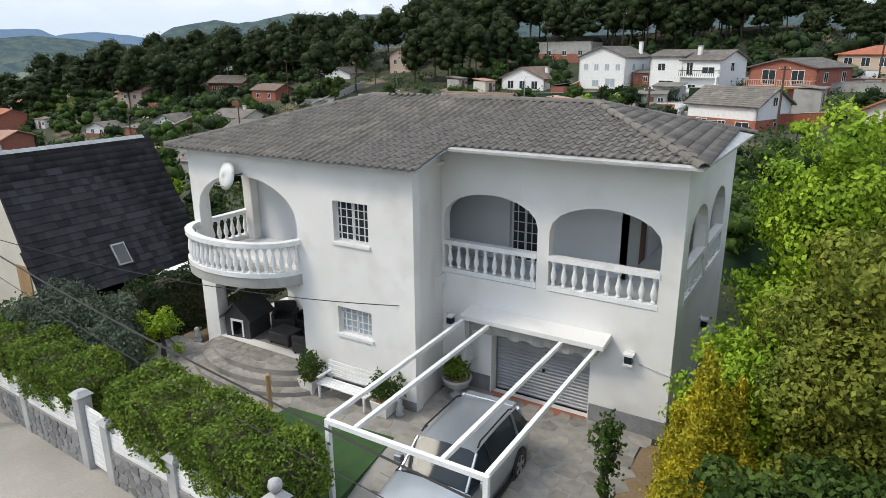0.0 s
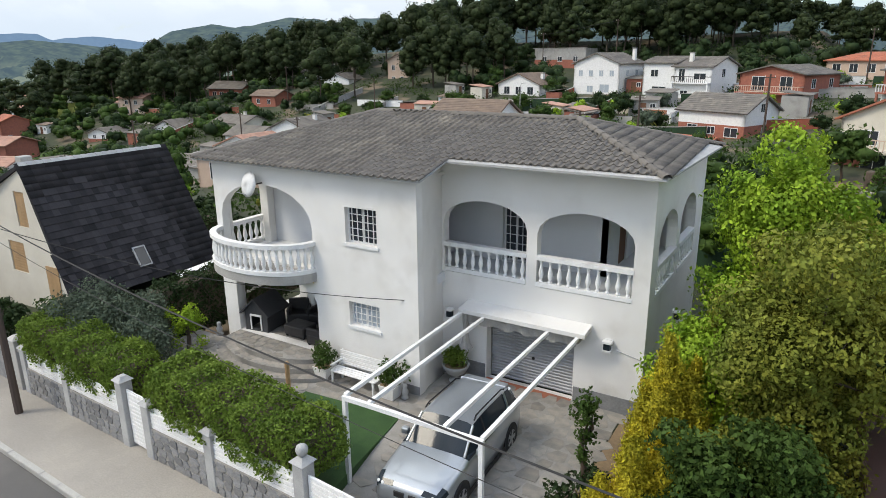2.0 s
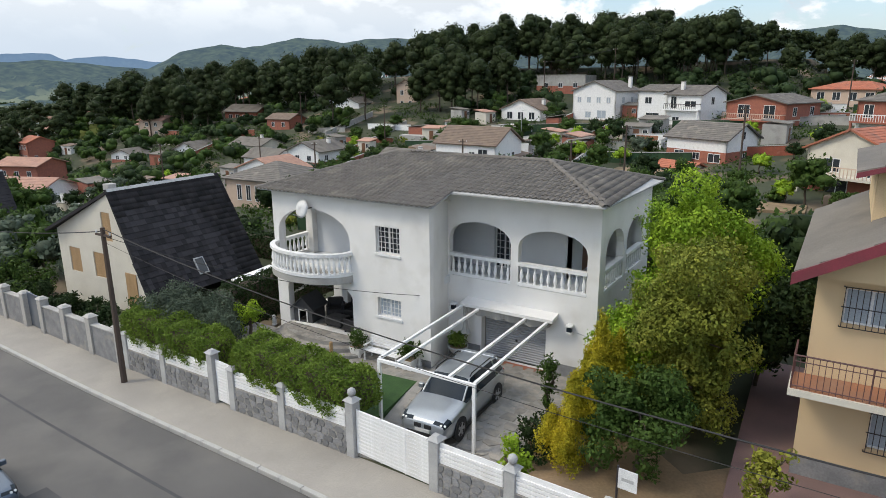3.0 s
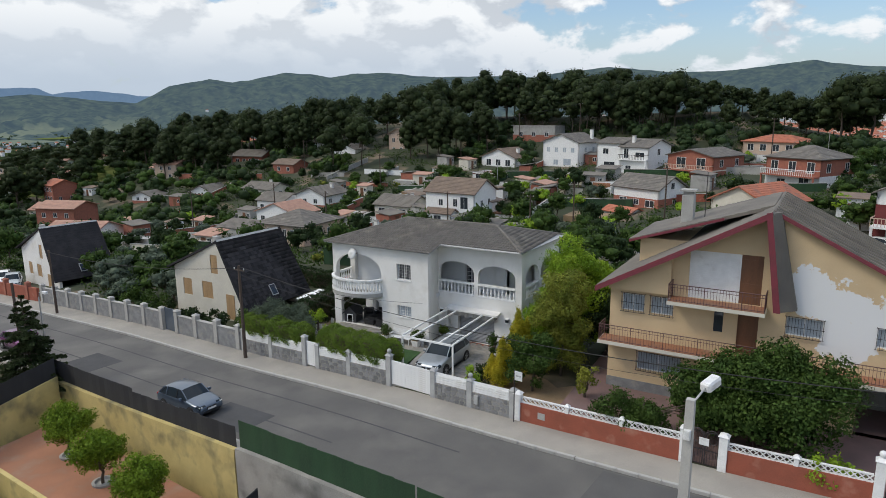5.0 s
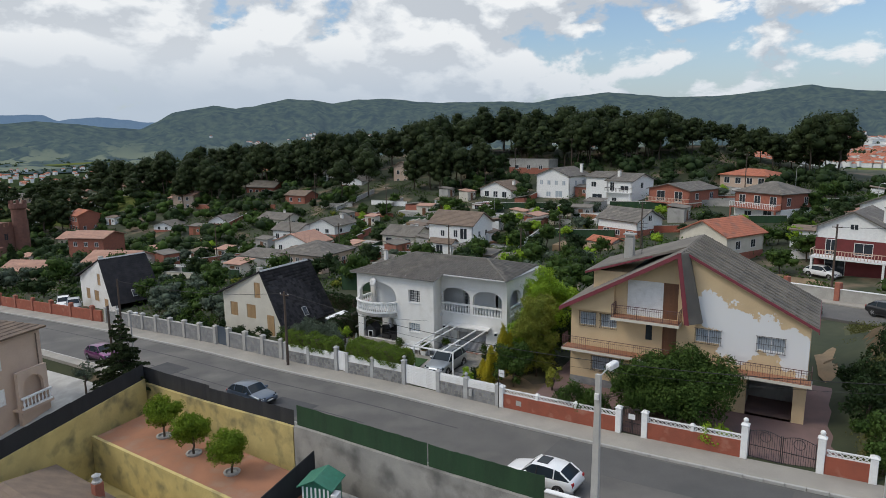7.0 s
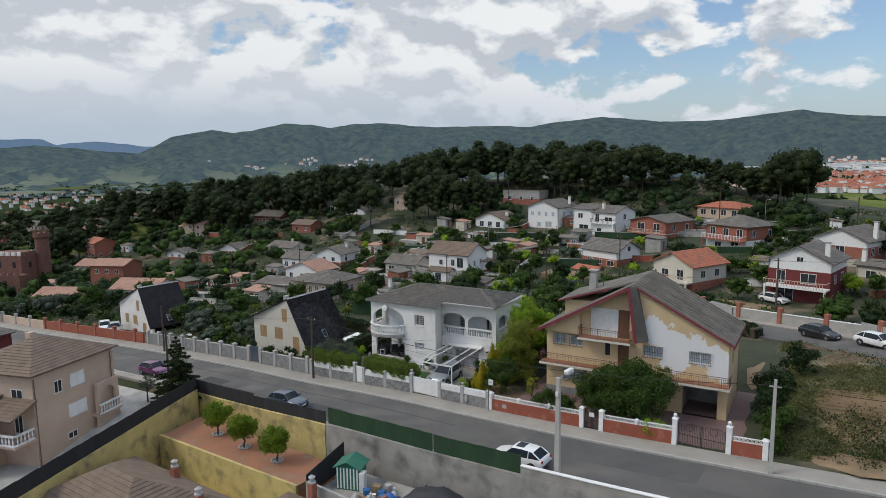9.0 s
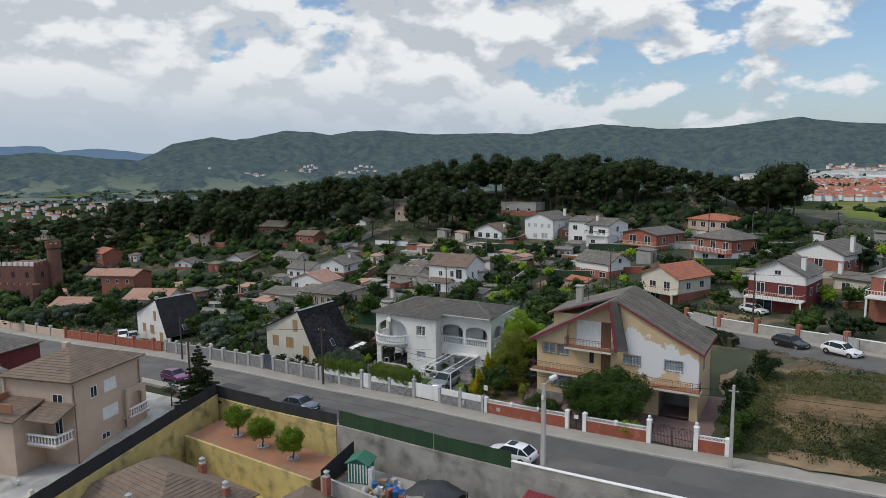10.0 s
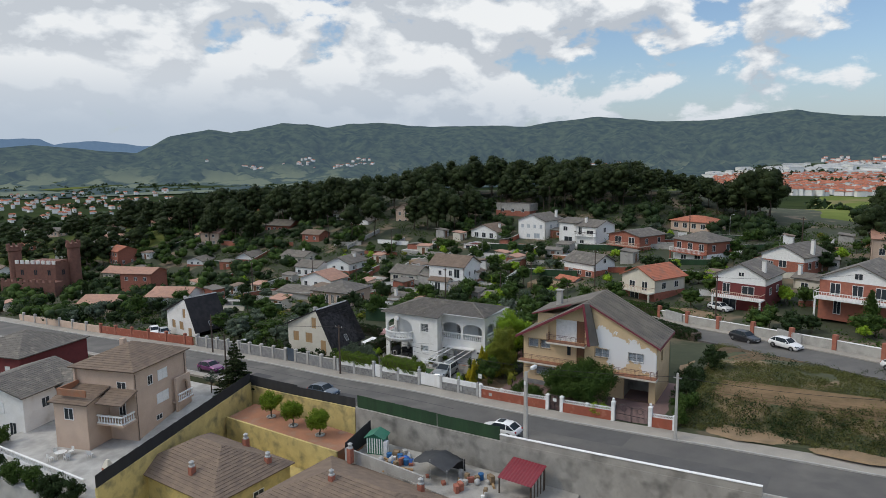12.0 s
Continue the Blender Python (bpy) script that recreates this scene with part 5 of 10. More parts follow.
# the castle-like brick house
def castle(x, y, yaw):
    z = gz(x, y)
    t = thing("castle_house", pose(x, y, z, 0, 0, yaw) @ Matrix.Diagonal((1.2, 1.2, 1.1, 1)), "red brick house built like a castle with two round towers", "house")
    part("wall", MB().box(-6, 6, 0, 9, -2, 8.5), DARK_BRICK, t)
    part("wall", MB().box(-8, 8, -3, 0, -2, 4.0), DARK_BRICK, t)
    for tx, ty, h, r in ((-7.2, 1.5, 14.0, 1.5), (6.6, 6.0, 14.5, 1.5)):
        tower = part("tower", MB().lathe([(r, -2), (r, h - 2.2), (r * 1.2, h - 1.8), (r * 1.2, h - 0.7)], 16, pose(tx, ty, 0)), DARK_BRICK, t)
        for k in range(8):
            a = 2 * math.pi * k / 8
            part("merlon", MB().box(-0.3, 0.3, -0.15, 0.15, h - 0.7, h, pose(tx + r * 1.08 * math.cos(a), ty + r * 1.08 * math.sin(a), 0, 0, 0, math.degrees(a) + 90)), DARK_BRICK, tower)
    for k in range(8):
        part("merlon", MB().box(-0.45, 0.45, -0.02, 0.35, 8.5, 9.5, pose(-5.5 + 1.57 * k, 0, 0)), WHITE_RENDER, t)
        part("merlon", MB().box(-0.02, 0.35, -0.4, 0.4, 8.5, 9.4, pose(5.64, 0.6 + 1.15 * k, 0)), DARK_BRICK, t)
    for k in range(9):
        part("merlon", MB().box(-0.45, 0.45, -0.02, 0.3, 4.0, 4.8, pose(-7.4 + 1.85 * k, -3, 0)), DARK_BRICK, t)
    for wx in (-4, 0, 4):
        for wz in (1.2, 5.4):
            put_window(t, 0.9, 1.5, pose(wx, 0.0 if wz > 4 else -3.0, wz), DARK_BRICK, PANE)
    for wy in (2.5, 5.5):
        put_window(t, 0.9, 1.5, pose(6, wy, 5.2, 0, 0, 90), DARK_BRICK, PANE)


castle(-176, 51, A + 24)

# ---- the yellow house with peeling paint ----
def peeling_material():
    m = material("peeling_yellow_render", (0.62, 0.47, 0.285), (0.56, 0.42, 0.255), scale=0.7, rough=0.9, bump=0.15, fine=50)
    nt = m.node_tree
    n, l = nt.nodes, nt.links
    bsdf = n["Principled BSDF"]
    old = bsdf.inputs["Base Color"].links[0].from_socket
    tc, sep = n.new("ShaderNodeTexCoord"), n.new("ShaderNodeSeparateXYZ")
    l.new(tc.outputs["Object"], sep.inputs[0])
    def mn(op, a, b=0.0, c=None):
        q = n.new("ShaderNodeMath")
        q.operation = op
        for i, v in enumerate((a, b, c)):
            if v is None:
                continue
            if isinstance(v, (int, float)):
                q.inputs[i].default_value = v
            else:
                l.new(v, q.inputs[i])
        return q.outputs[0]
    # a band of lost paint that runs down along the slope of the gable, and two tongues below it
    x, z = sep.outputs["X"], sep.outputs["Z"]
    def spot(cx, cz, r):
        dx, dz = mn("ADD", x, -cx), mn("ADD", z, -cz)
        return mn("SUBTRACT", r, mn("SQRT", mn("ADD", mn("MULTIPLY", dx, dx), mn("MULTIPLY", dz, dz))))
    line = mn("ABSOLUTE", mn("ADD", mn("ADD", z, -7.75), mn("MULTIPLY", mn("ADD", x, -9.0), 0.36)))
    band = mn("SUBTRACT", mn("SUBTRACT", 1.0, line), mn("MULTIPLY", mn("MAXIMUM", mn("ADD", mn("ABSOLUTE", mn("ADD", x, -11.9)), -2.9), 0.0), 2.0))
    zone = mn("MAXIMUM", mn("MAXIMUM", band, spot(11.3, 5.6, 1.15)), spot(14.9, 5.3, 1.1))
    nz = n.new("ShaderNodeTexNoise")
    nz.inputs["Scale"].default_value, nz.inputs["Detail"].default_value, nz.inputs["Roughness"].default_value = 1.1, 10.0, 0.65
    l.new(tc.outputs["Object"], nz.inputs["Vector"])
    f = mn("ADD", mn("MULTIPLY", nz.outputs["Fac"], 3.2), zone)
    step = n.new("ShaderNodeMapRange")
    step.inputs["From Min"].default_value, step.inputs["From Max"].default_value = 1.45, 1.52
    l.new(f, step.inputs["Value"])
    mix = n.new("ShaderNodeMixRGB")
    l.new(step.outputs[0], mix.inputs["Fac"])
    l.new(old, mix.inputs["Color1"])
    mix.inputs["Color2"].default_value = (0.70, 0.70, 0.70, 1)
    l.new(mix.outputs[0], bsdf.inputs["Base Color"])
    return m


YX0, YX1, YY, YB, YG = 3.9, 19.2, 11.3, 18.6, 0.95
yh = thing("house", pose(0, 0, 0), "yellow gabled house with peeling paint and maroon eaves", "house")
PEEL = peeling_material()
PEAK = 11.55
gable = [(0, 7.05), (PEAK - YX0, 11.25), (YX1 - YX0, 7.45)]
part("wall", wall_columns(YX1 - YX0, YG - 0.6, gable, [(4.0, 7.42, 6.62, 9.15, 0), (0.64, 1.84, 5.47, 6.42, 0), (2.16, 3.34, 5.47, 6.42, 0), (5.35, 5.8, 5.0, 6.5, 0), (6.47, 7.42, 4.0, 6.42, 0), (8.62, 10.22, 5.38, 6.30, 0), (12.35, 13.97, 5.38, 6.30, 0), (1.6, 3.9, 2.2, 3.2, 0), (11.9, 14.6, YG, 3.35, 0)], 0.35), PEEL, yh, "yellow front wall with large white peeled patches", pose(YX0, YY, 0))
part("wall", wall_columns(YB - YY - 0.35, YG - 0.6, 7.4, [(2.0, 3.2, 4.9, 6.2, 0)], 0.3), YELLOW_RENDER, yh, m=pose(YX1, YY + 0.35, 0, 0, 0, 90))
part("wall", wall_columns(YB - YY - 0.35, YG - 0.6, 7.0, [], 0.3), YELLOW_RENDER, yh, m=pose(YX0, YB, 0, 0, 0, -90))
part("wall", wall_columns(YX1 - YX0, YG - 0.6, [(YX1 - YX0 - a, b) for a, b in reversed(gable)], [], 0.3), YELLOW_RENDER, yh, m=pose(YX1, YB, 0, 0, 0, 180))
part("plinth", MB().box(YX0 - 0.03, YX0 + 7, YY - 0.03, YY - 0.002, YG - 0.6, YG + 0.55), STONE_ST, yh, "grey stone plinth")
# garage lining in darker concrete to stand for the shade inside; loggia interiors
part("garage_lining", MB().box(YX0 + 11.8, YX0 + 14.7, YY + 3.5, YY + 3.6, YG - 0.1, 3.45).box(YX0 + 11.7, YX0 + 11.8, YY + 0.36, YY + 3.6, YG - 0.1, 3.45).box(YX0 + 14.7, YX0 + 14.8, YY + 0.36, YY + 3.6, YG - 0.1, 3.45).box(YX0 + 11.7, YX0 + 14.8, YY + 0.36, YY + 3.6, 3.46, 3.55), DARK_CONCRETE, yh)
lo = part("roller_blind", MB().box(YX0 + 4.0, YX0 + 6.42, YY + 0.14, YY + 0.17, 6.62, 9.15), WHITE_PAINT, yh, "closed white roller blind")
for k in range(25):
    part("slat", MB().box(YX0 + 4.0, YX0 + 6.42, YY + 0.125, YY + 0.139, 6.63 + k * 0.1, 6.71 + k * 0.1), WHITE_PAINT, lo)
for dx, dz, dw, dh in ((6.42, 6.62, 1.0, 2.53), (6.47, 4.0, 0.95, 2.42)):
    door = part("door", MB().box(0, dw, 0.14, 0.19, 0, dh), DARK_WOOD, yh, "brown wooden balcony door", pose(YX0 + dx, YY, dz))
    for k in range(2):
        part("door_panel", MB().box(0.12, dw - 0.12, 0.125, 0.139, 0.15 + k * dh * 0.48, 0.15 + k * dh * 0.48 + dh * 0.36), DARK_WOOD, door)
part("glass_block_window", MB().box(YX0 + 5.35, YX0 + 5.8, YY + 0.1, YY + 0.14, 5.0, 6.5), PANE, yh)


def caged_window(x, z, w, h):
    win = part("window", MB().box(0, w, 0.12, 0.16, 0, 0.05).box(0, w, 0.12, 0.16, h - 0.05, h).box(0, 0.05, 0.12, 0.16, 0, h).box(w - 0.05, w, 0.12, 0.16, 0, h).box(w / 2 - 0.03, w / 2 + 0.03, 0.115, 0.16, 0, h), WHITE_PAINT, yh, m=pose(YX0 + x, YY, z))
    part("pane", MB().box(0.04, w - 0.04, 0.14, 0.15, 0.04, h - 0.04), PANE_BLUE, win)
    g = MB()
    for i in range(int(w / 0.13) + 1):
        xx = i * w / int(w / 0.13)
        g.box(xx - 0.009, xx + 0.009, -0.12, -0.10, -0.06, h + 0.06)
    for zz in (-0.06, h * 0.5, h + 0.05):
        g.box(-0.05, w + 0.05, -0.125, -0.10, zz, zz + 0.02)
    for xx in (-0.05, w + 0.03):
        for zz in (-0.06, h + 0.05):
            g.box(xx, xx + 0.02, -0.125, 0.0, zz, zz + 0.02)
    part("grille", g, IRON, win, "black iron window cage")


for a in ((0.64, 5.47, 1.2, 0.95), (2.16, 5.47, 1.18, 0.95), (8.62, 5.38, 1.6, 0.92), (12.35, 5.38, 1.62, 0.92), (1.6, 2.2, 2.3, 1.0)):
    caged_window(*a)


def iron_rail(parent, pts, z, h=0.9, gap=0.14, mat=RAIL_RED):
    """A rail of thin upright bars along (x, y) points."""
    g = MB()
    for a, b in zip(pts, pts[1:]):
        a, b = Vector((*a, 0)), Vector((*b, 0))
        d = (b - a)
        n = int(d.length / gap)
        for zz, r in ((z + 0.08, 0.016), (z + h * 0.82, 0.014), (z + h, 0.024)):
            g.tube([(a.x, a.y, zz), (b.x, b.y, zz)], r, 5)
        for i in range(n + 1):
            p = a + d * i / n
            r = 0.02 if i % 12 == 0 else 0.009
            g.tube([(p.x, p.y, z), (p.x, p.y, z + h)], r, 4)
    return part("railing", g, mat, parent, "rust-red iron balcony railing")


slab1 = part("balcony_slab", MB().box(YX0 - 0.3, YX1 + 0.3, YY - 1.15, YY - 0.002, 3.74, 3.92), CREAM, yh, "long cream balcony slab")
part("floor_tiles", MB().box(YX0 - 0.25, YX1 + 0.25, YY - 1.1, YY - 0.003, 3.924, 3.94), TERRACOTTA, slab1)
iron_rail(slab1, [(YX0 - 0.24, YY - 0.02), (YX0 - 0.24, YY - 1.09), (YX1 + 0.24, YY - 1.09), (YX1 + 0.24, YY - 0.02)], 3.93)
slab2 = part("balcony_slab", MB().box(YX0 + 3.2, YX0 + 7.75, YY - 1.15, YY - 0.002, 6.42, 6.6), CREAM, yh, "small cream upper balcony slab")
part("floor_tiles", MB().box(YX0 + 3.25, YX0 + 7.7, YY - 1.1, YY - 0.003, 6.604, 6.62), TERRACOTTA, slab2)
iron_rail(slab2, [(YX0 + 3.25, YY - 0.02), (YX0 + 3.25, YY - 1.09), (YX0 + 7.7, YY - 1.09), (YX0 + 7.7, YY - 0.02)], 6.61)
part("overhang", wall_columns(3.2, 6.72, [(0, 7.05), (3.2, 8.8)], [], 0.45), YELLOW_RENDER, yh, m=pose(YX0, YY - 0.453, 0))

# roof with the maroon fascia and the fin that drops from the peak
V3 = lambda *p: Vector(p)
slope_l, slope_r = (11.5 - 6.95) / (PEAK - 3.4), (11.5 - 7.3) / (20.1 - PEAK)
YR = [[V3(3.4, YB + 0.4, 6.95), V3(3.4, YY - 1.1, 6.95), V3(PEAK, YY - 1.1, 11.5), V3(PEAK, YB + 0.4, 11.5)],
      [V3(19.6, YY - 0.35, 7.3), V3(19.6, YB + 0.4, 7.3), V3(PEAK, YB + 0.4, 11.5), V3(PEAK, YY - 0.35, 11.5)]]
yroof = part("roof", roof_courses(YR[0], 0.12, 0.55), ROOF_GREY, yh, "grey fibre-cement roof")
yroof_r = part("roof", roof_courses(YR[1], 0.12, 0.75), ROOF_GREY, yh, "grey ribbed roof slope")
rib = MB()
for k in range(10):
    y = YY - 0.1 + k * (YB - YY + 0.3) / 9.5
    a, b = V3(PEAK + 0.1, y, 11.5), V3(19.58, y, 7.33)
    rib.hexa([a + V3(0, -0.05, 0.0), a + V3(0, 0.05, 0.0), b + V3(0, 0.05, 0.0), b + V3(0, -0.05, 0.0), a + V3(0, -0.04, 0.07), a + V3(0, 0.04, 0.07), b + V3(0, 0.04, 0.07), b + V3(0, -0.04, 0.07)])
tagged(part("roof_ribs", rib, ROOF_GREY, yroof_r), kind="stuff")


def beam(a, b, depth, t):
    """A board that runs from a to b in the plane y = const, hanging down by depth."""
    return MB().hexa([a + V3(0, 0, -depth), b + V3(0, 0, -depth), b + V3(0, t, -depth), a + V3(0, t, -depth), a, b, b + V3(0, t, 0), a + V3(0, t, 0)])


part("fascia", beam(V3(3.35, YY - 1.16, 6.93), V3(PEAK, YY - 1.16, 11.52), 0.3, 0.05), MAROON, yh, "maroon painted fascia board")
part("fascia", beam(V3(PEAK + 0.25, YY - 0.41, 11.4), V3(19.65, YY - 0.41, 7.3), 0.2, 0.05), MAROON, yh, "maroon painted fascia board")
part("fascia", MB().box(19.6, 19.65, YY - 0.4, YB + 0.4, 7.0, 7.3), MAROON, yh)
fin = MB().hexa([V3(12.25, YY - 1.1, 6.75), V3(12.95, YY - 0.4, 6.75), V3(12.95, YY, 6.75), V3(12.25, YY, 6.75), V3(PEAK - 0.05, YY - 1.1, 11.42), V3(PEAK + 0.35, YY - 0.4, 11.42), V3(PEAK + 0.35, YY, 11.42), V3(PEAK - 0.05, YY, 11.42)])
part("fin", fin, ROOF_GREY, yh, "sloping roof fin clad in grey sheet")
part("fascia", MB().hexa([V3(11.98, YY - 1.17, 6.72), V3(12.28, YY - 1.17, 6.72), V3(12.28, YY - 1.105, 6.72), V3(11.98, YY - 1.105, 6.72), V3(PEAK - 0.25, YY - 1.17, 11.45), V3(PEAK + 0.0, YY - 1.17, 11.45), V3(PEAK + 0.0, YY - 1.105, 11.45), V3(PEAK - 0.25, YY - 1.105, 11.45)]), MAROON, yh, "maroon edge of the roof fin")
# raised dormer
part("dormer_wall", MB().box(4.9, 9.5, 13.2, YB - 0.2, 7.3, 9.2), YELLOW_RENDER, yh)
part("roof", roof_courses([V3(4.4, YB + 0.2, 9.15), V3(4.4, 12.7, 9.15), V3(PEAK - 0.1, 12.7, 11.5), V3(PEAK - 0.1, YB + 0.2, 11.5)], 0.14, 0.6), ROOF_GREY, yh, "grey dormer roof")
part("fascia", beam(V3(4.4, 12.65, 9.13), V3(9.2, 12.65, 10.7), 0.14, 0.045), MAROON, yh)
ch = part("chimney", MB().soft_box(6.7, 7.35, 14.6, 15.2, 9.6, 11.5, 0.03), CONCRETE, yh, "grey rendered chimney")
part("cap", MB().box(6.6, 7.45, 14.5, 15.3, 11.72, 11.82).box(6.75, 7.3, 14.65, 15.15, 11.5, 11.72), CONCRETE, ch)
# antenna
part("antenna", MB().tube([(7.9, 15, 10.2), (7.9, 15, 12.8)], 0.025, 5).tube([(7.5, 15, 12.6), (8.3, 15, 12.6)], 0.012, 4).tube([(7.6, 15, 12.3), (8.2, 15, 12.3)], 0.012, 4), IRON, yh)


# ---- A-frame houses ----
def a_frame(m, xl, xr, depth, ridge, hl, low, label, wall_mat=CREAM):
    """Gable to the front (-y); the right slope reaches low to the ground, the left one ends at half height."""
    t = thing("a_frame_house", m, label, "house", "A-frame houses")
    holes = [(-4.6, -3.5, 0.75, 2.2), (-2.2, -0.9, 0.75, 2.2), (-0.95, -0.1, 3.0, 4.6)]
    face = wall_columns(xr - xl, -1.6, [(0, hl - 0.1), (-xl, ridge - 0.12), (xr - xl, low - 0.1)], [(a - xl, b - xl, c, d, 0) for a, b, c, d in holes], 0.3)
    part("wall", face, wall_mat, t, m=pose(xl, 0, 0))
    part("wall", MB().box(xl, xl + 0.3, 0.31, depth - 0.01, -1.6, hl), wall_mat, t)
    part("wall", wall_columns(xr - xl, -1.6, [(0, low - 0.1), (xr, ridge - 0.12), (xr - xl, hl - 0.1)], [], 0.3), wall_mat, t, m=pose(xr, depth, 0, 0, 0, 180))
    for x0, x1, z0, z1 in holes:
        w = part("shutter", MB().box(0, x1 - x0, 0.05, 0.1, 0, z1 - z0), SHUTTER_WOOD, t, "closed tan wooden shutters", pose(x0, 0, z0))
        for k in range(10):
            part("slat", MB().box(0.05, x1 - x0 - 0.05, 0.035, 0.049, 0.06 + k * (z1 - z0) / 10.5, 0.06 + (k + 0.6) * (z1 - z0) / 10.5), SHUTTER_WOOD, w)
    o = 0.5
    R = [V3(xr + 0.15, -o, low - 0.25), V3(xr + 0.15, depth + o, low - 0.25), V3(0, depth + o, ridge), V3(0, -0.05, ridge)]
    L = [V3(xl - 0.4, depth + o, hl - 0.35), V3(xl - 0.4, -o, hl - 0.35), V3(0, -0.05, ridge), V3(0, depth + o, ridge)]
    rr = part("roof", roof_courses(R, 0.14, 0.3, 0.02), ROOF_SLATE, t, "steep dark shingle roof slope")
    part("roof", roof_courses(L, 0.14, 0.3, 0.02), ROOF_SLATE, t)
    part("door", MB().box(0.7, 1.65, -0.04, -0.003, -0.7, 1.4), SHUTTER_WOOD, t)
    part("chimney", MB().soft_box(-0.85, -0.35, 0.3, 0.8, ridge - 1.2, ridge + 0.25, 0.03), CONCRETE, t)
    d = (V3(xr + 0.15, 0, low - 0.25) - V3(0, 0, ridge))
    c = V3(0, depth * 0.49, ridge) + d * 0.82
    nrm = V3(-d.z, 0, d.x).normalized()
    nrm = nrm if nrm.z > 0 else -nrm
    ex = d.normalized()
    rot = Matrix((V3(0, 1, 0), ex, nrm)).transposed().to_4x4()
    w = part("skylight", MB().box(-0.32, 0.32, -0.5, 0.5, 0.02, 0.10), PALE_STONE, t, "grey framed skylight", Matrix.Translation(c) @ rot)
    part("pane", MB().box(-0.26, 0.26, -0.43, 0.43, 0.1, 0.11), PANE, w)
    rc = MB()
    for k in range(int((depth + o) / 0.35)):
        y = -0.05 + k * 0.35
        rc.add([(-0.16, y, ridge - 0.06), (0, y, ridge + 0.1), (0.16, y, ridge - 0.06), (-0.14, y + 0.36, ridge - 0.07), (0, y + 0.36, ridge + 0.07), (0.14, y + 0.36, ridge - 0.07)], [(0, 1, 4, 3), (1, 2, 5, 4), (0, 2, 1)])
    part("ridge_tiles", rc, PALE_STONE, t, "pale grey ridge tiles")
    A_SLOPES.append((rr, R))
    return t


A_SLOPES = []
a_frame(pose(-29.25, 12.6, 0.0, 0, 0, 0), -5.6, 3.2, 6.7, 5.85, 3.5, 0.5, "cream A-frame house with steep dark shingle roof")
a_frame(pose(-62.2, 15.9, -3.0, 0, 0, -8), -6.2, 3.6, 5.8, 6.6, 4.0, 1.2, "white A-frame house with steep dark roof", WHITE_RENDER)
tagged(part("awning", MB().slab([V3(-23.2, 15.2, 1.15), V3(-18.9, 14.6, 1.0), V3(-18.9, 17.2, 1.25), V3(-23.0, 17.8, 1.35)], 0.08).box(-22.8, -22.7, 15.4, 15.5, -0.6, 1.1).box(-19.2, -19.1, 14.9, 15.0, -0.6, 0.95), WHITE_PAINT), "white flat awning beside the dark roof", "awning")


# ---- houses on the near side of the street ----
def near_house(m, w, d, h, rise, kind, wall, roof_mat, label, front=(), side=(), drop=1.5, lower=None, h1=0, tile=0.36, left=()):
    """A house seen close: tiled roof in courses, framed windows with blinds."""
    t = thing("house", m, label, "house")
    gab = [(0, h), (w, h)] if kind != "gy" else [(0, h + 0.1), (w / 2, h + rise - 0.05), (w, h + 0.1)]
    gs = [(0, h), (d, h)] if kind != "gx" else [(0, h + 0.1), (d / 2, h + rise - 0.05), (d, h + 0.1)]
    for mm, L, top in ((pose(-w / 2, 0, 0), w, gab), (pose(w / 2, 0.25, 0, 0, 0, 90), d - 0.5, gs if kind != "gx" else [(0, h), ((d - 0.5) / 2, h + rise - 0.1), (d - 0.5, h)]), (pose(w / 2, d, 0, 0, 0, 180), w, gab), (pose(-w / 2, d - 0.25, 0, 0, 0, -90), d - 0.5, gs if kind != "gx" else [(0, h), ((d - 0.5) / 2, h + rise - 0.1), (d - 0.5, h)])):
        part("wall", wall_columns(L, -drop, top, [], 0.25), wall, t, m=mm)
    for poly in roof_polys(kind, w, d, h, rise, 0.5):
        part("roof", roof_courses(poly, 0.14, tile, 0.035), roof_mat, t)
    for wx, wz, ww, wh, pm in front:
        put_window(t, ww, wh, pose(-w / 2 + wx, 0, wz), PLASTIC_WHITE, pm)
    for wy, wz, ww, wh, pm in side:
        put_window(t, ww, wh, pose(w / 2, wy, wz, 0, 0, 90), PLASTIC_WHITE, pm)
    for wy, wz, ww, wh, pm in left:
        put_window(t, ww, wh, pose(-w / 2, d - wy, wz, 0, 0, -90), PLASTIC_WHITE, pm)
    return t


# pink house: its long wall (east) faces the patio lane, its gable (south) the patio
pk = near_house(pose(-35.1, -16.5, -1.55, 0, 0, 14.5), 8.0, 8.7, 6.25, 1.9, "hip", PINK_RENDER, ROOF_MAROON, "pink-beige house with brown hip roof and balcony",
                front=[(6.3, 3.6, 1.1, 1.2, PANE), (6.2, 1.0, 0.8, 1.6, PANE)], side=[(4.6, 3.9, 1.5, 1.1, WHITE_PAINT), (4.4, 1.2, 1.9, 1.1, WHITE_PAINT), (3.6, -0.7, 0.9, 0.5, PANE), (2.5, 3.9, 0.7, 1.0, PANE)], drop=2.6)
part("chimney", MB().soft_box(-2.6, -2.0, 5.5, 6.1, 6.2, 8.0, 0.03), PINK_RENDER, pk)
part("annex", MB().box(-4.0, 0.4, -3.2, -0.002, -2.6, 3.4), PINK_RENDER, pk, "lower front wing of the pink house")
part("annex_roof", roof_courses([V3(-4.4, -3.6, 3.3), V3(0.8, -3.6, 3.3), V3(0.8, -0.01, 4.3), V3(-4.4, -0.01, 4.3)], 0.12, 0.36), ROOF_MAROON, pk)
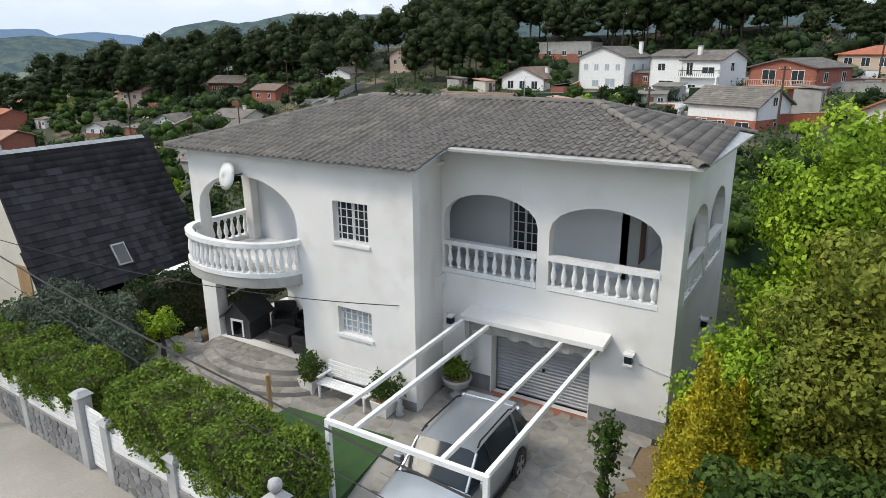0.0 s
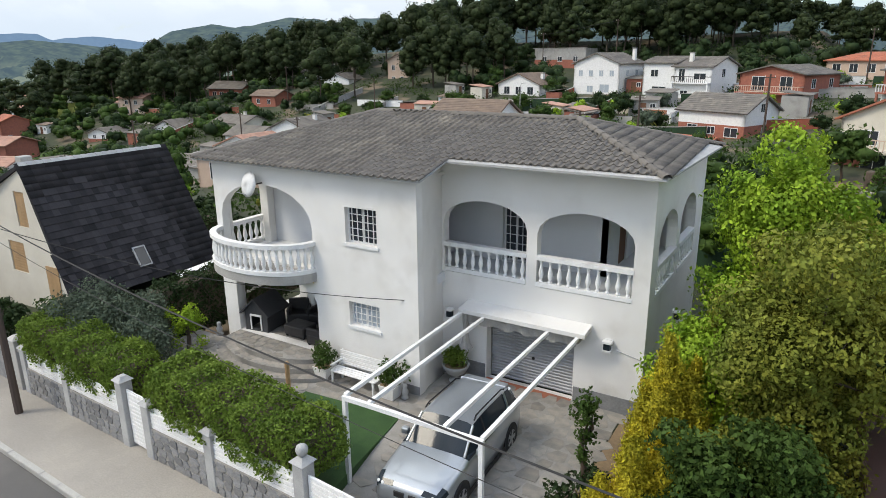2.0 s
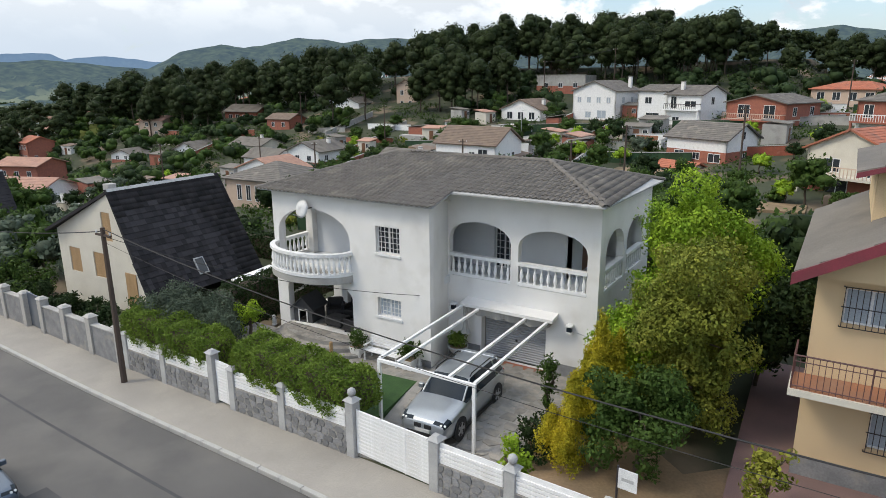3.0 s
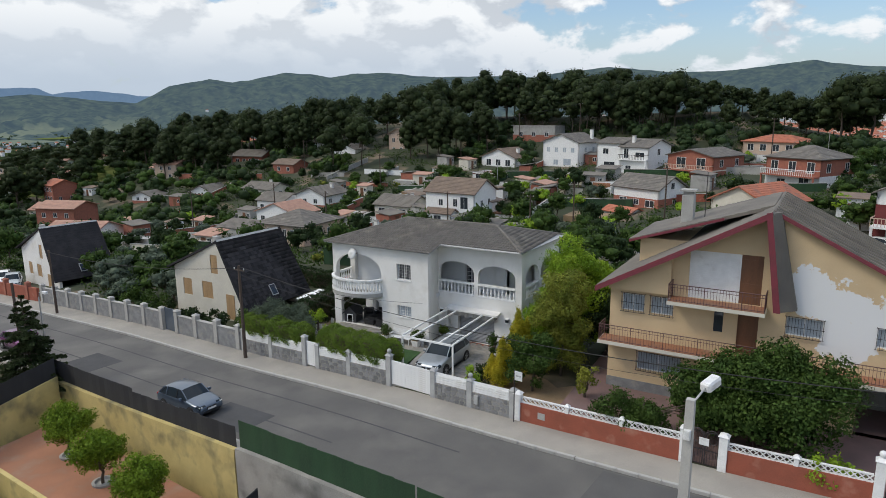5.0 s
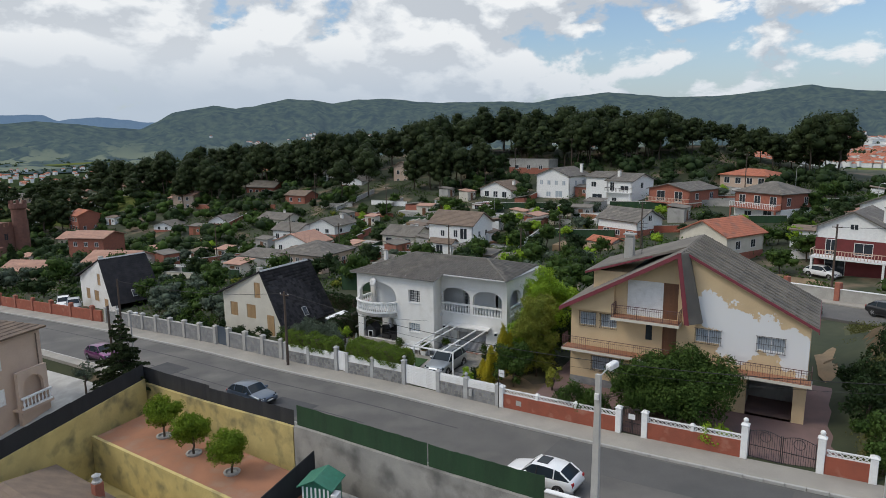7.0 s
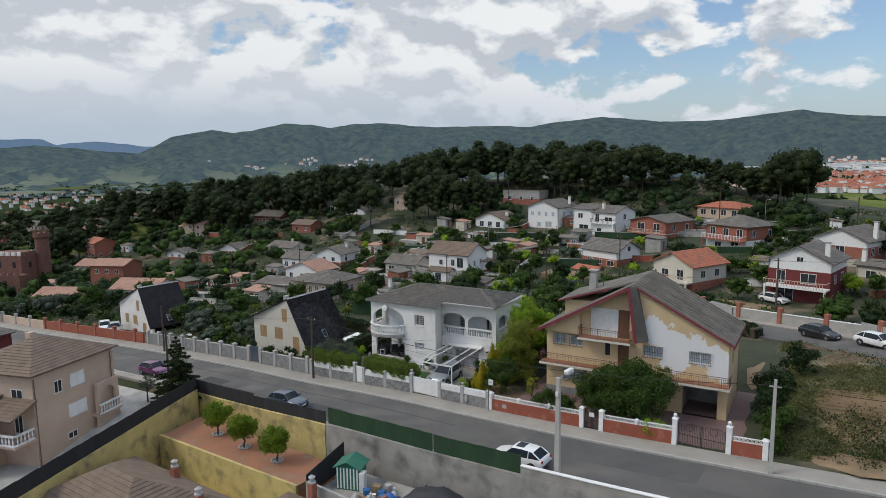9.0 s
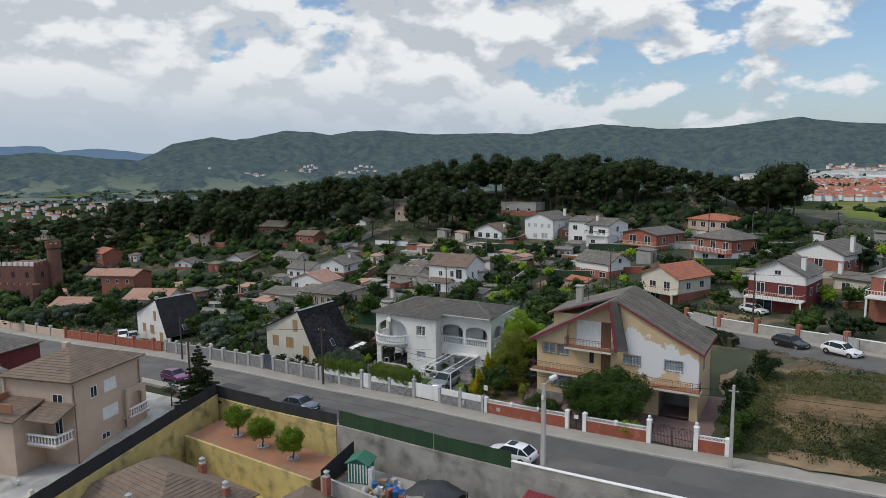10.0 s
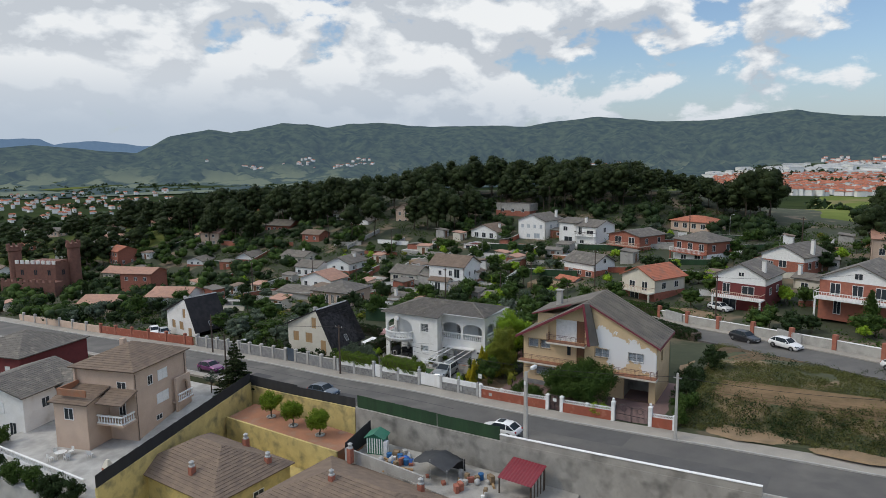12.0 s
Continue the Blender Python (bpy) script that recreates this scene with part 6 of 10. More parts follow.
part("annex_roof", roof_courses([V3(0.95, -2.6, 3.2), V3(4.4, -2.6, 3.2), V3(4.4, -0.01, 4.1), V3(0.95, -0.01, 4.1)], 0.12, 0.36), ROOF_MAROON, pk)
part("terrace_parapet", MB().box(-3.6, 0.2, -3.0, -2.85, 3.95, 4.7).box(-3.6, -3.45, -2.84, -0.1, 3.95, 4.7), TERRACOTTA, pk, "terracotta parapet of the roof terrace")
put_window(pk, 1.1, 1.2, pose(-2.0, -3.2, 1.4))
pslab = part("balcony_slab", MB().box(0.5, 4.0, -2.1, -0.002, 0.55, 0.75), PINK_RENDER, pk)
balustrade([(0.6, -2.0), (3.9, -2.0)], 9, pslab, 0.75, 0.95)
balustrade([(3.9, -1.9), (3.9, -0.15)], 5, pslab, 0.75, 0.95)
sideb = part("porch_slab", MB().box(4.0, 5.0, 5.9, 8.7, 0.3, 0.5), PINK_RENDER, pk)
balustrade([(4.9, 6.0), (4.9, 8.6)], 8, sideb, 0.5, 0.95)
part("porch_arch", wall_columns(2.6, -1.0, 3.4, [(0.4, 2.2, 0.5, 2.9, 0.9)], 0.3), PINK_RENDER, pk, m=pose(4.7, 6.0, 0, 0, 0, 90))
for px, py in ((4.04, 0.1), (4.04, 8.5)):
    part("downpipe", MB().tube([(px + 0.06, py, 5.8), (px + 0.06, py, -2.0)], 0.05, 6), ROOF_MAROON, pk)

near_house(pose(-66.5, -13.5, -4.0, 0, 0, 12), 11.0, 11.0, 4.9, 2.2, "hip", DEEP_RED, ROOF_BROWN_ST, "deep red house with pale corner stones and brown roof", front=[(8.6, 2.4, 0.8, 1.0, WHITE_PAINT), (3.5, 2.4, 0.9, 1.1, PANE)], side=[(5.0, 2.4, 0.8, 1.1, WHITE_PAINT), (2.5, 2.4, 0.8, 1.1, WHITE_PAINT)])
near_house(pose(-50.0, -21.5, -3.6, 0, 0, 14), 10.0, 9.0, 4.4, 1.7, "gy", WHITE_RENDER, ROOF_BROWN_ST, "white two-storey house with a brown gable roof", front=[(2.0, 1.9, 1.1, 1.2, PANE), (6.5, 2.2, 1.1, 1.2, WHITE_PAINT), (5, -0.6, 1.0, 1.0, PANE), (8.2, -0.9, 0.9, 2.0, PANE)], side=[(3.0, 2.2, 1.0, 1.1, PANE), (6.0, -0.3, 1.1, 1.1, PANE)], drop=2.5)
near_house(pose(-45.0, -15.2, -3.6, 0, 0, 14), 7.0, 5.6, 4.0, 1.3, "gx", WHITE_RENDER, ROOF_BROWN_ST, "white house wing with a brown tile roof", front=[(2.2, 1.9, 1.0, 1.0, PANE), (5.0, -0.4, 1.2, 1.1, PANE)], side=[(2.8, 1.9, 0.9, 1.0, PANE)], drop=2.5)
# house below the yellow walls, only its roof in view
big = near_house(pose(-18.1, -21.2, -6.1, 0, 0, -4), 12.4, 8.8, 3.6, 2.6, "hip", YELLOW_WALL, ROOF_MAROON, "low house with a dark brown hip roof and three chimneys", side=[(5.0, 1.0, 1.2, 1.4, PANE)], drop=1.0)
for cx, cy, cz in ((0.3, 8.5, 4.2), (5.4, 7.0, 4.1), (1.5, 1.2, 4.5)):
    c = part("chimney", MB().soft_box(cx - 0.27, cx + 0.27, cy - 0.27, cy + 0.27, cz - 1.2, cz + 0.7, 0.03), BRICK, big)
    part("cap", MB().lathe([(0.30, cz + 0.701), (0.30, cz + 0.8), (0.2, cz + 0.85), (0.2, cz + 1.1), (0.28, cz + 1.15), (0.05, cz + 1.3)], 10, pose(cx, cy, 0)), PALE_STONE, c)
big2 = near_house(pose(-0.5, -19.6, -4.9, 0, 0, ANGLE), 16.0, 8.6, 2.6, 1.9, "hip", CREAM, ROOF_MAROON, "low house with a mottled brown tile roof below the yard", drop=1.5)
for cx, cy, cz in ((-5.3, 8.5, 4.2), (-2.8, 3.4, 4.3), (4.0, 7.6, 3.6)):
    c = part("chimney", MB().soft_box(cx - 0.25, cx + 0.25, cy - 0.25, cy + 0.25, cz - 1.2, cz + 0.3, 0.03), BRICK, big2)
    part("cap", MB().lathe([(0.28, cz + 0.301), (0.28, cz + 0.4), (0.18, cz + 0.45), (0.18, cz + 0.7), (0.26, cz + 0.75), (0.05, cz + 0.9)], 10, pose(cx, cy, 0)), PALE_STONE, c)

# ---- plots, paving, walls along the street ----
def piece_shapes(count, mat, name, t, seed, bevel=0.06):
    """Irregular flat stones about 1 by 1, proud by t."""
    out = []
    rnd = random.Random(seed)
    for _ in range(count):
        n = rnd.choice((5, 6, 6, 7))
        ang = sorted((i + rnd.uniform(-0.28, 0.28)) * 2 * math.pi / n for i in range(n))
        pts = []
        for a in ang:
            c, s = math.cos(a), math.sin(a)
            k = 0.5 / max(abs(c), abs(s)) * rnd.uniform(0.92, 1.02)
            pts.append((c * k, s * k))
        mb = MB()
        m = len(pts)
        mb.v = [(x, y, 0) for x, y in pts] + [(x, y, t * 0.7) for x, y in pts] + [(x * (1 - bevel), y * (1 - bevel), t) for x, y in pts]
        mb.f = [tuple(range(2 * m, 3 * m))] + [(r + i, r + (i + 1) % m, r + m + (i + 1) % m, r + m + i) for r in (0, m) for i in range(m)]
        out.append(mb.mesh(name, mat))
    return out


FLAGS = piece_shapes(10, FLAG, "flagstone", 0.018, 11)
STONES = piece_shapes(10, STONE, "stone", 0.035, 12)


def pave(parent, region, size, z, seed, keep=None):
    """Crazy paving over x0, x1, y0, y1."""
    x0, x1, y0, y1 = region
    rnd = random.Random(seed)
    ny = max(1, round((y1 - y0) / size))
    for j in range(ny):
        x = x0 + rnd.uniform(-0.3, 0) * size
        while x < x1 - size * 0.3:
            w = size * rnd.uniform(0.8, 1.35)
            cx, cy = x + w / 2, y0 + (j + 0.5) * (y1 - y0) / ny
            x += w
            if keep and not keep(cx, cy):
                continue
            zz = z(cx, cy) if callable(z) else z
            part("flagstone", rnd.choice(FLAGS), None, parent, m=pose(cx, cy, zz, 0, 0, rnd.choice((0, 180)) + rnd.uniform(-5, 5)) @ Matrix.Diagonal((w * 0.97, (y1 - y0) / ny * 0.97, 1, 1)))


def drive_z(x, y):
    return 0.12 + 0.36 * float(smooth(y, 6.9, 11.0))


# driveway and the beds round it
drive = MB()
ys = [6.9, 7.6, 8.3, 9.0, 9.7, 10.4, 11.1, 12.0, 13.0, 14.7]
for a, b in zip(ys, ys[1:]):
    for x0, x1 in ((-8.9, -3.3),):
        drive.hexa([(x0, a, -0.4), (x1, a, -0.4), (x1, b, -0.4), (x0, b, -0.4), (x0, a, drive_z(0, a)), (x1, a, drive_z(0, a)), (x1, b, drive_z(0, b)), (x0, b, drive_z(0, b))])
driveway = structure("driveway", drive, MORTAR, "driveway of grey crazy paving", "driveway")
pave(driveway, (-8.6, -3.4, 7.0, 14.6), 0.5, lambda x, y: drive_z(x, y) - 0.008, 21, lambda x, y: y > 11.3 or x > -8.0 - (y - 7.7) * 0.14)
path = structure("garden_path", MB().box(-18.6, -8.91, 9.95, 12.66, -0.3, 0.47), MORTAR, "garden path of grey crazy paving", "path")
pave(path, (-18.5, -8.95, 10.0, 12.6), 0.5, 0.462, 22, lambda x, y: ((x + 14.3) / 2.6) ** 2 + ((y - 12.8) / 1.7) ** 2 > 1.0 and not (-11.8 < x < -8.2 and y < 11.2))
structure("lawn", MB().prism([(-12.2, 8.2), (-8.1, 7.7), (-8.6, 11.35), (-11.9, 11.1)], 0.2, 0.5), LAWN, "small bright green lawn beside the driveway", "lawn")
structure("garden_bed", MB().prism([(-22, 8.35), (-12.25, 7.5), (-12.25, 9.9), (-18.6, 9.9), (-22, 13)], -0.4, 0.42), SOIL, "bare garden soil under the hedges", "soil")
structure("garden_bed", MB().prism([(-3.25, 6.6), (2.4, 6.1), (3.2, 20), (-2.6, 20), (-2.6, 14.3), (-3.25, 14.3)], -0.4, 0.48), SOIL, "bare soil under the shrubs beside the driveway", "soil")

# round terrace with its steps
for k, (a, b, top, nm) in enumerate(((2.75, 1.75, 0.64, "step"), (2.42, 1.42, 0.82, "step"), (2.08, 1.1, 1.0, "terrace"))):
    poly = [(-14.3 + a * math.cos(math.pi * (1 + i / 24)), 12.7 + b * math.sin(math.pi * (1 + i / 24))) for i in range(25)]
    tr = structure("terrace_step" if nm == "step" else "terrace", MB().prism(poly, 0.3, top - 0.03), DARK_CONCRETE, "curved stone step of the terrace" if nm == "step" else "round terrace paved with grey flagstones", "terrace")
    if nm == "step":
        n = int(math.pi * a / 0.36)
        for i in range(n):
            an = math.pi * (1 + (i + 0.5) / n)
            part("flagstone", FLAGS[(i * 3 + k) % 10], None, tr, m=pose(-14.3 + (a - 0.2) * math.cos(an), 12.7 + (b - 0.18) * math.sin(an), top - 0.035, 0, 0, math.degrees(math.atan2(b * math.cos(an), -a * math.sin(an)))) @ Matrix.Diagonal((0.4, 0.36, 1, 1)))
    else:
        pave(tr, (-16.3, -12.3, 11.6, 12.65), 0.42, top - 0.035, 31, lambda x, y: ((x + 14.3) / 2.0) ** 2 + ((y - 12.7) / 1.05) ** 2 < 0.98)
porch = structure("porch_floor", MB().box(-16.65, -12.66, 12.72, 16.0, 0.2, 0.97), MORTAR, "porch floor of grey flagstones", "terrace")
pave(porch, (-16.6, -12.7, 12.75, 15.9), 0.6, 0.965, 33)


def post(s, n, h, parent, ball=False, w=0.34, mat=PALE_STONE, cap=None):
    z = zs(s)
    p = part("gate_post", MB().soft_box(-w / 2, w / 2, -w / 2, w / 2, -0.4, h - 0.12, 0.015), mat, parent, m=at_street(s, n, z))
    part("cap", MB().hexa([(-w / 2 - 0.05, -w / 2 - 0.05, h - 0.12), (w / 2 + 0.05, -w / 2 - 0.05, h - 0.12), (w / 2 + 0.05, w / 2 + 0.05, h - 0.12), (-w / 2 - 0.05, w / 2 + 0.05, h - 0.12), (-w / 4, -w / 4, h), (w / 4, -w / 4, h), (w / 4, w / 4, h), (-w / 4, w / 4, h)]), cap or mat, p)
    if ball:
        part("ball", MB().lathe([(0.05, h - 0.02), (0.06, h + 0.02), (0.12, h + 0.07), (0.14, h + 0.15), (0.12, h + 0.23), (0.05, h + 0.28)], 12), cap or mat, p, smooth=True)
    return p


def run(s0, s1, step=1.0):
    n = max(1, round((s1 - s0) / step))
    return [(s0 + (s1 - s0) * i / n, s0 + (s1 - s0) * (i + 1) / n) for i in range(n)]


def low_wall(s0, s1, n0, n1, h, z_off=-0.4, mb=None):
    mb = mb or MB()
    for a, b in run(s0, s1):
        za, zb = zs(a), zs(b)
        mb.hexa([st(a, n0, za + z_off), st(b, n0, zb + z_off), st(b, n1, zb + z_off), st(a, n1, za + z_off), st(a, n0, za + h), st(b, n0, zb + h), st(b, n1, zb + h), st(a, n1, za + h)])
    return mb.weld()


fence = thing("garden_wall", pose(0, 0, 0), "low stone garden wall with white slatted panels and posts", "wall")
PANEL_SLAT = MB().soft_box(0, 1, -0.02, 0.02, 0, 0.1, 0.008).mesh("slat", WHITE_PAINT)


def slat_panel(s0, s1, z0, z1, parent, n=0.05, gap=0.125, name="slatted_panel"):
    """White horizontal boards between two posts, stepping with the slope."""
    za, zb = zs(s0), zs(s1)
    slope = math.degrees(math.atan2(zb - za, s1 - s0))
    p = part(name, MB().box(0, s1 - s0, 0.025, 0.045, z0, z1), WHITE_PAINT, parent, "white slatted fence panel", at_street(s0, n, za) @ pose(0, 0, 0, 0, -slope, 0))
    for k in range(int((z1 - z0) / gap)):
        part("slat", PANEL_SLAT, None, p, m=pose(0, 0, z0 + k * gap) @ Matrix.Diagonal((s1 - s0, 1, 1, 1)))
    return p


def stone_face(parent, s0, s1, h, n, seed, size=0.34):
    rnd = random.Random(seed)
    rows_ = max(1, round(h / (size * 0.72)))
    for j in range(rows_):
        s = s0 + rnd.uniform(0, 0.05)
        while s < s1 - 0.12:
            w = min(size * rnd.uniform(0.7, 1.4), s1 - s)
            c = s + w / 2
            hh = h / rows_
            part("stone", rnd.choice(STONES), None, parent, m=at_street(c, n, zs(c) + (j + 0.5) * hh) @ pose(0, 0.012, 0, 90, 0, 0) @ pose(0, 0, 0, 0, 0, rnd.uniform(-6, 6)) @ Matrix.Diagonal((w * 0.97, hh * 0.97, rnd.uniform(0.7, 1.3), 1)))
            s += w


for k, (a, b) in enumerate(((-13.7, -7.5), (-6.1, -0.1), (3.35, 8.55))):
    w = part("stone_base", low_wall(a, b, 0.0, 0.28, 0.95), MORTAR, fence, "low wall of grey stones")
    stone_face(w, a, b, 0.93, 0.0, 40 + k)
for s, h, ball in ((-13.7, 1.75, False), (-10.75, 1.75, False), (-7.35, 2.15, False), (-6.1, 1.75, False), (-3.3, 1.75, False), (0, 2.05, True), (3.3, 1.75, False), (5.8, 1.7, True), (8.5, 1.7, False)):
    post(s, 0.13, h, fence, ball)
for a, b in ((-13.5, -10.93), (-10.57, -7.53), (-5.92, -3.48), (-3.12, -0.2), (3.5, 5.6), (6.0, 8.3)):
    slat_panel(a, b, 0.96, 1.58, fence)
gate_s = thing("garden_gate", at_street(-7.16, 0.1, zs(-6.6)), "white metal pedestrian gate with slats", "gate")
part("leaf", MB().box(0, 0.88, 0, 0.03, 0.08, 1.75), WHITE_PAINT, gate_s)
for k in range(13):
    part("slat", PANEL_SLAT, None, gate_s, m=pose(0.02, 0, 0.1 + k * 0.125) @ Matrix.Diagonal((0.84, 1, 1, 1)))
gate_b = thing("driveway_gate", at_street(0.2, 0.1, zs(1.7)), "wide white slatted sliding gate", "gate")
part("leaf", MB().box(0, 2.92, 0.0, 0.03, 0.1, 1.6), WHITE_PAINT, gate_b)
for k in range(12):
    part("slat", PANEL_SLAT, None, gate_b, m=pose(0.02, 0, 0.12 + k * 0.125) @ Matrix.Diagonal((2.88, 1, 1, 1)))
for x in (0.0, 0.98, 1.94, 2.88):
    part("stile", MB().box(x, x + 0.05, -0.028, 0.0, 0.1, 1.62), WHITE_PAINT, gate_b)
tagged(part("letter_box", MB().soft_box(-0.13, 0.13, -0.1, 0.0, 0.35, 0.85, 0.01).box(-0.08, 0.08, -0.106, -0.1, 0.62, 0.7), PALE_STONE, None, "", at_street(6.3, -0.04, zs(6.3))), "grey metal letter box on the stone wall", "letter box")

# grey wall of the neighbours on the downhill side
gw = thing("garden_wall", pose(0, 0, 0), "long grey block wall with capped pillars", "wall")
part("wall", low_wall(-22.2, -13.9, 0.02, 0.26, 1.45), STONE_ST, gw)
part("wall", low_wall(-45.5, -23.9, 0.02, 0.26, 1.5), STONE_ST, gw)
part("coping", low_wall(-22.2, -13.9, -0.02, 0.30, 1.5, 1.452), CONCRETE, gw)
part("coping", low_wall(-45.5, -23.9, -0.02, 0.30, 1.55, 1.502), CONCRETE, gw)
for k in range(4):
    post(-22.1 + 2.6 * k if k else -22.0, 0.14, 1.95, gw, w=0.42, mat=CONCRETE)
for k in range(9):
    post(-45.3 + 2.65 * k, 0.14, 1.95, gw, w=0.42, mat=CONCRETE)
dg = thing("garden_gate", at_street(-23.75, 0.12, zs(-23)), "dark blue-grey sheet metal gate", "gate")
part("leaf", MB().box(0, 1.5, 0, 0.04, 0.05, 1.9), PAINT_BLUEGREY, dg)
rw = thing("garden_wall", pose(0, 0, 0), "brick-red garden wall with posts", "wall")
part("wall", low_wall(-75, -46.5, 0.02, 0.26, 1.35), RED_WALL, rw)
part("wall", low_wall(-110, -76, 0.02, 0.26, 1.3), PINK_RENDER, rw)
for k in range(12):
    post(-108 + 5.4 * k, 0.14, 1.9, rw, w=0.45, mat=BRICK if k > 5 else CONCRETE)


# red wall with its white lattice
def lattice_mesh(L, h):
    mb = MB().box(0, L, -0.05, 0.05, h - 0.06, h).box(0, L, -0.05, 0.05, 0, 0.05)
    n = round(L / 0.26)
    for i in range(n):
        x, w = L * i / n, L / n
        for sgn in (1, -1):
            a, b = (x, x + w) if sgn > 0 else (x + w, x)
            mb.hexa([(a - 0.022, -0.035, 0.05), (a + 0.022, -0.035, 0.05), (a + 0.022, 0.035, 0.05), (a - 0.022, 0.035, 0.05), (b - 0.022, -0.035, h - 0.06), (b + 0.022, -0.035, h - 0.06), (b + 0.022, 0.035, h - 0.06), (b - 0.022, 0.035, h - 0.06)])
    return mb


red = thing("garden_wall", pose(0, 0, 0), "low brick-red wall topped with white concrete lattice", "wall")
for a, b in ((8.75, 17.2), (19.0, 24.5), (28.5, 30.6)):
    part("wall", low_wall(a, b, 0.02, 0.24, 1.0), RED_WALL, red)
    n = max(1, round((b - a) / 2.7))
    for i in range(n):
        s0, s1 = a + (b - a) * i / n, a + (b - a) * (i + 1) / n
        slope = math.degrees(math.atan2(zs(s1) - zs(s0), s1 - s0))
        part("lattice", lattice_mesh(s1 - s0 - 0.2, 0.36), WHITE_PAINT, red, "white concrete lattice panel", at_street(s0 + 0.11, 0.13, zs(s0) + 1.002) @ pose(0, 0, 0, 0, -slope, 0))
        if i:
            post(s0, 0.13, 1.48, red, w=0.2, mat=WHITE_PAINT)
for s, h in ((8.8, 1.6), (17.3, 1.75), (18.95, 1.75), (24.6, 2.1), (28.35, 2.1), (30.7, 1.5)):
    post(s, 0.13, h, red, h > 2, w=0.36, mat=WHITE_PAINT)
structure("house_number", MB().box(-0.2, 0.2, -0.02, 0.0, 0.35, 0.7), CONCRETE, "pale square plaque on the red wall", "plaque", at_street(10.2, 0.015, zs(10.2)))


def iron_gate(m, w, h, label):
    t = thing("iron_gate", m, label, "gate")
    for k in range(2):
        x0, x1 = k * w / 2 + 0.02, (k + 1) * w / 2 - 0.02
        g = MB().box(x0, x0 + 0.05, -0.02, 0.02, 0.05, h).box(x1 - 0.05, x1, -0.02, 0.02, 0.05, h).box(x0, x1, -0.02, 0.02, 0.05, 0.1).box(x0, x1, -0.02, 0.02, h * 0.45, h * 0.45 + 0.04)
        n = int((x1 - x0) / 0.11)
        for i in range(1, n):
            x = x0 + (x1 - x0) * i / n
            g.tube([(x, 0, 0.1), (x, 0, h - 0.12 + 0.22 * math.sin(math.pi * (x - x0) / (x1 - x0)))], 0.01, 4)
        g.tube([(x0 + (x1 - x0) * i / 12, 0, h - 0.12 + 0.22 * math.sin(math.pi * i / 12)) for i in range(13)], 0.022, 5)
        g.tube([((x0 + x1) / 2 + 0.28 * math.cos(a), 0, h - 0.28 + 0.28 * math.sin(a)) for a in [2 * math.pi * i / 14 for i in range(15)]], 0.018, 5)
        part("leaf", g, IRON, t)
    return t


iron_gate(at_street(24.8, 0.13, zs(26.5)), 3.35, 1.65, "black wrought iron double gate with curled tops")
pg = iron_gate(at_street(17.5, 0.13, zs(18.1)), 1.28, 1.65, "narrow black iron gate with a white notice")
part("notice", MB().box(0.42, 0.84, -0.05, -0.03, 1.0, 1.35), PLASTIC_WHITE, pg)
structure("front_yard", MB().prism([(2.6, 6.15), (21.0, 4.6), (21.4, 11.3), (21.4, 19), (2.2, 19)], -0.6, 0.95), MAUVE_PAVING, "mauve paved front yard of the yellow house", "yard")

# pool terrace behind the white house
structure("pool_terrace", MB().box(-27, -18.5, 24, 33, -1.6, 0.02), PINK_PAVING, "pink paved pool terrace", "terrace")
structure("pool_water", MB().box(-25.6, -20.5, 25.0, 30, -1.5, 0.03), POOL, "turquoise swimming pool water", "water")


# ---- near side: fences, terraces and yards ----
def sheet_fence(s0, s1, n, h0, h1, mat, label, step=0.9, wavy=0.03, name="fence"):
    """A fence of sheets between posts; its top edge sags a little."""
    t = thing(name, pose(0, 0, 0), label, "fence")
    for k, (a, b) in enumerate(run(s0, s1, step)):
        mb, rnd = MB(), random.Random(k + int(s0 * 7))
        top0, top1 = h1 + rnd.uniform(-wavy, wavy), h1 + rnd.uniform(-wavy, wavy)
        bulge = rnd.uniform(-0.03, 0.05)
        mid = (a + b) / 2
        za, zb, zm = zs(a), zs(b), zs(mid)
        mb.hexa([st(a, n, za + h0), st(mid, n + bulge, zm + h0), st(mid, n + bulge + 0.02, zm + h0), st(a, n + 0.02, za + h0), st(a, n, za + top0), st(mid, n + bulge, zm + (top0 + top1) / 2 - 0.02), st(mid, n + bulge + 0.02, zm + (top0 + top1) / 2 - 0.02), st(a, n + 0.02, za + top0)])
        mb.hexa([st(mid, n + bulge, zm + h0), st(b, n, zb + h0), st(b, n + 0.02, zb + h0), st(mid, n + bulge + 0.02, zm + h0), st(mid, n + bulge, zm + (top0 + top1) / 2 - 0.02), st(b, n, zb + top1), st(b, n + 0.02, zb + top1), st(mid, n + bulge + 0.02, zm + (top0 + top1) / 2 - 0.02)])
        part("panel", mb, mat, t)
        part("post", MB().tube([st(a, n + 0.09, za + h0 - 0.2), st(a, n + 0.09, za + h1 - 0.1)], 0.025, 5), PALE_STONE, t)
    return t


NF = -10.15
sheet_fence(-20.6, -10.5, NF, 0.05, 1.55, BLACK_NET, "ragged black mesh fence along the street")
sheet_fence(-10.5, -1.2, NF, -0.1, 1.35, BLACK_NET, "sagging black mesh fence along the street", wavy=0.05)
sheet_fence(-0.9, 9.9, NF, 0.3, 1.75, GREEN_NET, "green artificial hedge fence along the street", 1.05)
sheet_fence(10.0, 17.3, NF, 0.3, 1.7, GREEN_NET, "green artificial hedge screen beside the lamp post", 1.05)
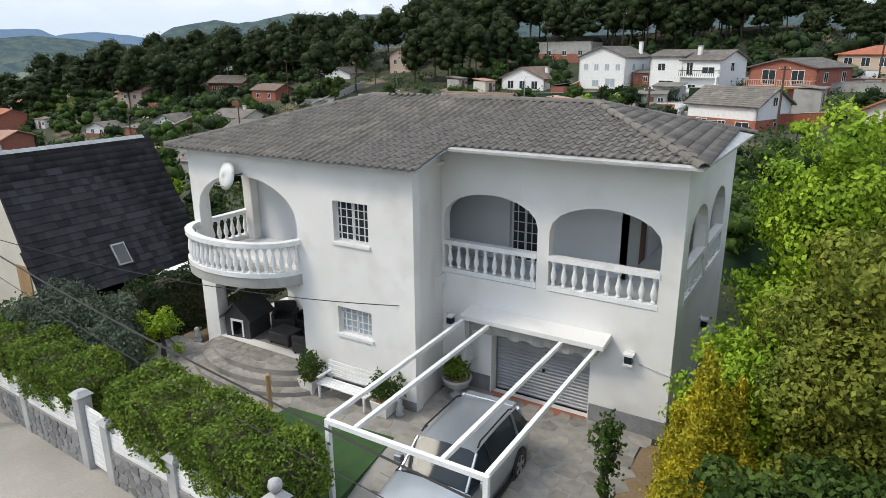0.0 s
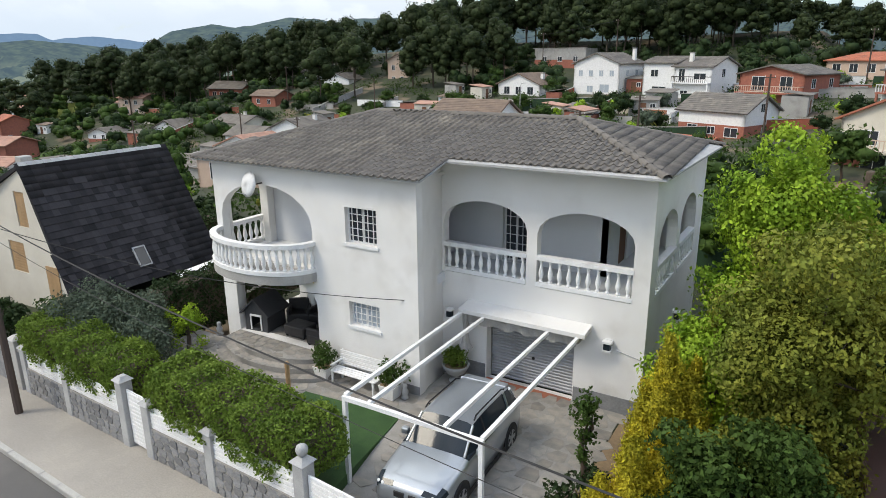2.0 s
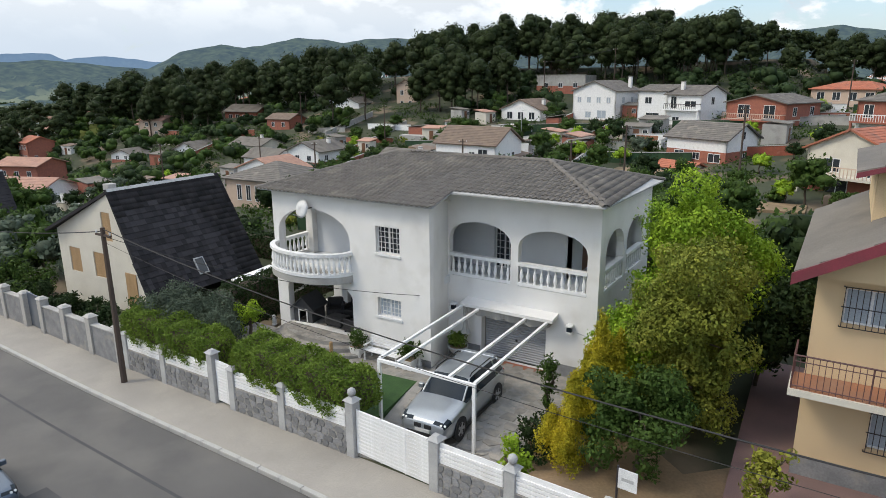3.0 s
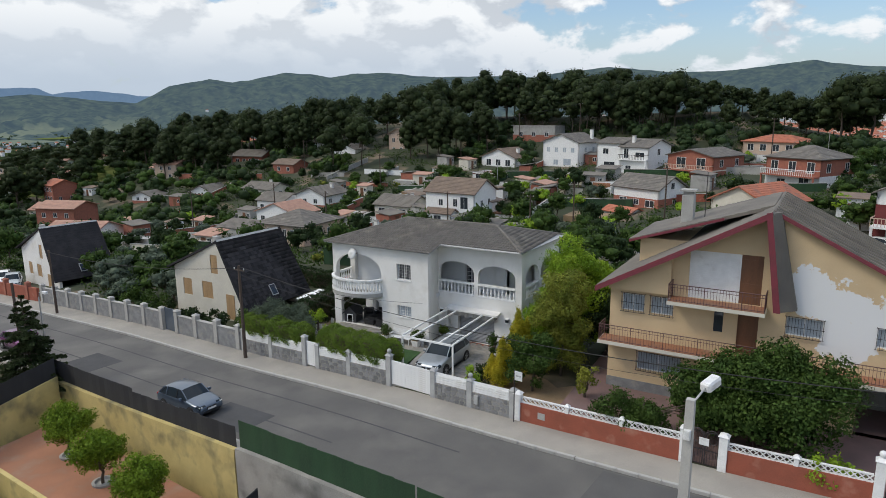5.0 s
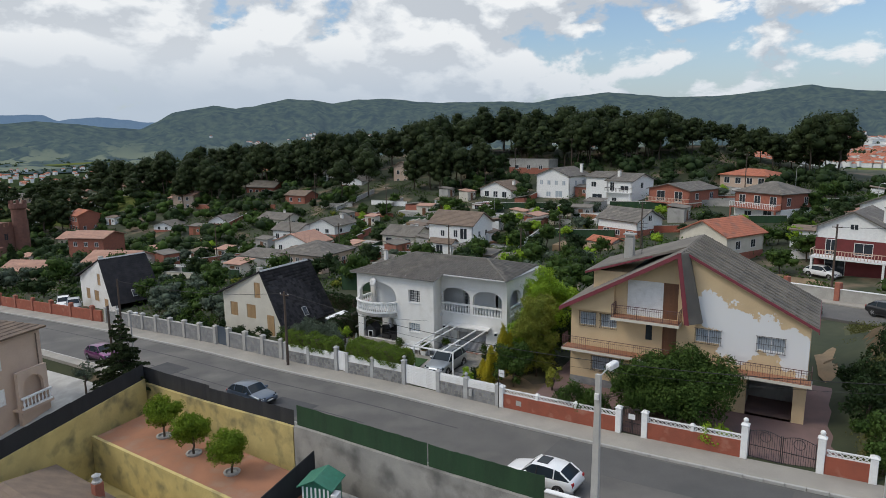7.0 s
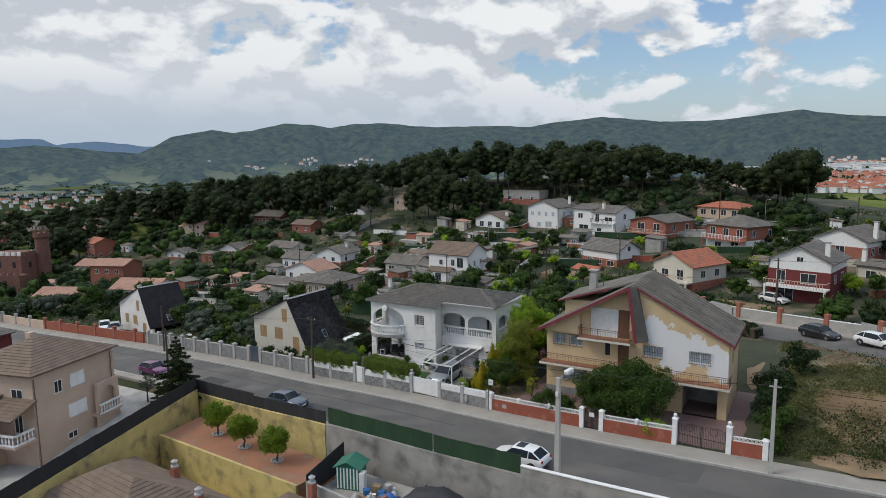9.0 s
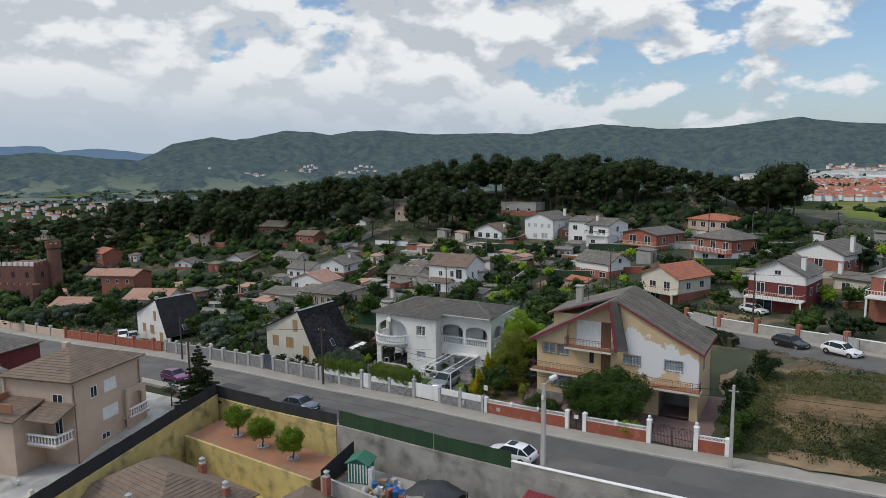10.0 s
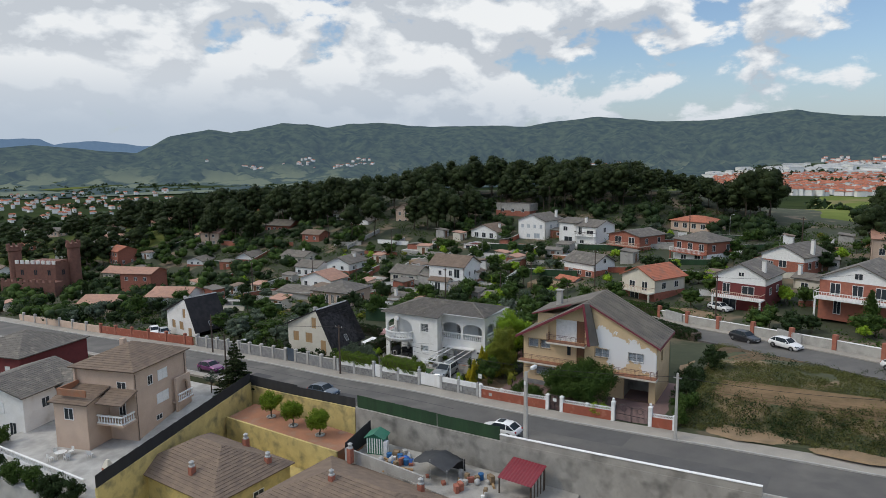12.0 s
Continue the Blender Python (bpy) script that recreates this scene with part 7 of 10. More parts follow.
# retaining walls
ret = MB()
for a, b in run(-20.7, -1.1, 1.0):
    ret.hexa([st(a, NF - 0.25, -4.6), st(b, NF - 0.25, -4.6), st(b, NF, -4.6), st(a, NF, -4.6), st(a, NF - 0.25, zs(a) + 0.25), st(b, NF - 0.25, zs(b) + 0.25), st(b, NF, zs(b) + 0.25), st(a, NF, zs(a) + 0.25)])
structure("retaining_wall", ret, YELLOW_WALL, "stained yellow retaining wall below the street", "wall")
ret = MB()
for a, b in run(-1.0, 40.0, 1.0):
    ret.hexa([st(a, NF - 0.25, -6), st(b, NF - 0.25, -6), st(b, NF, -6), st(a, NF, -6), st(a, NF - 0.25, zs(a) + 0.35), st(b, NF - 0.25, zs(b) + 0.35), st(b, NF, zs(b) + 0.35), st(a, NF, zs(a) + 0.35)])
structure("retaining_wall", ret, DARK_CONCRETE, "stained grey concrete retaining wall below the street", "wall")
structure("parapet", low_wall(17.4, 40, NF - 0.22, NF - 0.02, 1.0, 0.352), DARK_CONCRETE, "grey concrete parapet along the street", "wall")
structure("parapet_coping", low_wall(17.4, 40, NF - 0.28, NF + 0.04, 1.06, 1.002), WHITE_PAINT, "white coping strip on the parapet", "coping")

TZ = -2.2
structure("terrace", MB().prism([(-25.6, -3.4), (-25.2, -8.0), (-8.1, -9.0), (-8.0, -4.8)], -6.5, TZ), TERRACOTTA, "terracotta-coloured raised terrace with three orange trees", "terrace")
tw = MB()
tw.hexa([(-25.3, -8.25, -6.5), (-8.0, -9.25, -6.5), (-8.0, -9.02, -6.5), (-25.3, -8.02, -6.5), (-25.3, -8.25, TZ + 0.12), (-8.0, -9.25, TZ + 0.12), (-8.0, -9.02, TZ + 0.12), (-25.3, -8.02, TZ + 0.12)])
structure("terrace_wall", tw, YELLOW_WALL, "stained yellow wall of the raised terrace", "wall")
structure("yard", MB().prism([(-26, -7), (-20.4, -28), (-19.8, -30), (-6, -30), (-6.2, -5)], -7.5, -5.3), YELLOW_WALL, "yellow walled yard below the terrace", "yard")
# wall between the yard and the patio of the pink house, with its black fence
a, b = Vector((-27.4, -2.3, 0)), Vector((-20.6, -27.0, 0))
d = (b - a) / 14
div, fence_d = MB(), thing("fence", pose(0, 0, 0), "black mesh fence on the yellow boundary wall", "fence")
nrm = Vector((-d.y, d.x, 0)).normalized() * 0.12
for k in range(14):
    p, q = a + d * k, a + d * (k + 1)
    za, zb = -0.1 - 0.06 * k, -0.1 - 0.06 * (k + 1)
    div.hexa([p - nrm + V3(0, 0, -7), q - nrm + V3(0, 0, -7), q + nrm + V3(0, 0, -7), p + nrm + V3(0, 0, -7), p - nrm + V3(0, 0, za), q - nrm + V3(0, 0, zb), q + nrm + V3(0, 0, zb), p + nrm + V3(0, 0, za)])
    part("panel", MB().hexa([p - nrm * 0.1 + V3(0, 0, za), q - nrm * 0.1 + V3(0, 0, zb), q + nrm * 0.1 + V3(0, 0, zb), p + nrm * 0.1 + V3(0, 0, za), p - nrm * 0.1 + V3(0, 0, za + 1.25), q - nrm * 0.1 + V3(0, 0, zb + 1.2), q + nrm * 0.1 + V3(0, 0, zb + 1.2), p + nrm * 0.1 + V3(0, 0, za + 1.25)]), BLACK_NET, fence_d)
structure("boundary_wall", div, YELLOW_WALL, "stained yellow boundary wall", "wall")
structure("patio", MB().hexa([(-46, -28, -8), (-20.8, -27.0, -8), (-23.7, -16, -8), (-46, -16, -8), (-46, -28, -3.6), (-20.8, -27.0, -3.6), (-23.7, -16, -3.5), (-46, -16, -3.5)]).hexa([(-46, -16, -8), (-23.7, -16, -8), (-27.3, -3.0, -8), (-44, -3.0, -8), (-46, -16, -3.5), (-23.7, -16, -3.5), (-27.3, -3.0, -1.2), (-44, -3.0, -1.6)]).weld(), PATIO, "pale paved patio round the pink house", "patio")
# steps down from the terrace
stairs = structure("steps", MB().box(-26.9, -25.7, -9.2, -8.3, -5.4, -2.3), BLACK_NET, "dark steps down from the terrace", "steps")
for k in range(5):
    part("step", MB().box(-26.9, -25.7, -9.8 - k * 0.45, -9.21 - k * 0.45, -5.4, -2.75 - k * 0.45), BLACK_NET, stairs)
# storage yard
YZ = -2.0
structure("yard", MB().prism([(-6.2, -5.2), (-6.0, -9.8), (12.5, -12.5), (16.5, -12.0), (16.5, -5.6)], -7, YZ), DARK_CONCRETE, "grey concrete storage yard full of clutter", "yard")
structure("yard_wall", MB().hexa([V3(-6.3, -10.0, -7), V3(3.5, -11.0, -7), V3(3.5, -10.8, -7), V3(-6.3, -9.8, -7), V3(-6.3, -10.0, -0.9), V3(3.5, -11.0, -1.1), V3(3.5, -10.8, -1.1), V3(-6.3, -9.8, -0.9)]), CONCRETE, "grey block wall of the storage yard", "wall")
sheet = MB().hexa([V3(-6.55, -5.3, -2), V3(-6.5, -5.3, -2), V3(-6.2, -10.0, -2), V3(-6.25, -10.0, -2), V3(-6.55, -5.3, 0.2), V3(-6.5, -5.3, 0.2), V3(-6.2, -10.0, -0.4), V3(-6.25, -10.0, -0.4)])
structure("fence_panel", sheet, BLACK_NET, "black sheet between the terrace and the yard", "fence")
structure("yard", MB().prism([(12.5, -12.5), (13, -30), (45, -30), (45, -8.5), (16.5, -5.8), (16.5, -12)], -8, -3.2), SOIL, "bare reddish yard below the parapet", "yard")


# ---- street behind the field ----
def back_street():
    a, b = Vector((1, 53.6, 0)), Vector((74, 5.2, 0))
    d = (b - a).normalized()
    nn = Vector((-d.y, d.x, 0))
    L = (b - a).length
    road, pav, wall, cap = MB(), MB(), MB(), MB()
    st_ = 3.0
    for k in range(int(L / st_)):
        p, q = a + d * st_ * k, a + d * st_ * (k + 1)
        hp, hq = gz(p.x, p.y) + 0.25, gz(q.x, q.y) + 0.25
        def band(mb, n0, n1, lo, hi):
            mb.hexa([p + nn * n0 + V3(0, 0, hp + lo), q + nn * n0 + V3(0, 0, hq + lo), q + nn * n1 + V3(0, 0, hq + lo), p + nn * n1 + V3(0, 0, hp + lo), p + nn * n0 + V3(0, 0, hp + hi), q + nn * n0 + V3(0, 0, hq + hi), q + nn * n1 + V3(0, 0, hq + hi), p + nn * n1 + V3(0, 0, hp + hi)])
        band(road, -3, 3, -1, 0)
        band(pav, 3, 4.6, -1, 0.12)
        if k > 2:
            band(wall, 4.6, 4.85, -1, 1.35)
            band(cap, 4.55, 4.9, 1.352, 1.42)
    structure("road", road, ASPHALT, "grey asphalt side street behind the field", "road")
    structure("pavement", pav, PAVEMENT, "pale pavement of the side street", "pavement")
    w = tagged(part("garden_wall", wall, CONCRETE, None, "grey block wall with red brick piers and white balusters"), category="wall")
    part("coping", cap, WHITE_PAINT, w)
    for k in range(3, 24, 2):
        p = a + d * st_ * k + nn * 4.72
        z = gz(p.x - nn.x * 4.7, p.y - nn.y * 4.7) + 0.25
        part("pier", MB().soft_box(-0.28, 0.28, -0.28, 0.28, -1, 2.1, 0.02), BRICK, w, m=pose(p.x, p.y, z, 0, 0, math.degrees(math.atan2(d.y, d.x))))
    for s in (10.5, 31.0):
        p = a + d * s + nn * 4.5
        z = gz(p.x - nn.x * 4.5, p.y - nn.y * 4.5) + 0.25
        t = thing("driveway_gate", pose(p.x, p.y, z, 0, 0, math.degrees(math.atan2(d.y, d.x))), "pale grey metal driveway gate", "gate")
        part("leaf", MB().box(0, 3.6, -0.04, 0.0, 0.15, 1.75), PALE_STONE, t)
        for i in range(12):
            part("rib", MB().box(0.05 + 0.3 * i, 0.12 + 0.3 * i, -0.06, -0.041, 0.2, 1.7), PALE_STONE, t)
    return a, d, nn


BS_A, BS_D, BS_N = back_street()


# the fallow field, draped over the land
def field():
    mb, step = MB(), 1.0
    nx, ny = 50, 48
    ok = {}
    for j in range(ny):
        for i in range(nx):
            x, y = 21.6 + i * step, 0.5 + j * step
            q = Vector((x, y, 0))
            if (q - O).dot(V) > 0.0 and (q - BS_A).dot(BS_N) < -3.2:
                ok[i, j] = len(mb.v)
                mb.v.append((x, y, gz(x, y) + 0.04 + 0.05 * noise.noise(Vector((x * 0.6, y * 0.6, 2)))))
    for (i, j), k in ok.items():
        if all(c in ok for c in ((i + 1, j), (i, j + 1), (i + 1, j + 1))):
            mb.f.append((k, ok[i + 1, j], ok[i + 1, j + 1], ok[i, j + 1]))
    structure("field", mb, FIELD, "fallow field of dry grass and bare brown soil", "field", smooth=True)


field()


# ploughed strips in the field
def furrows(x0, y0, ang, L, W, n, label):
    mb = MB()
    for k in range(n):
        off = W * (k + 0.5) / n
        pts = []
        m = pose(x0, y0, 0, 0, 0, ang)
        steps = 10
        for i in range(steps):
            p0, p1 = m @ V3(L * i / steps, off, 0), m @ V3(L * (i + 1) / steps, off, 0)
            w = W / n * 0.36
            a0, a1, b0, b1 = m @ V3(L * i / steps, off - w, 0), m @ V3(L * (i + 1) / steps, off - w, 0), m @ V3(L * i / steps, off + w, 0), m @ V3(L * (i + 1) / steps, off + w, 0)
            z = [gz(q.x, q.y) + 0.06 for q in (a0, a1, b1, b0)]
            mb.hexa([V3(a0.x, a0.y, z[0] - 0.3), V3(a1.x, a1.y, z[1] - 0.3), V3(b1.x, b1.y, z[2] - 0.3), V3(b0.x, b0.y, z[3] - 0.3), V3(p0.x, p0.y, z[0] + 0.16), V3(p1.x, p1.y, z[1] + 0.16), V3(p1.x, p1.y, z[2] + 0.17), V3(p0.x, p0.y, z[3] + 0.17)])
    structure("furrows", mb, SOIL, label, "field")


furrows(23.0, 20.5, 62, 12, 3.6, 5, "ploughed furrows of dry brown soil")
furrows(27.5, 20.5, 56, 10, 3.2, 4, "ploughed furrows of dry brown soil")


def soil_patch(poly, label):
    """Bare soil draped over the land."""
    mb = MB()
    c = (sum(p[0] for p in poly) / len(poly), sum(p[1] for p in poly) / len(poly))
    rings = 6
    for r in range(rings + 1):
        f = r / rings
        for x, y in poly:
            px, py = c[0] + (x - c[0]) * f, c[1] + (y - c[1]) * f
            mb.v.append((px, py, gz(px, py) + (0.12 if r < rings else -0.03)))
    n = len(poly)
    for r in range(rings):
        mb.f += [(r * n + i, (r + 1) * n + i, (r + 1) * n + (i + 1) % n, r * n + (i + 1) % n) for i in range(n)]
    structure("bare_soil", mb, SOIL, label, "soil", smooth=True)


rs = random.Random(8)
def blob(cx, cy, rx, ry, ang, n=18):
    return [(cx + math.cos(radians(ang)) * rx * k * math.cos(t) - math.sin(radians(ang)) * ry * k * math.sin(t), cy + math.sin(radians(ang)) * rx * k * math.cos(t) + math.cos(radians(ang)) * ry * k * math.sin(t)) for t, k in ((2 * math.pi * i / n, rs.uniform(0.8, 1.15)) for i in range(n))]
furrows(25.0, 9.0, -7, 17, 4.6, 9, "old furrows of dry tan soil across the field")
soil_patch(blob(29, 4.6, 4.5, 1.2, -6), "bare eroded orange soil on the bank")
soil_patch(blob(37.5, 3.2, 4.0, 1.0, -6), "bare eroded orange soil on the bank")
soil_patch(blob(44.5, 3.4, 3.0, 0.9, -6), "bare eroded orange soil on the bank")
soil_patch(blob(15, 58, 6, 3.0, -20), "bare sandy yard below a balcony house")
soil_patch(blob(21, 23, 1.6, 4.0, 0), "rubble and bare soil beside the yellow house")

# ---- vegetation ----
def leaves(points, dirs, size, rng, spread=0.6, slim=0.55):
    """Leaf blades as quads at points, roughly facing dirs."""
    n = len(points)
    nrm = dirs + rng.normal(0, spread, (n, 3))
    nrm /= np.linalg.norm(nrm, axis=1, keepdims=True) + 1e-9
    ref = rng.normal(0, 1, (n, 3))
    a = np.cross(nrm, ref)
    a /= np.linalg.norm(a, axis=1, keepdims=True) + 1e-9
    b = np.cross(nrm, a)
    s = (size * rng.uniform(0.6, 1.35, n))[:, None]
    v = np.stack([points - a * s, points - b * s * slim + nrm * s * 0.15, points + a * s, points + b * s * slim + nrm * s * 0.15], 1).reshape(-1, 3)
    f = np.arange(4 * n).reshape(n, 4)
    return v, f


def shell(rng, n, center, radii, inner=0.55):
    d = rng.normal(0, 1, (n, 3))
    d /= np.linalg.norm(d, axis=1, keepdims=True)
    r = (inner + (1 - inner) * rng.uniform(0, 1, n) ** 0.5)[:, None]
    p = np.asarray(center) + d * r * np.asarray(radii)
    # sprigs stand out of the round
    q = float(np.mean(radii))
    p = p + q * 0.2 * np.sin(p[:, [1, 2, 0]] * (4.2 / q) + p[:, [2, 0, 1]] * (2.3 / q)) + d * (q * 0.45 * rng.uniform(0, 1, n) ** 5)[:, None]
    return p, d


def ball_quads(n):
    """A round of quads: the six faces of a cube, n by n, blown up."""
    index, verts, faces = {}, [], []
    for axis in range(3):
        for side in (-1.0, 1.0):
            def at(i, j):
                p = [0.0, 0.0, 0.0]
                p[axis], p[(axis + 1) % 3], p[(axis + 2) % 3] = side, 2 * i / n - 1, 2 * j / n - 1
                key = tuple(round(q, 4) for q in p)
                if key not in index:
                    index[key] = len(verts)
                    verts.append(p)
                return index[key]
            for i in range(n):
                for j in range(n):
                    f = [at(i, j), at(i + 1, j), at(i + 1, j + 1), at(i, j + 1)]
                    faces.append(f if side > 0 else f[::-1])
    v = np.array(verts)
    return v / np.linalg.norm(v, axis=1, keepdims=True), np.array(faces)


BALLS = {n: ball_quads(n) for n in (2, 3)}


def core(rng, c, r, n=3, share=0.62):
    """The dense inside of a leafy clump: a lumpy round."""
    v, f = BALLS[n]
    lump = 1 + rng.normal(0, 0.13, len(v))
    turn = rng.uniform(0, 6.28)
    q = v * lump[:, None]
    q = np.stack([q[:, 0] * math.cos(turn) - q[:, 1] * math.sin(turn), q[:, 0] * math.sin(turn) + q[:, 1] * math.cos(turn), q[:, 2]], 1)
    return np.asarray(c) + q * np.asarray(r) * share, f


def crown_mesh(name, blobs, per, size, mat, seed, inner=0.6, spread=0.55, slim=0.6, solid=0, share=0.62):
    """blobs: (centre, radii); per: leaves for each square metre of their surface."""
    rng = np.random.RandomState(seed)
    vs, fs, k = [], [], 0
    for c, r in blobs:
        n = max(12, int(per * 4 * math.pi * (r[0] * r[1] * r[2]) ** (2 / 3)))
        p, d = shell(rng, n, c, r, inner)
        v, f = leaves(p, d, size, rng, spread, slim)
        vs.append(v)
        fs.append(f + k)
        k += len(v)
        if solid:
            v, f = core(rng, c, r, solid, share)
            vs.append(v)
            fs.append(f + k)
            k += len(v)
    return arrays(name, np.concatenate(vs), np.concatenate(fs), mat)


def trunk_mesh(height, r, limbs, seed, bend=0.3, mat=BARK):
    rnd = random.Random(seed)
    mb = MB()
    pts = [(rnd.uniform(-bend, bend) * i / 5, rnd.uniform(-bend, bend) * i / 5, height * i / 5) for i in range(6)]
    pts[0] = (0, 0, -0.4)
    mb.tube(pts, r, 7, r * 0.45)
    for tip in limbs:
        k = rnd.choice((2, 3, 4))
        s = Vector(pts[k])
        e = Vector(tip)
        mid = (s + e) / 2 + Vector((0, 0, rnd.uniform(0, 0.3)))
        mb.tube([s, mid, e], r * 0.4, 5, r * 0.12)
    return mb.mesh("trunk", mat, True)


class Plant:
    """One kind of plant: its first placing makes it, later ones copy it."""

    def __init__(self, name, label, category, group, trunk, crown):
        self.args, self.ob = (name, label, category, group, trunk, crown), None

    def put(self, x, y, z, scale=1.0, turn=0.0, stretch=1.0):
        m = pose(x, y, z, 0, 0, turn) @ Matrix.Diagonal((scale, scale, scale * stretch, 1))
        if self.ob is None:
            name, label, category, group, trunk, crown = self.args
            self.ob = thing(name, m, label, category, group)
            if trunk:
                part("trunk", trunk, None, self.ob)
            part("crown", crown, None, self.ob)
            self.first = m
            return self.ob
        sc = self.ob.scale
        return copy_thing(self.ob, m @ Matrix.Diagonal((1 / sc[0], 1 / sc[1], 1 / sc[2], 1)))


def round_tree(name, label, cat, group, h, r, leaf, size, per, seed, trunk_h=0.35, blobs=16, squash=0.8, solid=2):
    rnd = random.Random(seed)
    bl = []
    c = Vector((0, 0, h * (trunk_h + 1) / 2))
    rz = h * (1 - trunk_h) / 2
    for _ in range(int(blobs * 1.3)):
        d = Vector((rnd.gauss(0, 1), rnd.gauss(0, 1), rnd.gauss(0, 1))).normalized() * rnd.uniform(0.3, 0.9)
        q = rnd.uniform(0.25, 0.46) * r
        bl.append(((c.x + d.x * r, c.y + d.y * r, c.z + d.z * rz), (q, q, q * squash)))
    return Plant(name, label, cat, group, trunk_mesh(h * 0.7, 0.035 * h * 0.5 + 0.04, [b[0] for b in bl[::3]], seed), crown_mesh("crown", bl, per, size, leaf, seed, 0.62, solid=solid, share=0.78))


def pine(seed, h, r, label="tall dark pine with a broad flat crown", bare=0.5, per=3.0, size=0.28):
    """Billowing clumps of needles, widest below the middle of the crown, on bare limbs."""
    rnd = random.Random(seed)
    bl = []
    for i in range(20):
        f = (i + rnd.uniform(0, 1)) / 20
        z = h * (bare + (1 - bare) * (0.1 + 0.84 * f))
        rad = r * (1.0 - 0.78 * abs(f - 0.3) ** 1.3 * 1.6) * rnd.uniform(0.3, 0.85)
        a = i * 2.4 + rnd.uniform(-0.6, 0.6)
        q = rnd.uniform(0.3, 0.46) * r
        bl.append(((rad * math.cos(a), rad * math.sin(a), z), (q, q, q * 0.78)))
    return Plant("pine_tree", label, "pine", "pines of the hill", trunk_mesh(h * 0.9, 0.2, [b[0] for b in bl[::2]], seed, 0.7), crown_mesh("crown", bl, per, size, LEAF_PINE, seed, 0.62, 0.6, 0.5, 2, 0.8))


PINES = [pine(1, 12.5, 4.2, bare=0.42), pine(2, 13.5, 4.6, bare=0.45), pine(3, 11.5, 4.0, "dark pine with a ragged crown", 0.25), pine(4, 14, 3.8, "slender tall dark pine beside others", 0.4)]
rv = random.Random(21)


# treetops along the wooded hill
TOP_X, TOP_Z = (-160, -137, -118, -80, -45, -22, -4, 14, 24), (16.5, 20, 23, 26.5, 27, 26, 20.5, 18.5, 18)


def belt(n, x0, y0, x1, y1, depth, s0=0.8, s1=1.2):
    for k in range(n):
        f = rv.random()
        x = x0 + (x1 - x0) * f + rv.uniform(-3, 3)
        y = y0 + (y1 - y0) * f + rv.uniform(0, depth)
        top = (float(np.interp(x, TOP_X, TOP_Z)) - gz(x, y)) / 13.5 if y > 125 and x > -165 else 9
        rv.choice(PINES).put(x, y, gz(x, y) - 0.2, min(rv.uniform(s0, s1), top * rv.uniform(0.85, 1.02)), rv.uniform(0, 360))


belt(52, -100, 150, 20, 153, 14, 1.0, 1.3)
belt(16, -60, 144, -22, 147, 6, 0.75, 1.0)
belt(34, -150, 126, -84, 134, 16, 0.8, 1.15)
belt(28, -245, 112, -150, 124, 25, 0.8, 1.15)
belt(10, -240, 60, -190, 84, 30, 0.7, 1.0)
belt(10, -168, 106, -140, 112, 8, 0.85, 1.1)
belt(12, -86, 122, -66, 128, 10, 0.8, 1.1)
belt(6, 46, 140, 66, 150, 20, 0.8, 1.05)
for x, y, s in ((15, 148, 1.1), (21, 150, 1.15), (18, 156, 1.1), (43, 100, 0.8), (47, 84, 0.8), (-95, 118, 1.0), (-100, 112, 0.9), (60, 110, 1.1)):
    PINES[1].put(x, y, gz(x, y) - 0.2, s, rv.uniform(0, 360))

def pine_wood():
    """The dense wood on the hill behind its front trees: crowns over a dark undergrowth."""
    rng = np.random.RandomState(77)
    vs, fs, k = [], [], 0
    spots = [(rng.uniform(-108, 20), rng.uniform(154, 192)) for _ in range(125)]
    spots += [(rng.uniform(-62, 16), rng.uniform(146, 156)) for _ in range(14)]
    spots += [(rng.uniform(-250, -100), rng.uniform(136, 190)) for _ in range(95)]
    spots += [(rng.uniform(-330, -190), rng.uniform(60, 150)) for _ in range(60)]
    for x, y in spots:
        z = gz(x, y)
        h = rng.uniform(8.5, 11.5) if x < -160 else max(6.0, (np.interp(x, TOP_X, TOP_Z) - z) * rng.uniform(0.72, 0.95) * (0.75 if y < 156 else 1.0))
        s = h / 12.0
        for i in range(7):
            f = 0.42 + 0.5 * (i + rng.uniform()) / 7
            a, rad = i * 2.4 + rng.uniform(-0.5, 0.5), 3.6 * s * (1.3 - 0.95 * f) * rng.uniform(0.5, 1.1)
            q = rng.uniform(1.9, 2.7) * s * (1.15 - 0.4 * f)
            c, r = (x + rad * math.cos(a), y + rad * math.sin(a), z + h * f), (q, q, q * 0.6)
            p, d = shell(rng, 36, c, r, 0.62)
            for v, ff in (leaves(p, d, 0.38, rng, 0.7, 0.55), core(rng, c, r, 2, 0.8)):
                vs.append(v)
                fs.append(ff + k)
                k += len(v)
    me = arrays("pine_wood", np.concatenate(vs), np.concatenate(fs), LEAF_PINE)
    tagged(new("pine_wood", me), "dense dark pine wood covering the hill", "trees", kind="stuff")


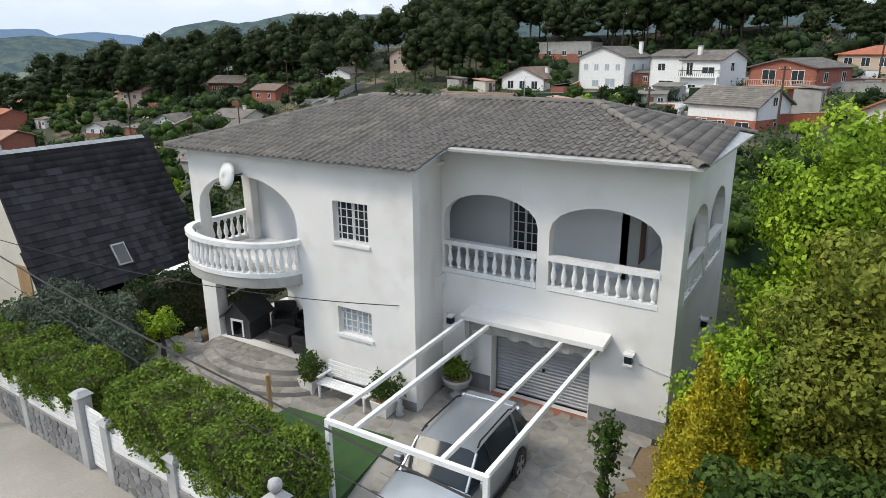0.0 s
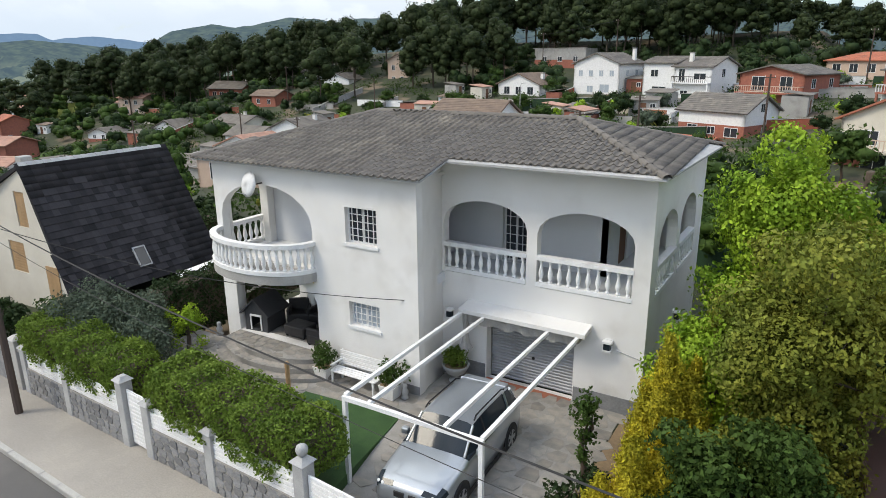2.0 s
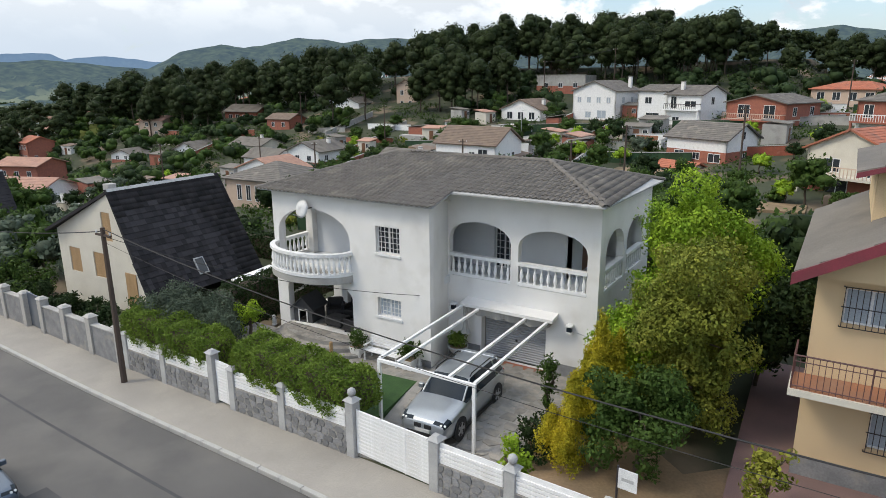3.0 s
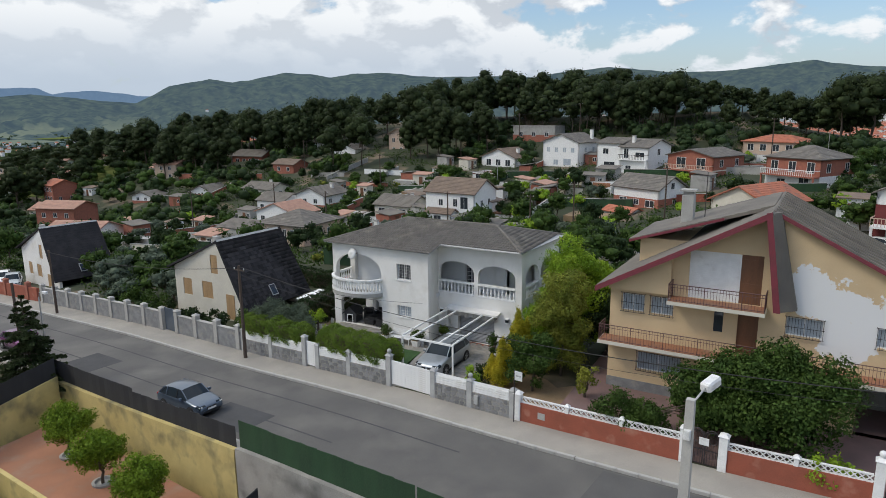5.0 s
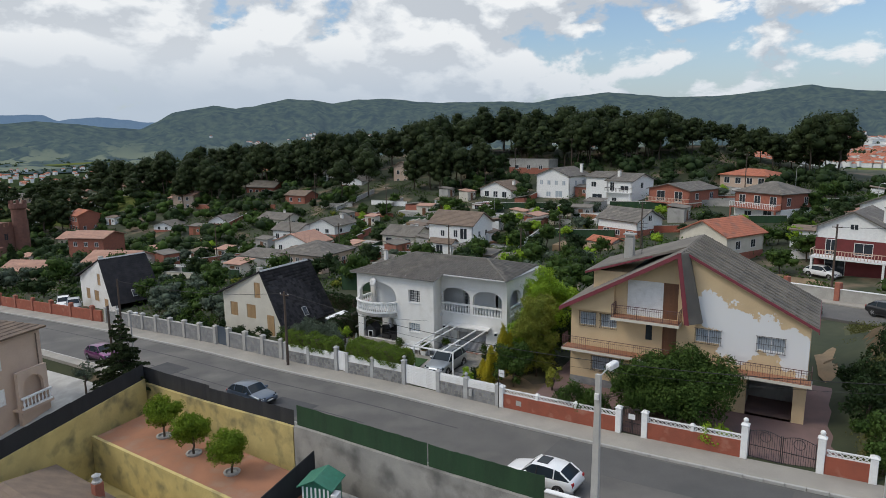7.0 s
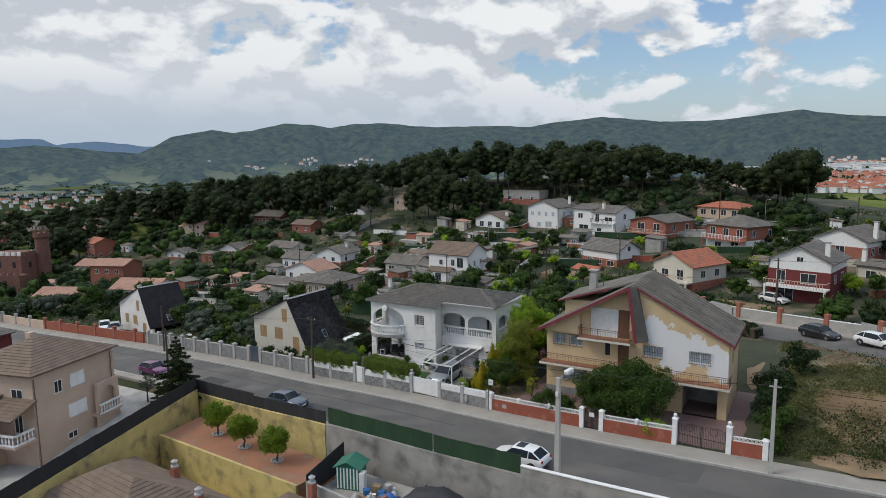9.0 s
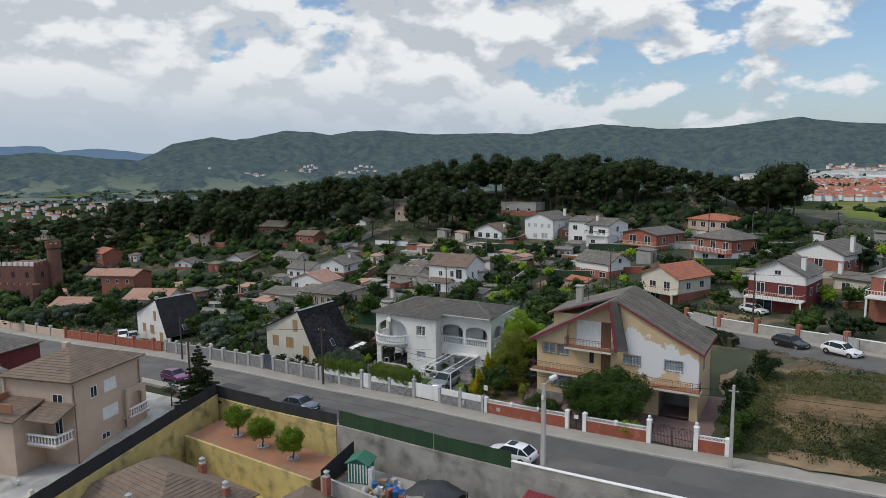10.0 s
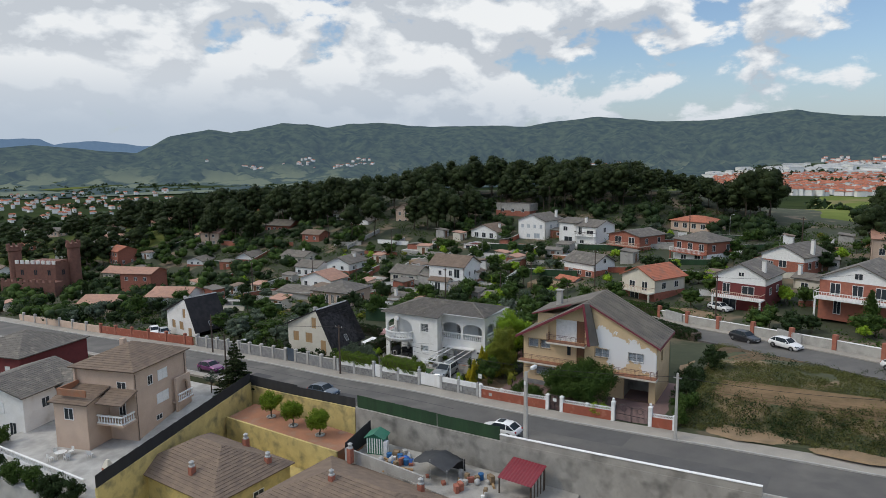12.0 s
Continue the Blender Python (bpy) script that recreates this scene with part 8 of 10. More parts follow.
pine_wood()
HILL = "garden trees of the hillside"
GARDEN = [round_tree("garden_tree", "leafy mid-green garden tree among houses", "tree", HILL, 4.4, 2.0, LEAF_GREEN, 0.19, 8, 31),
          round_tree("garden_tree", "dark green rounded tree among gardens", "tree", HILL, 4.2, 2.0, LEAF_DARK, 0.19, 8, 32),
          round_tree("garden_tree", "fresh light green tree in a garden", "tree", HILL, 4.0, 1.7, LEAF_LIME, 0.19, 8, 33),
          round_tree("olive_tree", "grey-green olive tree in a garden", "tree", HILL, 3.4, 1.8, LEAF_OLIVE, 0.19, 8, 34),
          round_tree("shrub", "low dense green shrub in a garden", "shrub", "shrubs of the hillside", 1.6, 1.2, LEAF_GREEN, 0.15, 16, 35, 0.05, 12),
          round_tree("shrub", "low dark green shrub in a garden", "shrub", "shrubs of the hillside", 1.5, 1.3, LEAF_DARK, 0.15, 16, 36, 0.05, 12),
          round_tree("shrub", "ochre-green shrub in a hillside garden", "shrub", "shrubs of the hillside", 1.5, 1.1, LEAF_OCHRE, 0.15, 16, 37, 0.05, 12)]
BUILT = [(o.location.x, o.location.y, 8.2) for o in scene.objects if o.parent is None and (o.get("category") == "house")]
BUILT += [(x + 1.5, y - 6.5, 4.5) for x, y, _ in BUILT if -70 < x < 45 and y > 55]
BUILT += [(-12, 16, 13), (11.5, 14, 12), (-30, 19, 9), (-22.5, 28, 6)]


def free(x, y, pad=0.0):
    if any((x - a) ** 2 + (y - b) ** 2 < (r + pad) ** 2 for a, b, r in BUILT):
        return False
    p = Vector((x, y, 0))
    q = p - BS_A
    if (2.0 < x < 22.5 and 4 < y < 20) or (-36 < x < -17.5 and 19.5 < y < 34):
        return False
    if -9 < q.dot(BS_N) < 5.5 and q.dot(BS_D) > -5:
        return False
    return (p - O).dot(V) > 2.0


def scatter(n, x0, x1, y0, y1, kinds, s0, s1, pad=0.0):
    done = tries = 0
    while done < n and tries < n * 12:
        tries += 1
        x, y = rv.uniform(x0, x1), rv.uniform(y0, y1)
        if free(x, y, pad):
            rv.choice(kinds).put(x, y, gz(x, y) - 0.15, rv.uniform(s0, s1), rv.uniform(0, 360), rv.uniform(0.85, 1.15))
            done += 1


G = GARDEN
scatter(80, -35, 3, 24, 62, [G[0], G[0], G[1], G[2], G[3], G[4], G[5]], 0.7, 1.1, -2.5)
scatter(170, -110, -20, 30, 112, [G[0], G[0], G[1], G[1], G[2], G[3], G[4], G[5], G[6]], 0.55, 0.95, -1.5)
scatter(125, -75, 44, 60, 132, [G[0], G[0], G[1], G[1], G[2], G[3], G[4], G[5], G[6]], 0.55, 0.95, -1.5)
scatter(65, -110, -36, 6, 34, [G[0], G[1], G[3], G[4], G[5]], 0.7, 1.1, -2)
scatter(85, 0, 66, 44, 104, [G[0], G[0], G[1], G[1], G[2], G[4], G[5]], 0.6, 1.05, -1)


def far_trees(label, leaf, seed, areas):
    """Trees of the far slopes, too many to count."""
    rng = np.random.RandomState(seed)
    vs, fs, k = [], [], 0
    for count, x0, x1, y0, y1 in areas:
        done = 0
        while done < count:
            x, y = rng.uniform(x0, x1), rng.uniform(y0, y1)
            if not free(x, y, -2):
                continue
            done += 1
            z, r = gz(x, y), rng.uniform(1.2, 2.5)
            for _ in range(5):
                o, q = rng.normal(0, 0.42 * r, 3), rng.uniform(0.5, 0.75) * r
                c, rr = (x + o[0], y + o[1], z + r * 1.05 + o[2] * 0.7), (q, q, q * 0.85)
                p, d = shell(rng, 22, c, rr, 0.62)
                for v, ff in (leaves(p, d, 0.3, rng, 0.7, 0.6), core(rng, c, rr, 2, 0.78)):
                    vs.append(v)
                    fs.append(ff + k)
                    k += len(v)
    tagged(new("far_trees", arrays("far_trees", np.concatenate(vs), np.concatenate(fs), leaf)), label, "trees", kind="stuff")


far_trees("dark green trees over the far slopes", LEAF_DARK, 41, ((290, -230, -100, 14, 140), (90, -75, 30, 124, 150), (60, -340, -220, 40, 240), (34, 40, 130, 110, 200), (30, 40, 190, 200, 420)))
far_trees("mid-green trees over the far slopes", LEAF_GREEN, 42, ((190, -230, -100, 14, 140), (40, -340, -220, 40, 240), (24, 40, 130, 110, 200), (46, 40, 190, 200, 420)))


def undergrowth():
    """Low shrubs, vegetable beds and hedge bottoms of the gardens, too many to count."""
    rng = np.random.RandomState(19)
    P, D, C = [], [], []
    while len(P) < 6500:
        x, y = rng.uniform(-150, 62), rng.uniform(14, 158)
        if noise.noise(Vector((x * 0.09, y * 0.09, 1.5))) < -0.08 or not free(x, y, -3.5) or (x > 21 and (Vector((x, y, 0)) - BS_A).dot(BS_N) < 3.0):
            continue
        r = rng.uniform(0.35, 1.0)
        p, d = shell(rng, 13, (x, y, gz(x, y) + r * 0.4), (r * 1.3, r * 1.3, r * 0.8), 0.5)
        P.append(p)
        D.append(d)
    v, f = leaves(np.concatenate(P), np.concatenate(D), 0.2, rng, 0.6, 0.6)
    tagged(new("undergrowth", arrays("undergrowth", v, f, LEAF_GREEN)), "low green undergrowth and beds between the gardens", "undergrowth", kind="stuff")


undergrowth()


def far_woods():
    """Woods and scrub on the plain, too far to count."""
    rng = np.random.RandomState(9)
    pts = []
    for _ in range(4200):
        d = 300 + 2300 * rng.uniform() ** 1.25
        a = radians(rng.uniform(78, 160))
        x, y = 33 + d * math.cos(a), -58 + d * math.sin(a)
        if noise.noise(Vector((x * 0.004, y * 0.004, 3))) < -0.05 or math.hypot(x + 30, y - 150) < 130 or (-20 < x < 470 and 210 < y < 760 and rng.uniform() < 0.9):
            continue
        pts.append((x, y, gz(x, y), rng.uniform(3, 6.5)))
    vs, fs, k = [], [], 0
    for x, y, z, r in pts:
        p, dd = shell(rng, 26, (x, y, z + r * 0.5), (r * 1.3, r * 1.3, r * 0.7), 0.5)
        v, f = leaves(p, dd, r * 0.5, rng, 0.6, 0.7)
        vs.append(v)
        fs.append(f + k)
        k += len(v)
    me = arrays("far_woods", np.concatenate(vs), np.concatenate(fs), LEAF_DARK)
    tagged(new("far_woods", me), "dark scattered woods on the far plain", "trees", kind="stuff")


far_woods()


def meadow():
    """Grassland on the plain beyond the village, draped over the land."""
    mb = MB()
    nx, ny = 34, 30
    for j in range(ny + 1):
        for i in range(nx + 1):
            x, y = 26 + 13.0 * i, 168 + 20.0 * j
            edge = 1 if 0 < i < nx and 0 < j < ny else -1
            mb.v.append((x + 5 * math.sin(j * 1.3), y + 6 * math.sin(i * 0.9), gz(x, y) + 0.4 * edge))
    mb.f += [(j * (nx + 1) + i, j * (nx + 1) + i + 1, (j + 1) * (nx + 1) + i + 1, (j + 1) * (nx + 1) + i) for j in range(ny) for i in range(nx)]
    mat = material("meadow_grass", (0.17, 0.20, 0.062), (0.12, 0.155, 0.045), scale=0.03, rough=0.95, fine=0.4, dirt=(0.19, 0.175, 0.085), dirt_scale=0.012, dirt_low=0.52, dirt_high=0.6, spec=0.0)
    structure("meadow", mb, mat, "wide light green meadow on the plain", "meadow", smooth=True)


meadow()


# hedges: clipped blocks of leaves over a dense core
def hedge(name, label, x0, x1, y0, y1, z0, z1, leaf, m, per=900, size=0.044, seed=1, lump=0.2, cat="hedge"):
    rng = np.random.RandomState(seed)
    t = thing(name, m, label, cat)
    w, d, h = x1 - x0, y1 - y0, z1 - z0
    areas = [w * h, w * h, d * h, d * h, w * d]
    P, D = [], []
    for k, ar in enumerate(areas):
        n = int(ar * per)
        u, v = rng.uniform(0, 1, n), rng.uniform(0, 1, n)
        if k < 2:
            p = np.stack([x0 + u * w, np.full(n, y0 if k == 0 else y1), z0 + v * h], 1)
            dd = np.array([0, -1 if k == 0 else 1, 0])
        elif k < 4:
            p = np.stack([np.full(n, x0 if k == 2 else x1), y0 + u * d, z0 + v * h], 1)
            dd = np.array([-1 if k == 2 else 1, 0, 0])
        else:
            p = np.stack([x0 + u * w, y0 + v * d, np.full(n, z1)], 1)
            dd = np.array([0, 0, 1])
        P.append(p)
        D.append(np.tile(dd, (n, 1)).astype(float))
    P, D = np.concatenate(P), np.concatenate(D)
    # round the corners and let the faces swell and sink
    c = np.array([(x0 + x1) / 2, (y0 + y1) / 2, z0 + h * 0.45])
    q = (P - c) / np.array([w / 2, d / 2, h * 0.55])
    r8 = (np.abs(q) ** 6).sum(1) ** (1 / 6)
    P = c + (P - c) / r8[:, None]
    lumps = np.sin(P[:, 0] * 2.3 + seed) * np.sin(P[:, 1] * 2.9 + 1) + np.sin(P[:, 0] * 5.1 + P[:, 2] * 4.7)
    P = P + D * (lumps * lump * 0.5)[:, None] + rng.normal(0, 0.05, P.shape) - D * (rng.uniform(0, 1, len(P)) ** 2 * 0.12)[:, None]
    v, f = leaves(P, D, size, rng, 0.9, 0.6)
    part("leaves", arrays("leaves", v, f, leaf), None, t)
    part("core", MB().soft_box(x0 + 0.2, x1 - 0.2, y0 + 0.2, y1 - 0.2, z0, z1 - 0.22, 0.1), BARK, t)
    return t


zb = zs(-3)
hedge("hedge", "thick clipped green hedge hanging over the white wall panels", 0, 6.2, -0.12, 1.6, 1.2, 2.42, LEAF_HEDGE, at_street(-6.3, 0.1, -0.1), seed=3)
hedge("hedge", "thick clipped green hedge beside the pedestrian gate", 0, 6.7, -0.1, 1.5, 1.15, 2.3, LEAF_HEDGE, at_street(-14.3, 0.1, -0.45), seed=4)
hedge("cypress_hedge", "tall dark clipped hedge between two plots", 0, 9.5, -0.6, 0.6, 0.2, 2.4, LEAF_DARK, pose(-19.3, 11.2, 0, 0, 0, 92), 300, 0.06, 5)
hedge("hedge", "long dark hedge behind the yellow house", 0, 16, -1, 1, 0.0, 1.9, LEAF_DARK, pose(6, 46.5, 0.6, 0, 0, -32), 120, 0.1, 6)
hedge("hedge", "dense green hedge in a hillside garden", 0, 14, -1.2, 1.2, 0.0, 2.2, LEAF_GREEN, pose(3, 57.5, -0.4, 0, 0, -25), 110, 0.11, 7)
hedge("hedge", "tall dark clipped hedge beside the side street", 0, 5, -1.5, 1.5, 0.0, 3.4, LEAF_DARK, pose(47, 33.6, 2.6, 0, 0, -33), 110, 0.11, 8)
hedge("hedge", "clipped garden hedge beyond the pool", 0, 9, -0.6, 0.6, 0.0, 1.8, LEAF_DARK, pose(-35, 25, -1.0, 0, 0, -5), 150, 0.09, 9)
structure("green_screen", MB().box(-36, -18, 33.4, 33.5, -1.5, 1.2), GREEN_NET, "dark green screen fence behind the pool", "fence")
structure("green_screen", MB().box(-4, 8, 27.4, 27.5, -0.5, 2.4), GREEN_NET, "dark green screen fence between gardens", "fence")


# plants round the white house
def blobby(seed, blobs_spec, leaf, size, per, name, label, cat, x, y, z, trunk_h=None, turn=0, inner=0.55):
    rnd = random.Random(seed)
    bl = []
    for (cx, cy, cz), (rx, ry, rz), n in blobs_spec:
        for _ in range(n):
            d = Vector((rnd.gauss(0, 1), rnd.gauss(0, 1), rnd.gauss(0, 1))).normalized() * rnd.uniform(0.3, 0.97)
            q = rnd.uniform(0.2, 0.42) * (rx * ry * rz) ** (1 / 3)
            bl.append(((cx + d.x * rx, cy + d.y * ry, cz + d.z * rz), (q, q, q * 0.9)))
    t = thing(name, pose(x, y, z, 0, 0, turn), label, cat)
    top = max(b[0][2] for b in bl)
    part("trunk", trunk_mesh(trunk_h or top * 0.75, 0.09, [b[0] for b in bl[::4]], seed, 0.2), None, t)
    part("crown", crown_mesh("crown", bl, per, size, leaf, seed, inner), None, t)
    return t


blobby(51, [((0, 0, 5.2), (2.0, 2.0, 2.5), 34), ((0.2, -0.2, 2.4), (2.0, 1.9, 2.0), 22)], LEAF_LIME, 0.062, 240, "lime_green_tree", "bright lime green tree beside the white house", "tree", 0.35, 16.0, 0.45)
blobby(52, [((0, 0, 4.4), (1.6, 1.7, 2.2), 28), ((0, 0, 1.9), (1.6, 1.6, 1.6), 16)], LEAF_OCHRE, 0.056, 290, "ochre_tree", "yellowish ochre-green leafy tree between two plots", "tree", 0.9, 12.0, 0.45)
blobby(53, [((0, 0, 2.1), (1.5, 1.3, 1.7), 26)], LEAF_GREEN, 0.065, 210, "green_shrub", "dense fresh green shrub behind the white panels", "shrub", 0.2, 9.3, 0.45)
blobby(48, [((0, 0, 2.6), (1.3, 1.6, 2.0), 24)], LEAF_LIME, 0.062, 230, "lime_green_shrub", "light green leafy shrub at the corner of the white house", "shrub", -0.9, 13.4, 0.45)
blobby(54, [((0, 0, 3.8), (1.7, 1.7, 2.2), 22)], LEAF_LIME, 0.09, 120, "lime_green_tree", "bright lime green tree behind the white house", "tree", 0.4, 20.2, 0.3)
blobby(55, [((0, 0, 3.0), (1.5, 1.9, 2.2), 22)], LEAF_DARK, 0.09, 120, "dark_tree", "dark green tree beside the white house", "tree", 2.4, 16.5, 0.45)
blobby(56, [((0, 0, 3.0), (1.7, 1.7, 2.0), 20)], LEAF_GREEN, 0.11, 80, "green_tree", "leafy green tree in the next garden", "tree", 1.4, 22.6, 0.2)
blobby(57, [((0, 0, 1.1), (0.7, 0.7, 0.85), 12)], LEAF_OCHRE, 0.07, 110, "small_shrub", "small loose yellow-green shrub on the mauve paving", "shrub", 3.4, 9.0, 0.95)
blobby(58, [((0, 0, 1.45), (0.26, 0.26, 1.25), 22)], LEAF_GREEN, 0.048, 260, "small_tree", "small dark green laurel beside the driveway", "shrub", -3.3, 11.3, 0.45)
blobby(59, [((0, 0, 0.6), (0.7, 0.9, 0.5), 14), ((0.3, -1.1, 0.45), (0.6, 0.9, 0.4), 12)], LEAF_DARK, 0.055, 190, "low_shrub", "low dark green shrubs along the driveway", "shrub", -2.9, 9.9, 0.45)
blobby(60, [((0, 0, 1.3), (0.6, 0.5, 0.6), 12)], LEAF_LIME, 0.07, 120, "climbing_plant", "light green climbing plant over the wall post", "plant", -2.5, 6.75, 0.4)
blobby(61, [((0, 0, 1.35), (3.0, 1.5, 1.15), 44)], LEAF_OLIVE, 0.05, 260, "olive_shrub", "wide grey-green olive shrub behind the hedge", "shrub", -19.6, 10.2, 0.2)
blobby(62, [((0, 0, 0.9), (0.8, 0.7, 0.8), 12)], LEAF_LIME, 0.045, 260, "green_shrub", "small yellow-green shrub behind the olive shrub", "shrub", -17.6, 11.4, 0.4)
# big dark tree and shrubs in front of the yellow house
blobby(63, [((0, 0, 2.5), (4.0, 2.2, 1.7), 90), ((1.0, 0.2, 3.2), (2.6, 1.9, 1.6), 50), ((-2.6, 0, 2.2), (1.6, 1.5, 1.3), 22)], LEAF_GREEN, 0.085, 84, "spreading_tree", "wide spreading dark green tree behind the red wall", "tree", 11.9, 7.7, 0.9)
blobby(64, [((0, 0, 1.2), (2.6, 0.9, 0.8), 34), ((2.6, 0.6, 1.6), (1.5, 1.0, 1.1), 20)], LEAF_GREEN, 0.065, 150, "overhanging_shrub", "green shrub hanging over the lattice wall", "shrub", 7.0, 6.3, 0.75)
blobby(65, [((0, 0, 0.9), (1.2, 0.7, 0.7), 12)], LEAF_LIME, 0.08, 100, "overhanging_shrub", "light green shrub above the lattice wall", "shrub", 14.9, 5.4, 0.9)
for sd, x, y, r, h in ((66, 22.4, 10.5, 1.5, 1.7), (67, 23.0, 7.2, 1.3, 1.5), (68, 22.6, 14.5, 1.7, 1.9), (69, 23.0, 5.0, 1.0, 1.2), (70, 24.0, 17.5, 1.4, 1.5)):
    blobby(sd, [((0, 0, h), (r, r, h * 0.8), 18)], LEAF_GREEN if sd % 2 else LEAF_DARK, 0.1, 75, "roadside_shrub", "dense green shrub at the edge of the field", "shrub", x, y, gz(x, y))


def cone_plant(seed, h, r, leaf, size, per, name, label, x, y, z, tips=26, heads=((0, 0, 1.0),)):
    """A pointed conifer of many upright sprays; heads: offset and share of the height of each point."""
    rng = np.random.RandomState(seed)
    vs, fs, k = [], [], 0
    for hx, hy, share in heads:
        H_, R_ = h * share, r * (0.55 + 0.45 * share) if len(heads) > 1 else r
        for i in range(int(tips * share)):
            a, f = rng.uniform(0, 6.28), rng.uniform(0.0, 1) ** 0.8
            rad = R_ * rng.uniform(0.1, 0.85) * (1 - 0.95 * f)
            zz, hh = H_ * f * 0.72, H_ * (0.24 + 0.06 * rng.uniform())
            p, d = shell(rng, int(per * hh * R_), (hx + rad * math.cos(a), hy + rad * math.sin(a), zz + hh / 2), (R_ * 0.34 * (1.05 - 0.75 * f), R_ * 0.34 * (1.05 - 0.75 * f), hh * 0.6), 0.3)
            d[:, 2] = np.abs(d[:, 2]) * 0.3
            v, ff = leaves(p, d, size, rng, 0.6, 0.4)
            vs.append(v)
            fs.append(ff + k)
            k += len(v)
    t = thing(name, pose(x, y, z), label, "conifer")
    part("trunk", trunk_mesh(h * 0.8, 0.05, [], seed, 0.05), None, t)
    part("crown", arrays("crown", np.concatenate(vs), np.concatenate(fs), leaf), None, t)


cone_plant(71, 3.1, 0.95, LEAF_YELLOW, 0.042, 430, "golden_conifer", "golden yellow pointed conifer beside the driveway", -1.75, 9.4, 0.45, 40, ((0, 0, 1.0), (0.55, 0.2, 0.84), (-0.5, -0.3, 0.62), (0.1, -0.6, 0.7)))
cone_plant(72, 4.3, 0.95, LEAF_YELLOW, 0.042, 400, "golden_conifer", "golden yellow conifer with several pointed tips", -1.6, 11.3, 0.45, 34, ((0, 0, 1.0), (0.5, 0.2, 0.85), (-0.45, 0.1, 0.7)))


def spruce(seed, h, r, x, y, z, label):
    """A conifer of tiers: drooping branches clad in needles."""
    rng = np.random.RandomState(seed)
    P, D, limbs = [], [], MB()
    tiers = 17
    for k in range(tiers):
        f = k / (tiers - 1)
        L = r * (1 - f) ** 0.85 + 0.12
        for i in range(9 if f < 0.6 else 6):
            a = rng.uniform(0, 6.28)
            ln = L * rng.uniform(0.7, 1.05)
            zz = h * (0.07 + 0.9 * f)
            tip = np.array([ln * math.cos(a), ln * math.sin(a), zz - 0.16 * ln + 0.1])
            limbs.tube([(0, 0, zz), tuple((tip + np.array([0, 0, zz])) / 2), tuple(tip)], 0.025, 4, 0.008)
            n = int(95 * ln + 26)
            t = rng.uniform(0.12, 1, n) ** 0.75
            side = np.array([-math.sin(a), math.cos(a), 0])
            w = rng.normal(0, 0.16, n) * (1.15 - t) * ln
            p = np.array([0, 0, zz]) + (tip - np.array([0, 0, zz])) * t[:, None] + side * w[:, None]
            p[:, 2] -= np.abs(rng.normal(0, 0.06, n))
            P.append(p)
            D.append(np.tile([0.2 * math.cos(a), 0.2 * math.sin(a), 0.8], (n, 1)))
    limbs.tube([(0, 0, h * 0.04), (0, 0, h * 0.98)], 0.05, 5, 0.01)
    v, fc = leaves(np.concatenate(P), np.concatenate(D), 0.12, rng, 0.6, 0.45)
    t = thing("spruce", pose(x, y, z), label, "conifer")
    part("trunk", trunk_mesh(h * 0.97, 0.11, [], seed, 0.03), None, t)
    part("limb", limbs, BARK, t)
    part("crown", arrays("crown", v, fc, LEAF_PINE), None, t)


spruce(73, 6.6, 2.9, -29.6, -2.6, -1.5, "dark green spruce with open tiers at the patio corner")
cone_plant(74, 6.5, 2.2, LEAF_GREEN, 0.14, 40, "cedar", "thin young green cedar in a garden", 40.5, 49.5, gz(40.5, 49.5), 36)
cone_plant(75, 8.0, 2.2, LEAF_DARK, 0.3, 30, "cypress", "dark conifer beside the castle house", -122, 34, gz(-122, 34), 34)
for x, y in ((-20.8, -5.5), (-16.7, -6.2), (-12.4, -6.7)):
    t = blobby(80 + int(-x), [((0, 0, 1.95), (1.2, 1.2, 1.05), 60)], LEAF_ORANGE, 0.06, 170, "orange_tree", "small clipped round orange tree on the terrace", "tree", x, y, TZ, 1.6)
    tagged(t, group="orange trees of the terrace")
    part("stone_ring", MB().lathe([(0.52, 0.0), (0.55, 0.12), (0.40, 0.14), (0.36, 0.02)], 14), CONCRETE, t)
blobby(90, [((0, 0, 1.9), (0.8, 0.8, 0.9), 14)], LEAF_OLIVE, 0.08, 60, "young_olive_tree", "thin young olive tree in a round stone bed", "tree", -32.0, -4.5, -1.45)
for k, (x, y) in enumerate(((-30.5, -27.2), (-27.6, -26.9), (-25.2, -26.7), (-34.2, -27.2), (-38.4, -27), (-42.0, -26.8), (-44.6, -23.6))):
    blobby(91 + k, [((0, 0, 1.25), (1.35, 1.2, 1.15), 20)], LEAF_DARK if k % 3 else LEAF_GREEN, 0.1, 90, "patio_shrub", "dense dark green shrub below the patio", "shrub", x, y, -3.62)
for k, (x, y, r) in enumerate(((-26.5, 9.6, 1.0), (-29.5, 9.9, 1.1), (-32.5, 10.5, 1.0), (-37, 11.5, 1.4), (-41, 12.0, 1.6), (-23.8, 10.2, 0.9), (-44.5, 14, 1.5))):
    blobby(110 + k, [((0, 0, 1.1), (r, r, 1.0), 14)], LEAF_DARK if k < 3 else LEAF_GREEN, 0.09, 90, "garden_shrub", "dark green shrub in front of the A-frame house", "shrub", x, y, gz(x, y))
for k, (x, y) in enumerate(((-58, 2), (-53, 0.5), (-63, 1.2), (-56, -2), (-50, -1))):
    blobby(120 + k, [((0, 0, 1.0), (1.3, 1.0, 0.9), 12)], LEAF_DARK, 0.1, 70, "garden_shrub", "dark clipped shrub in a front garden", "shrub", x, y - 6, -4.0)


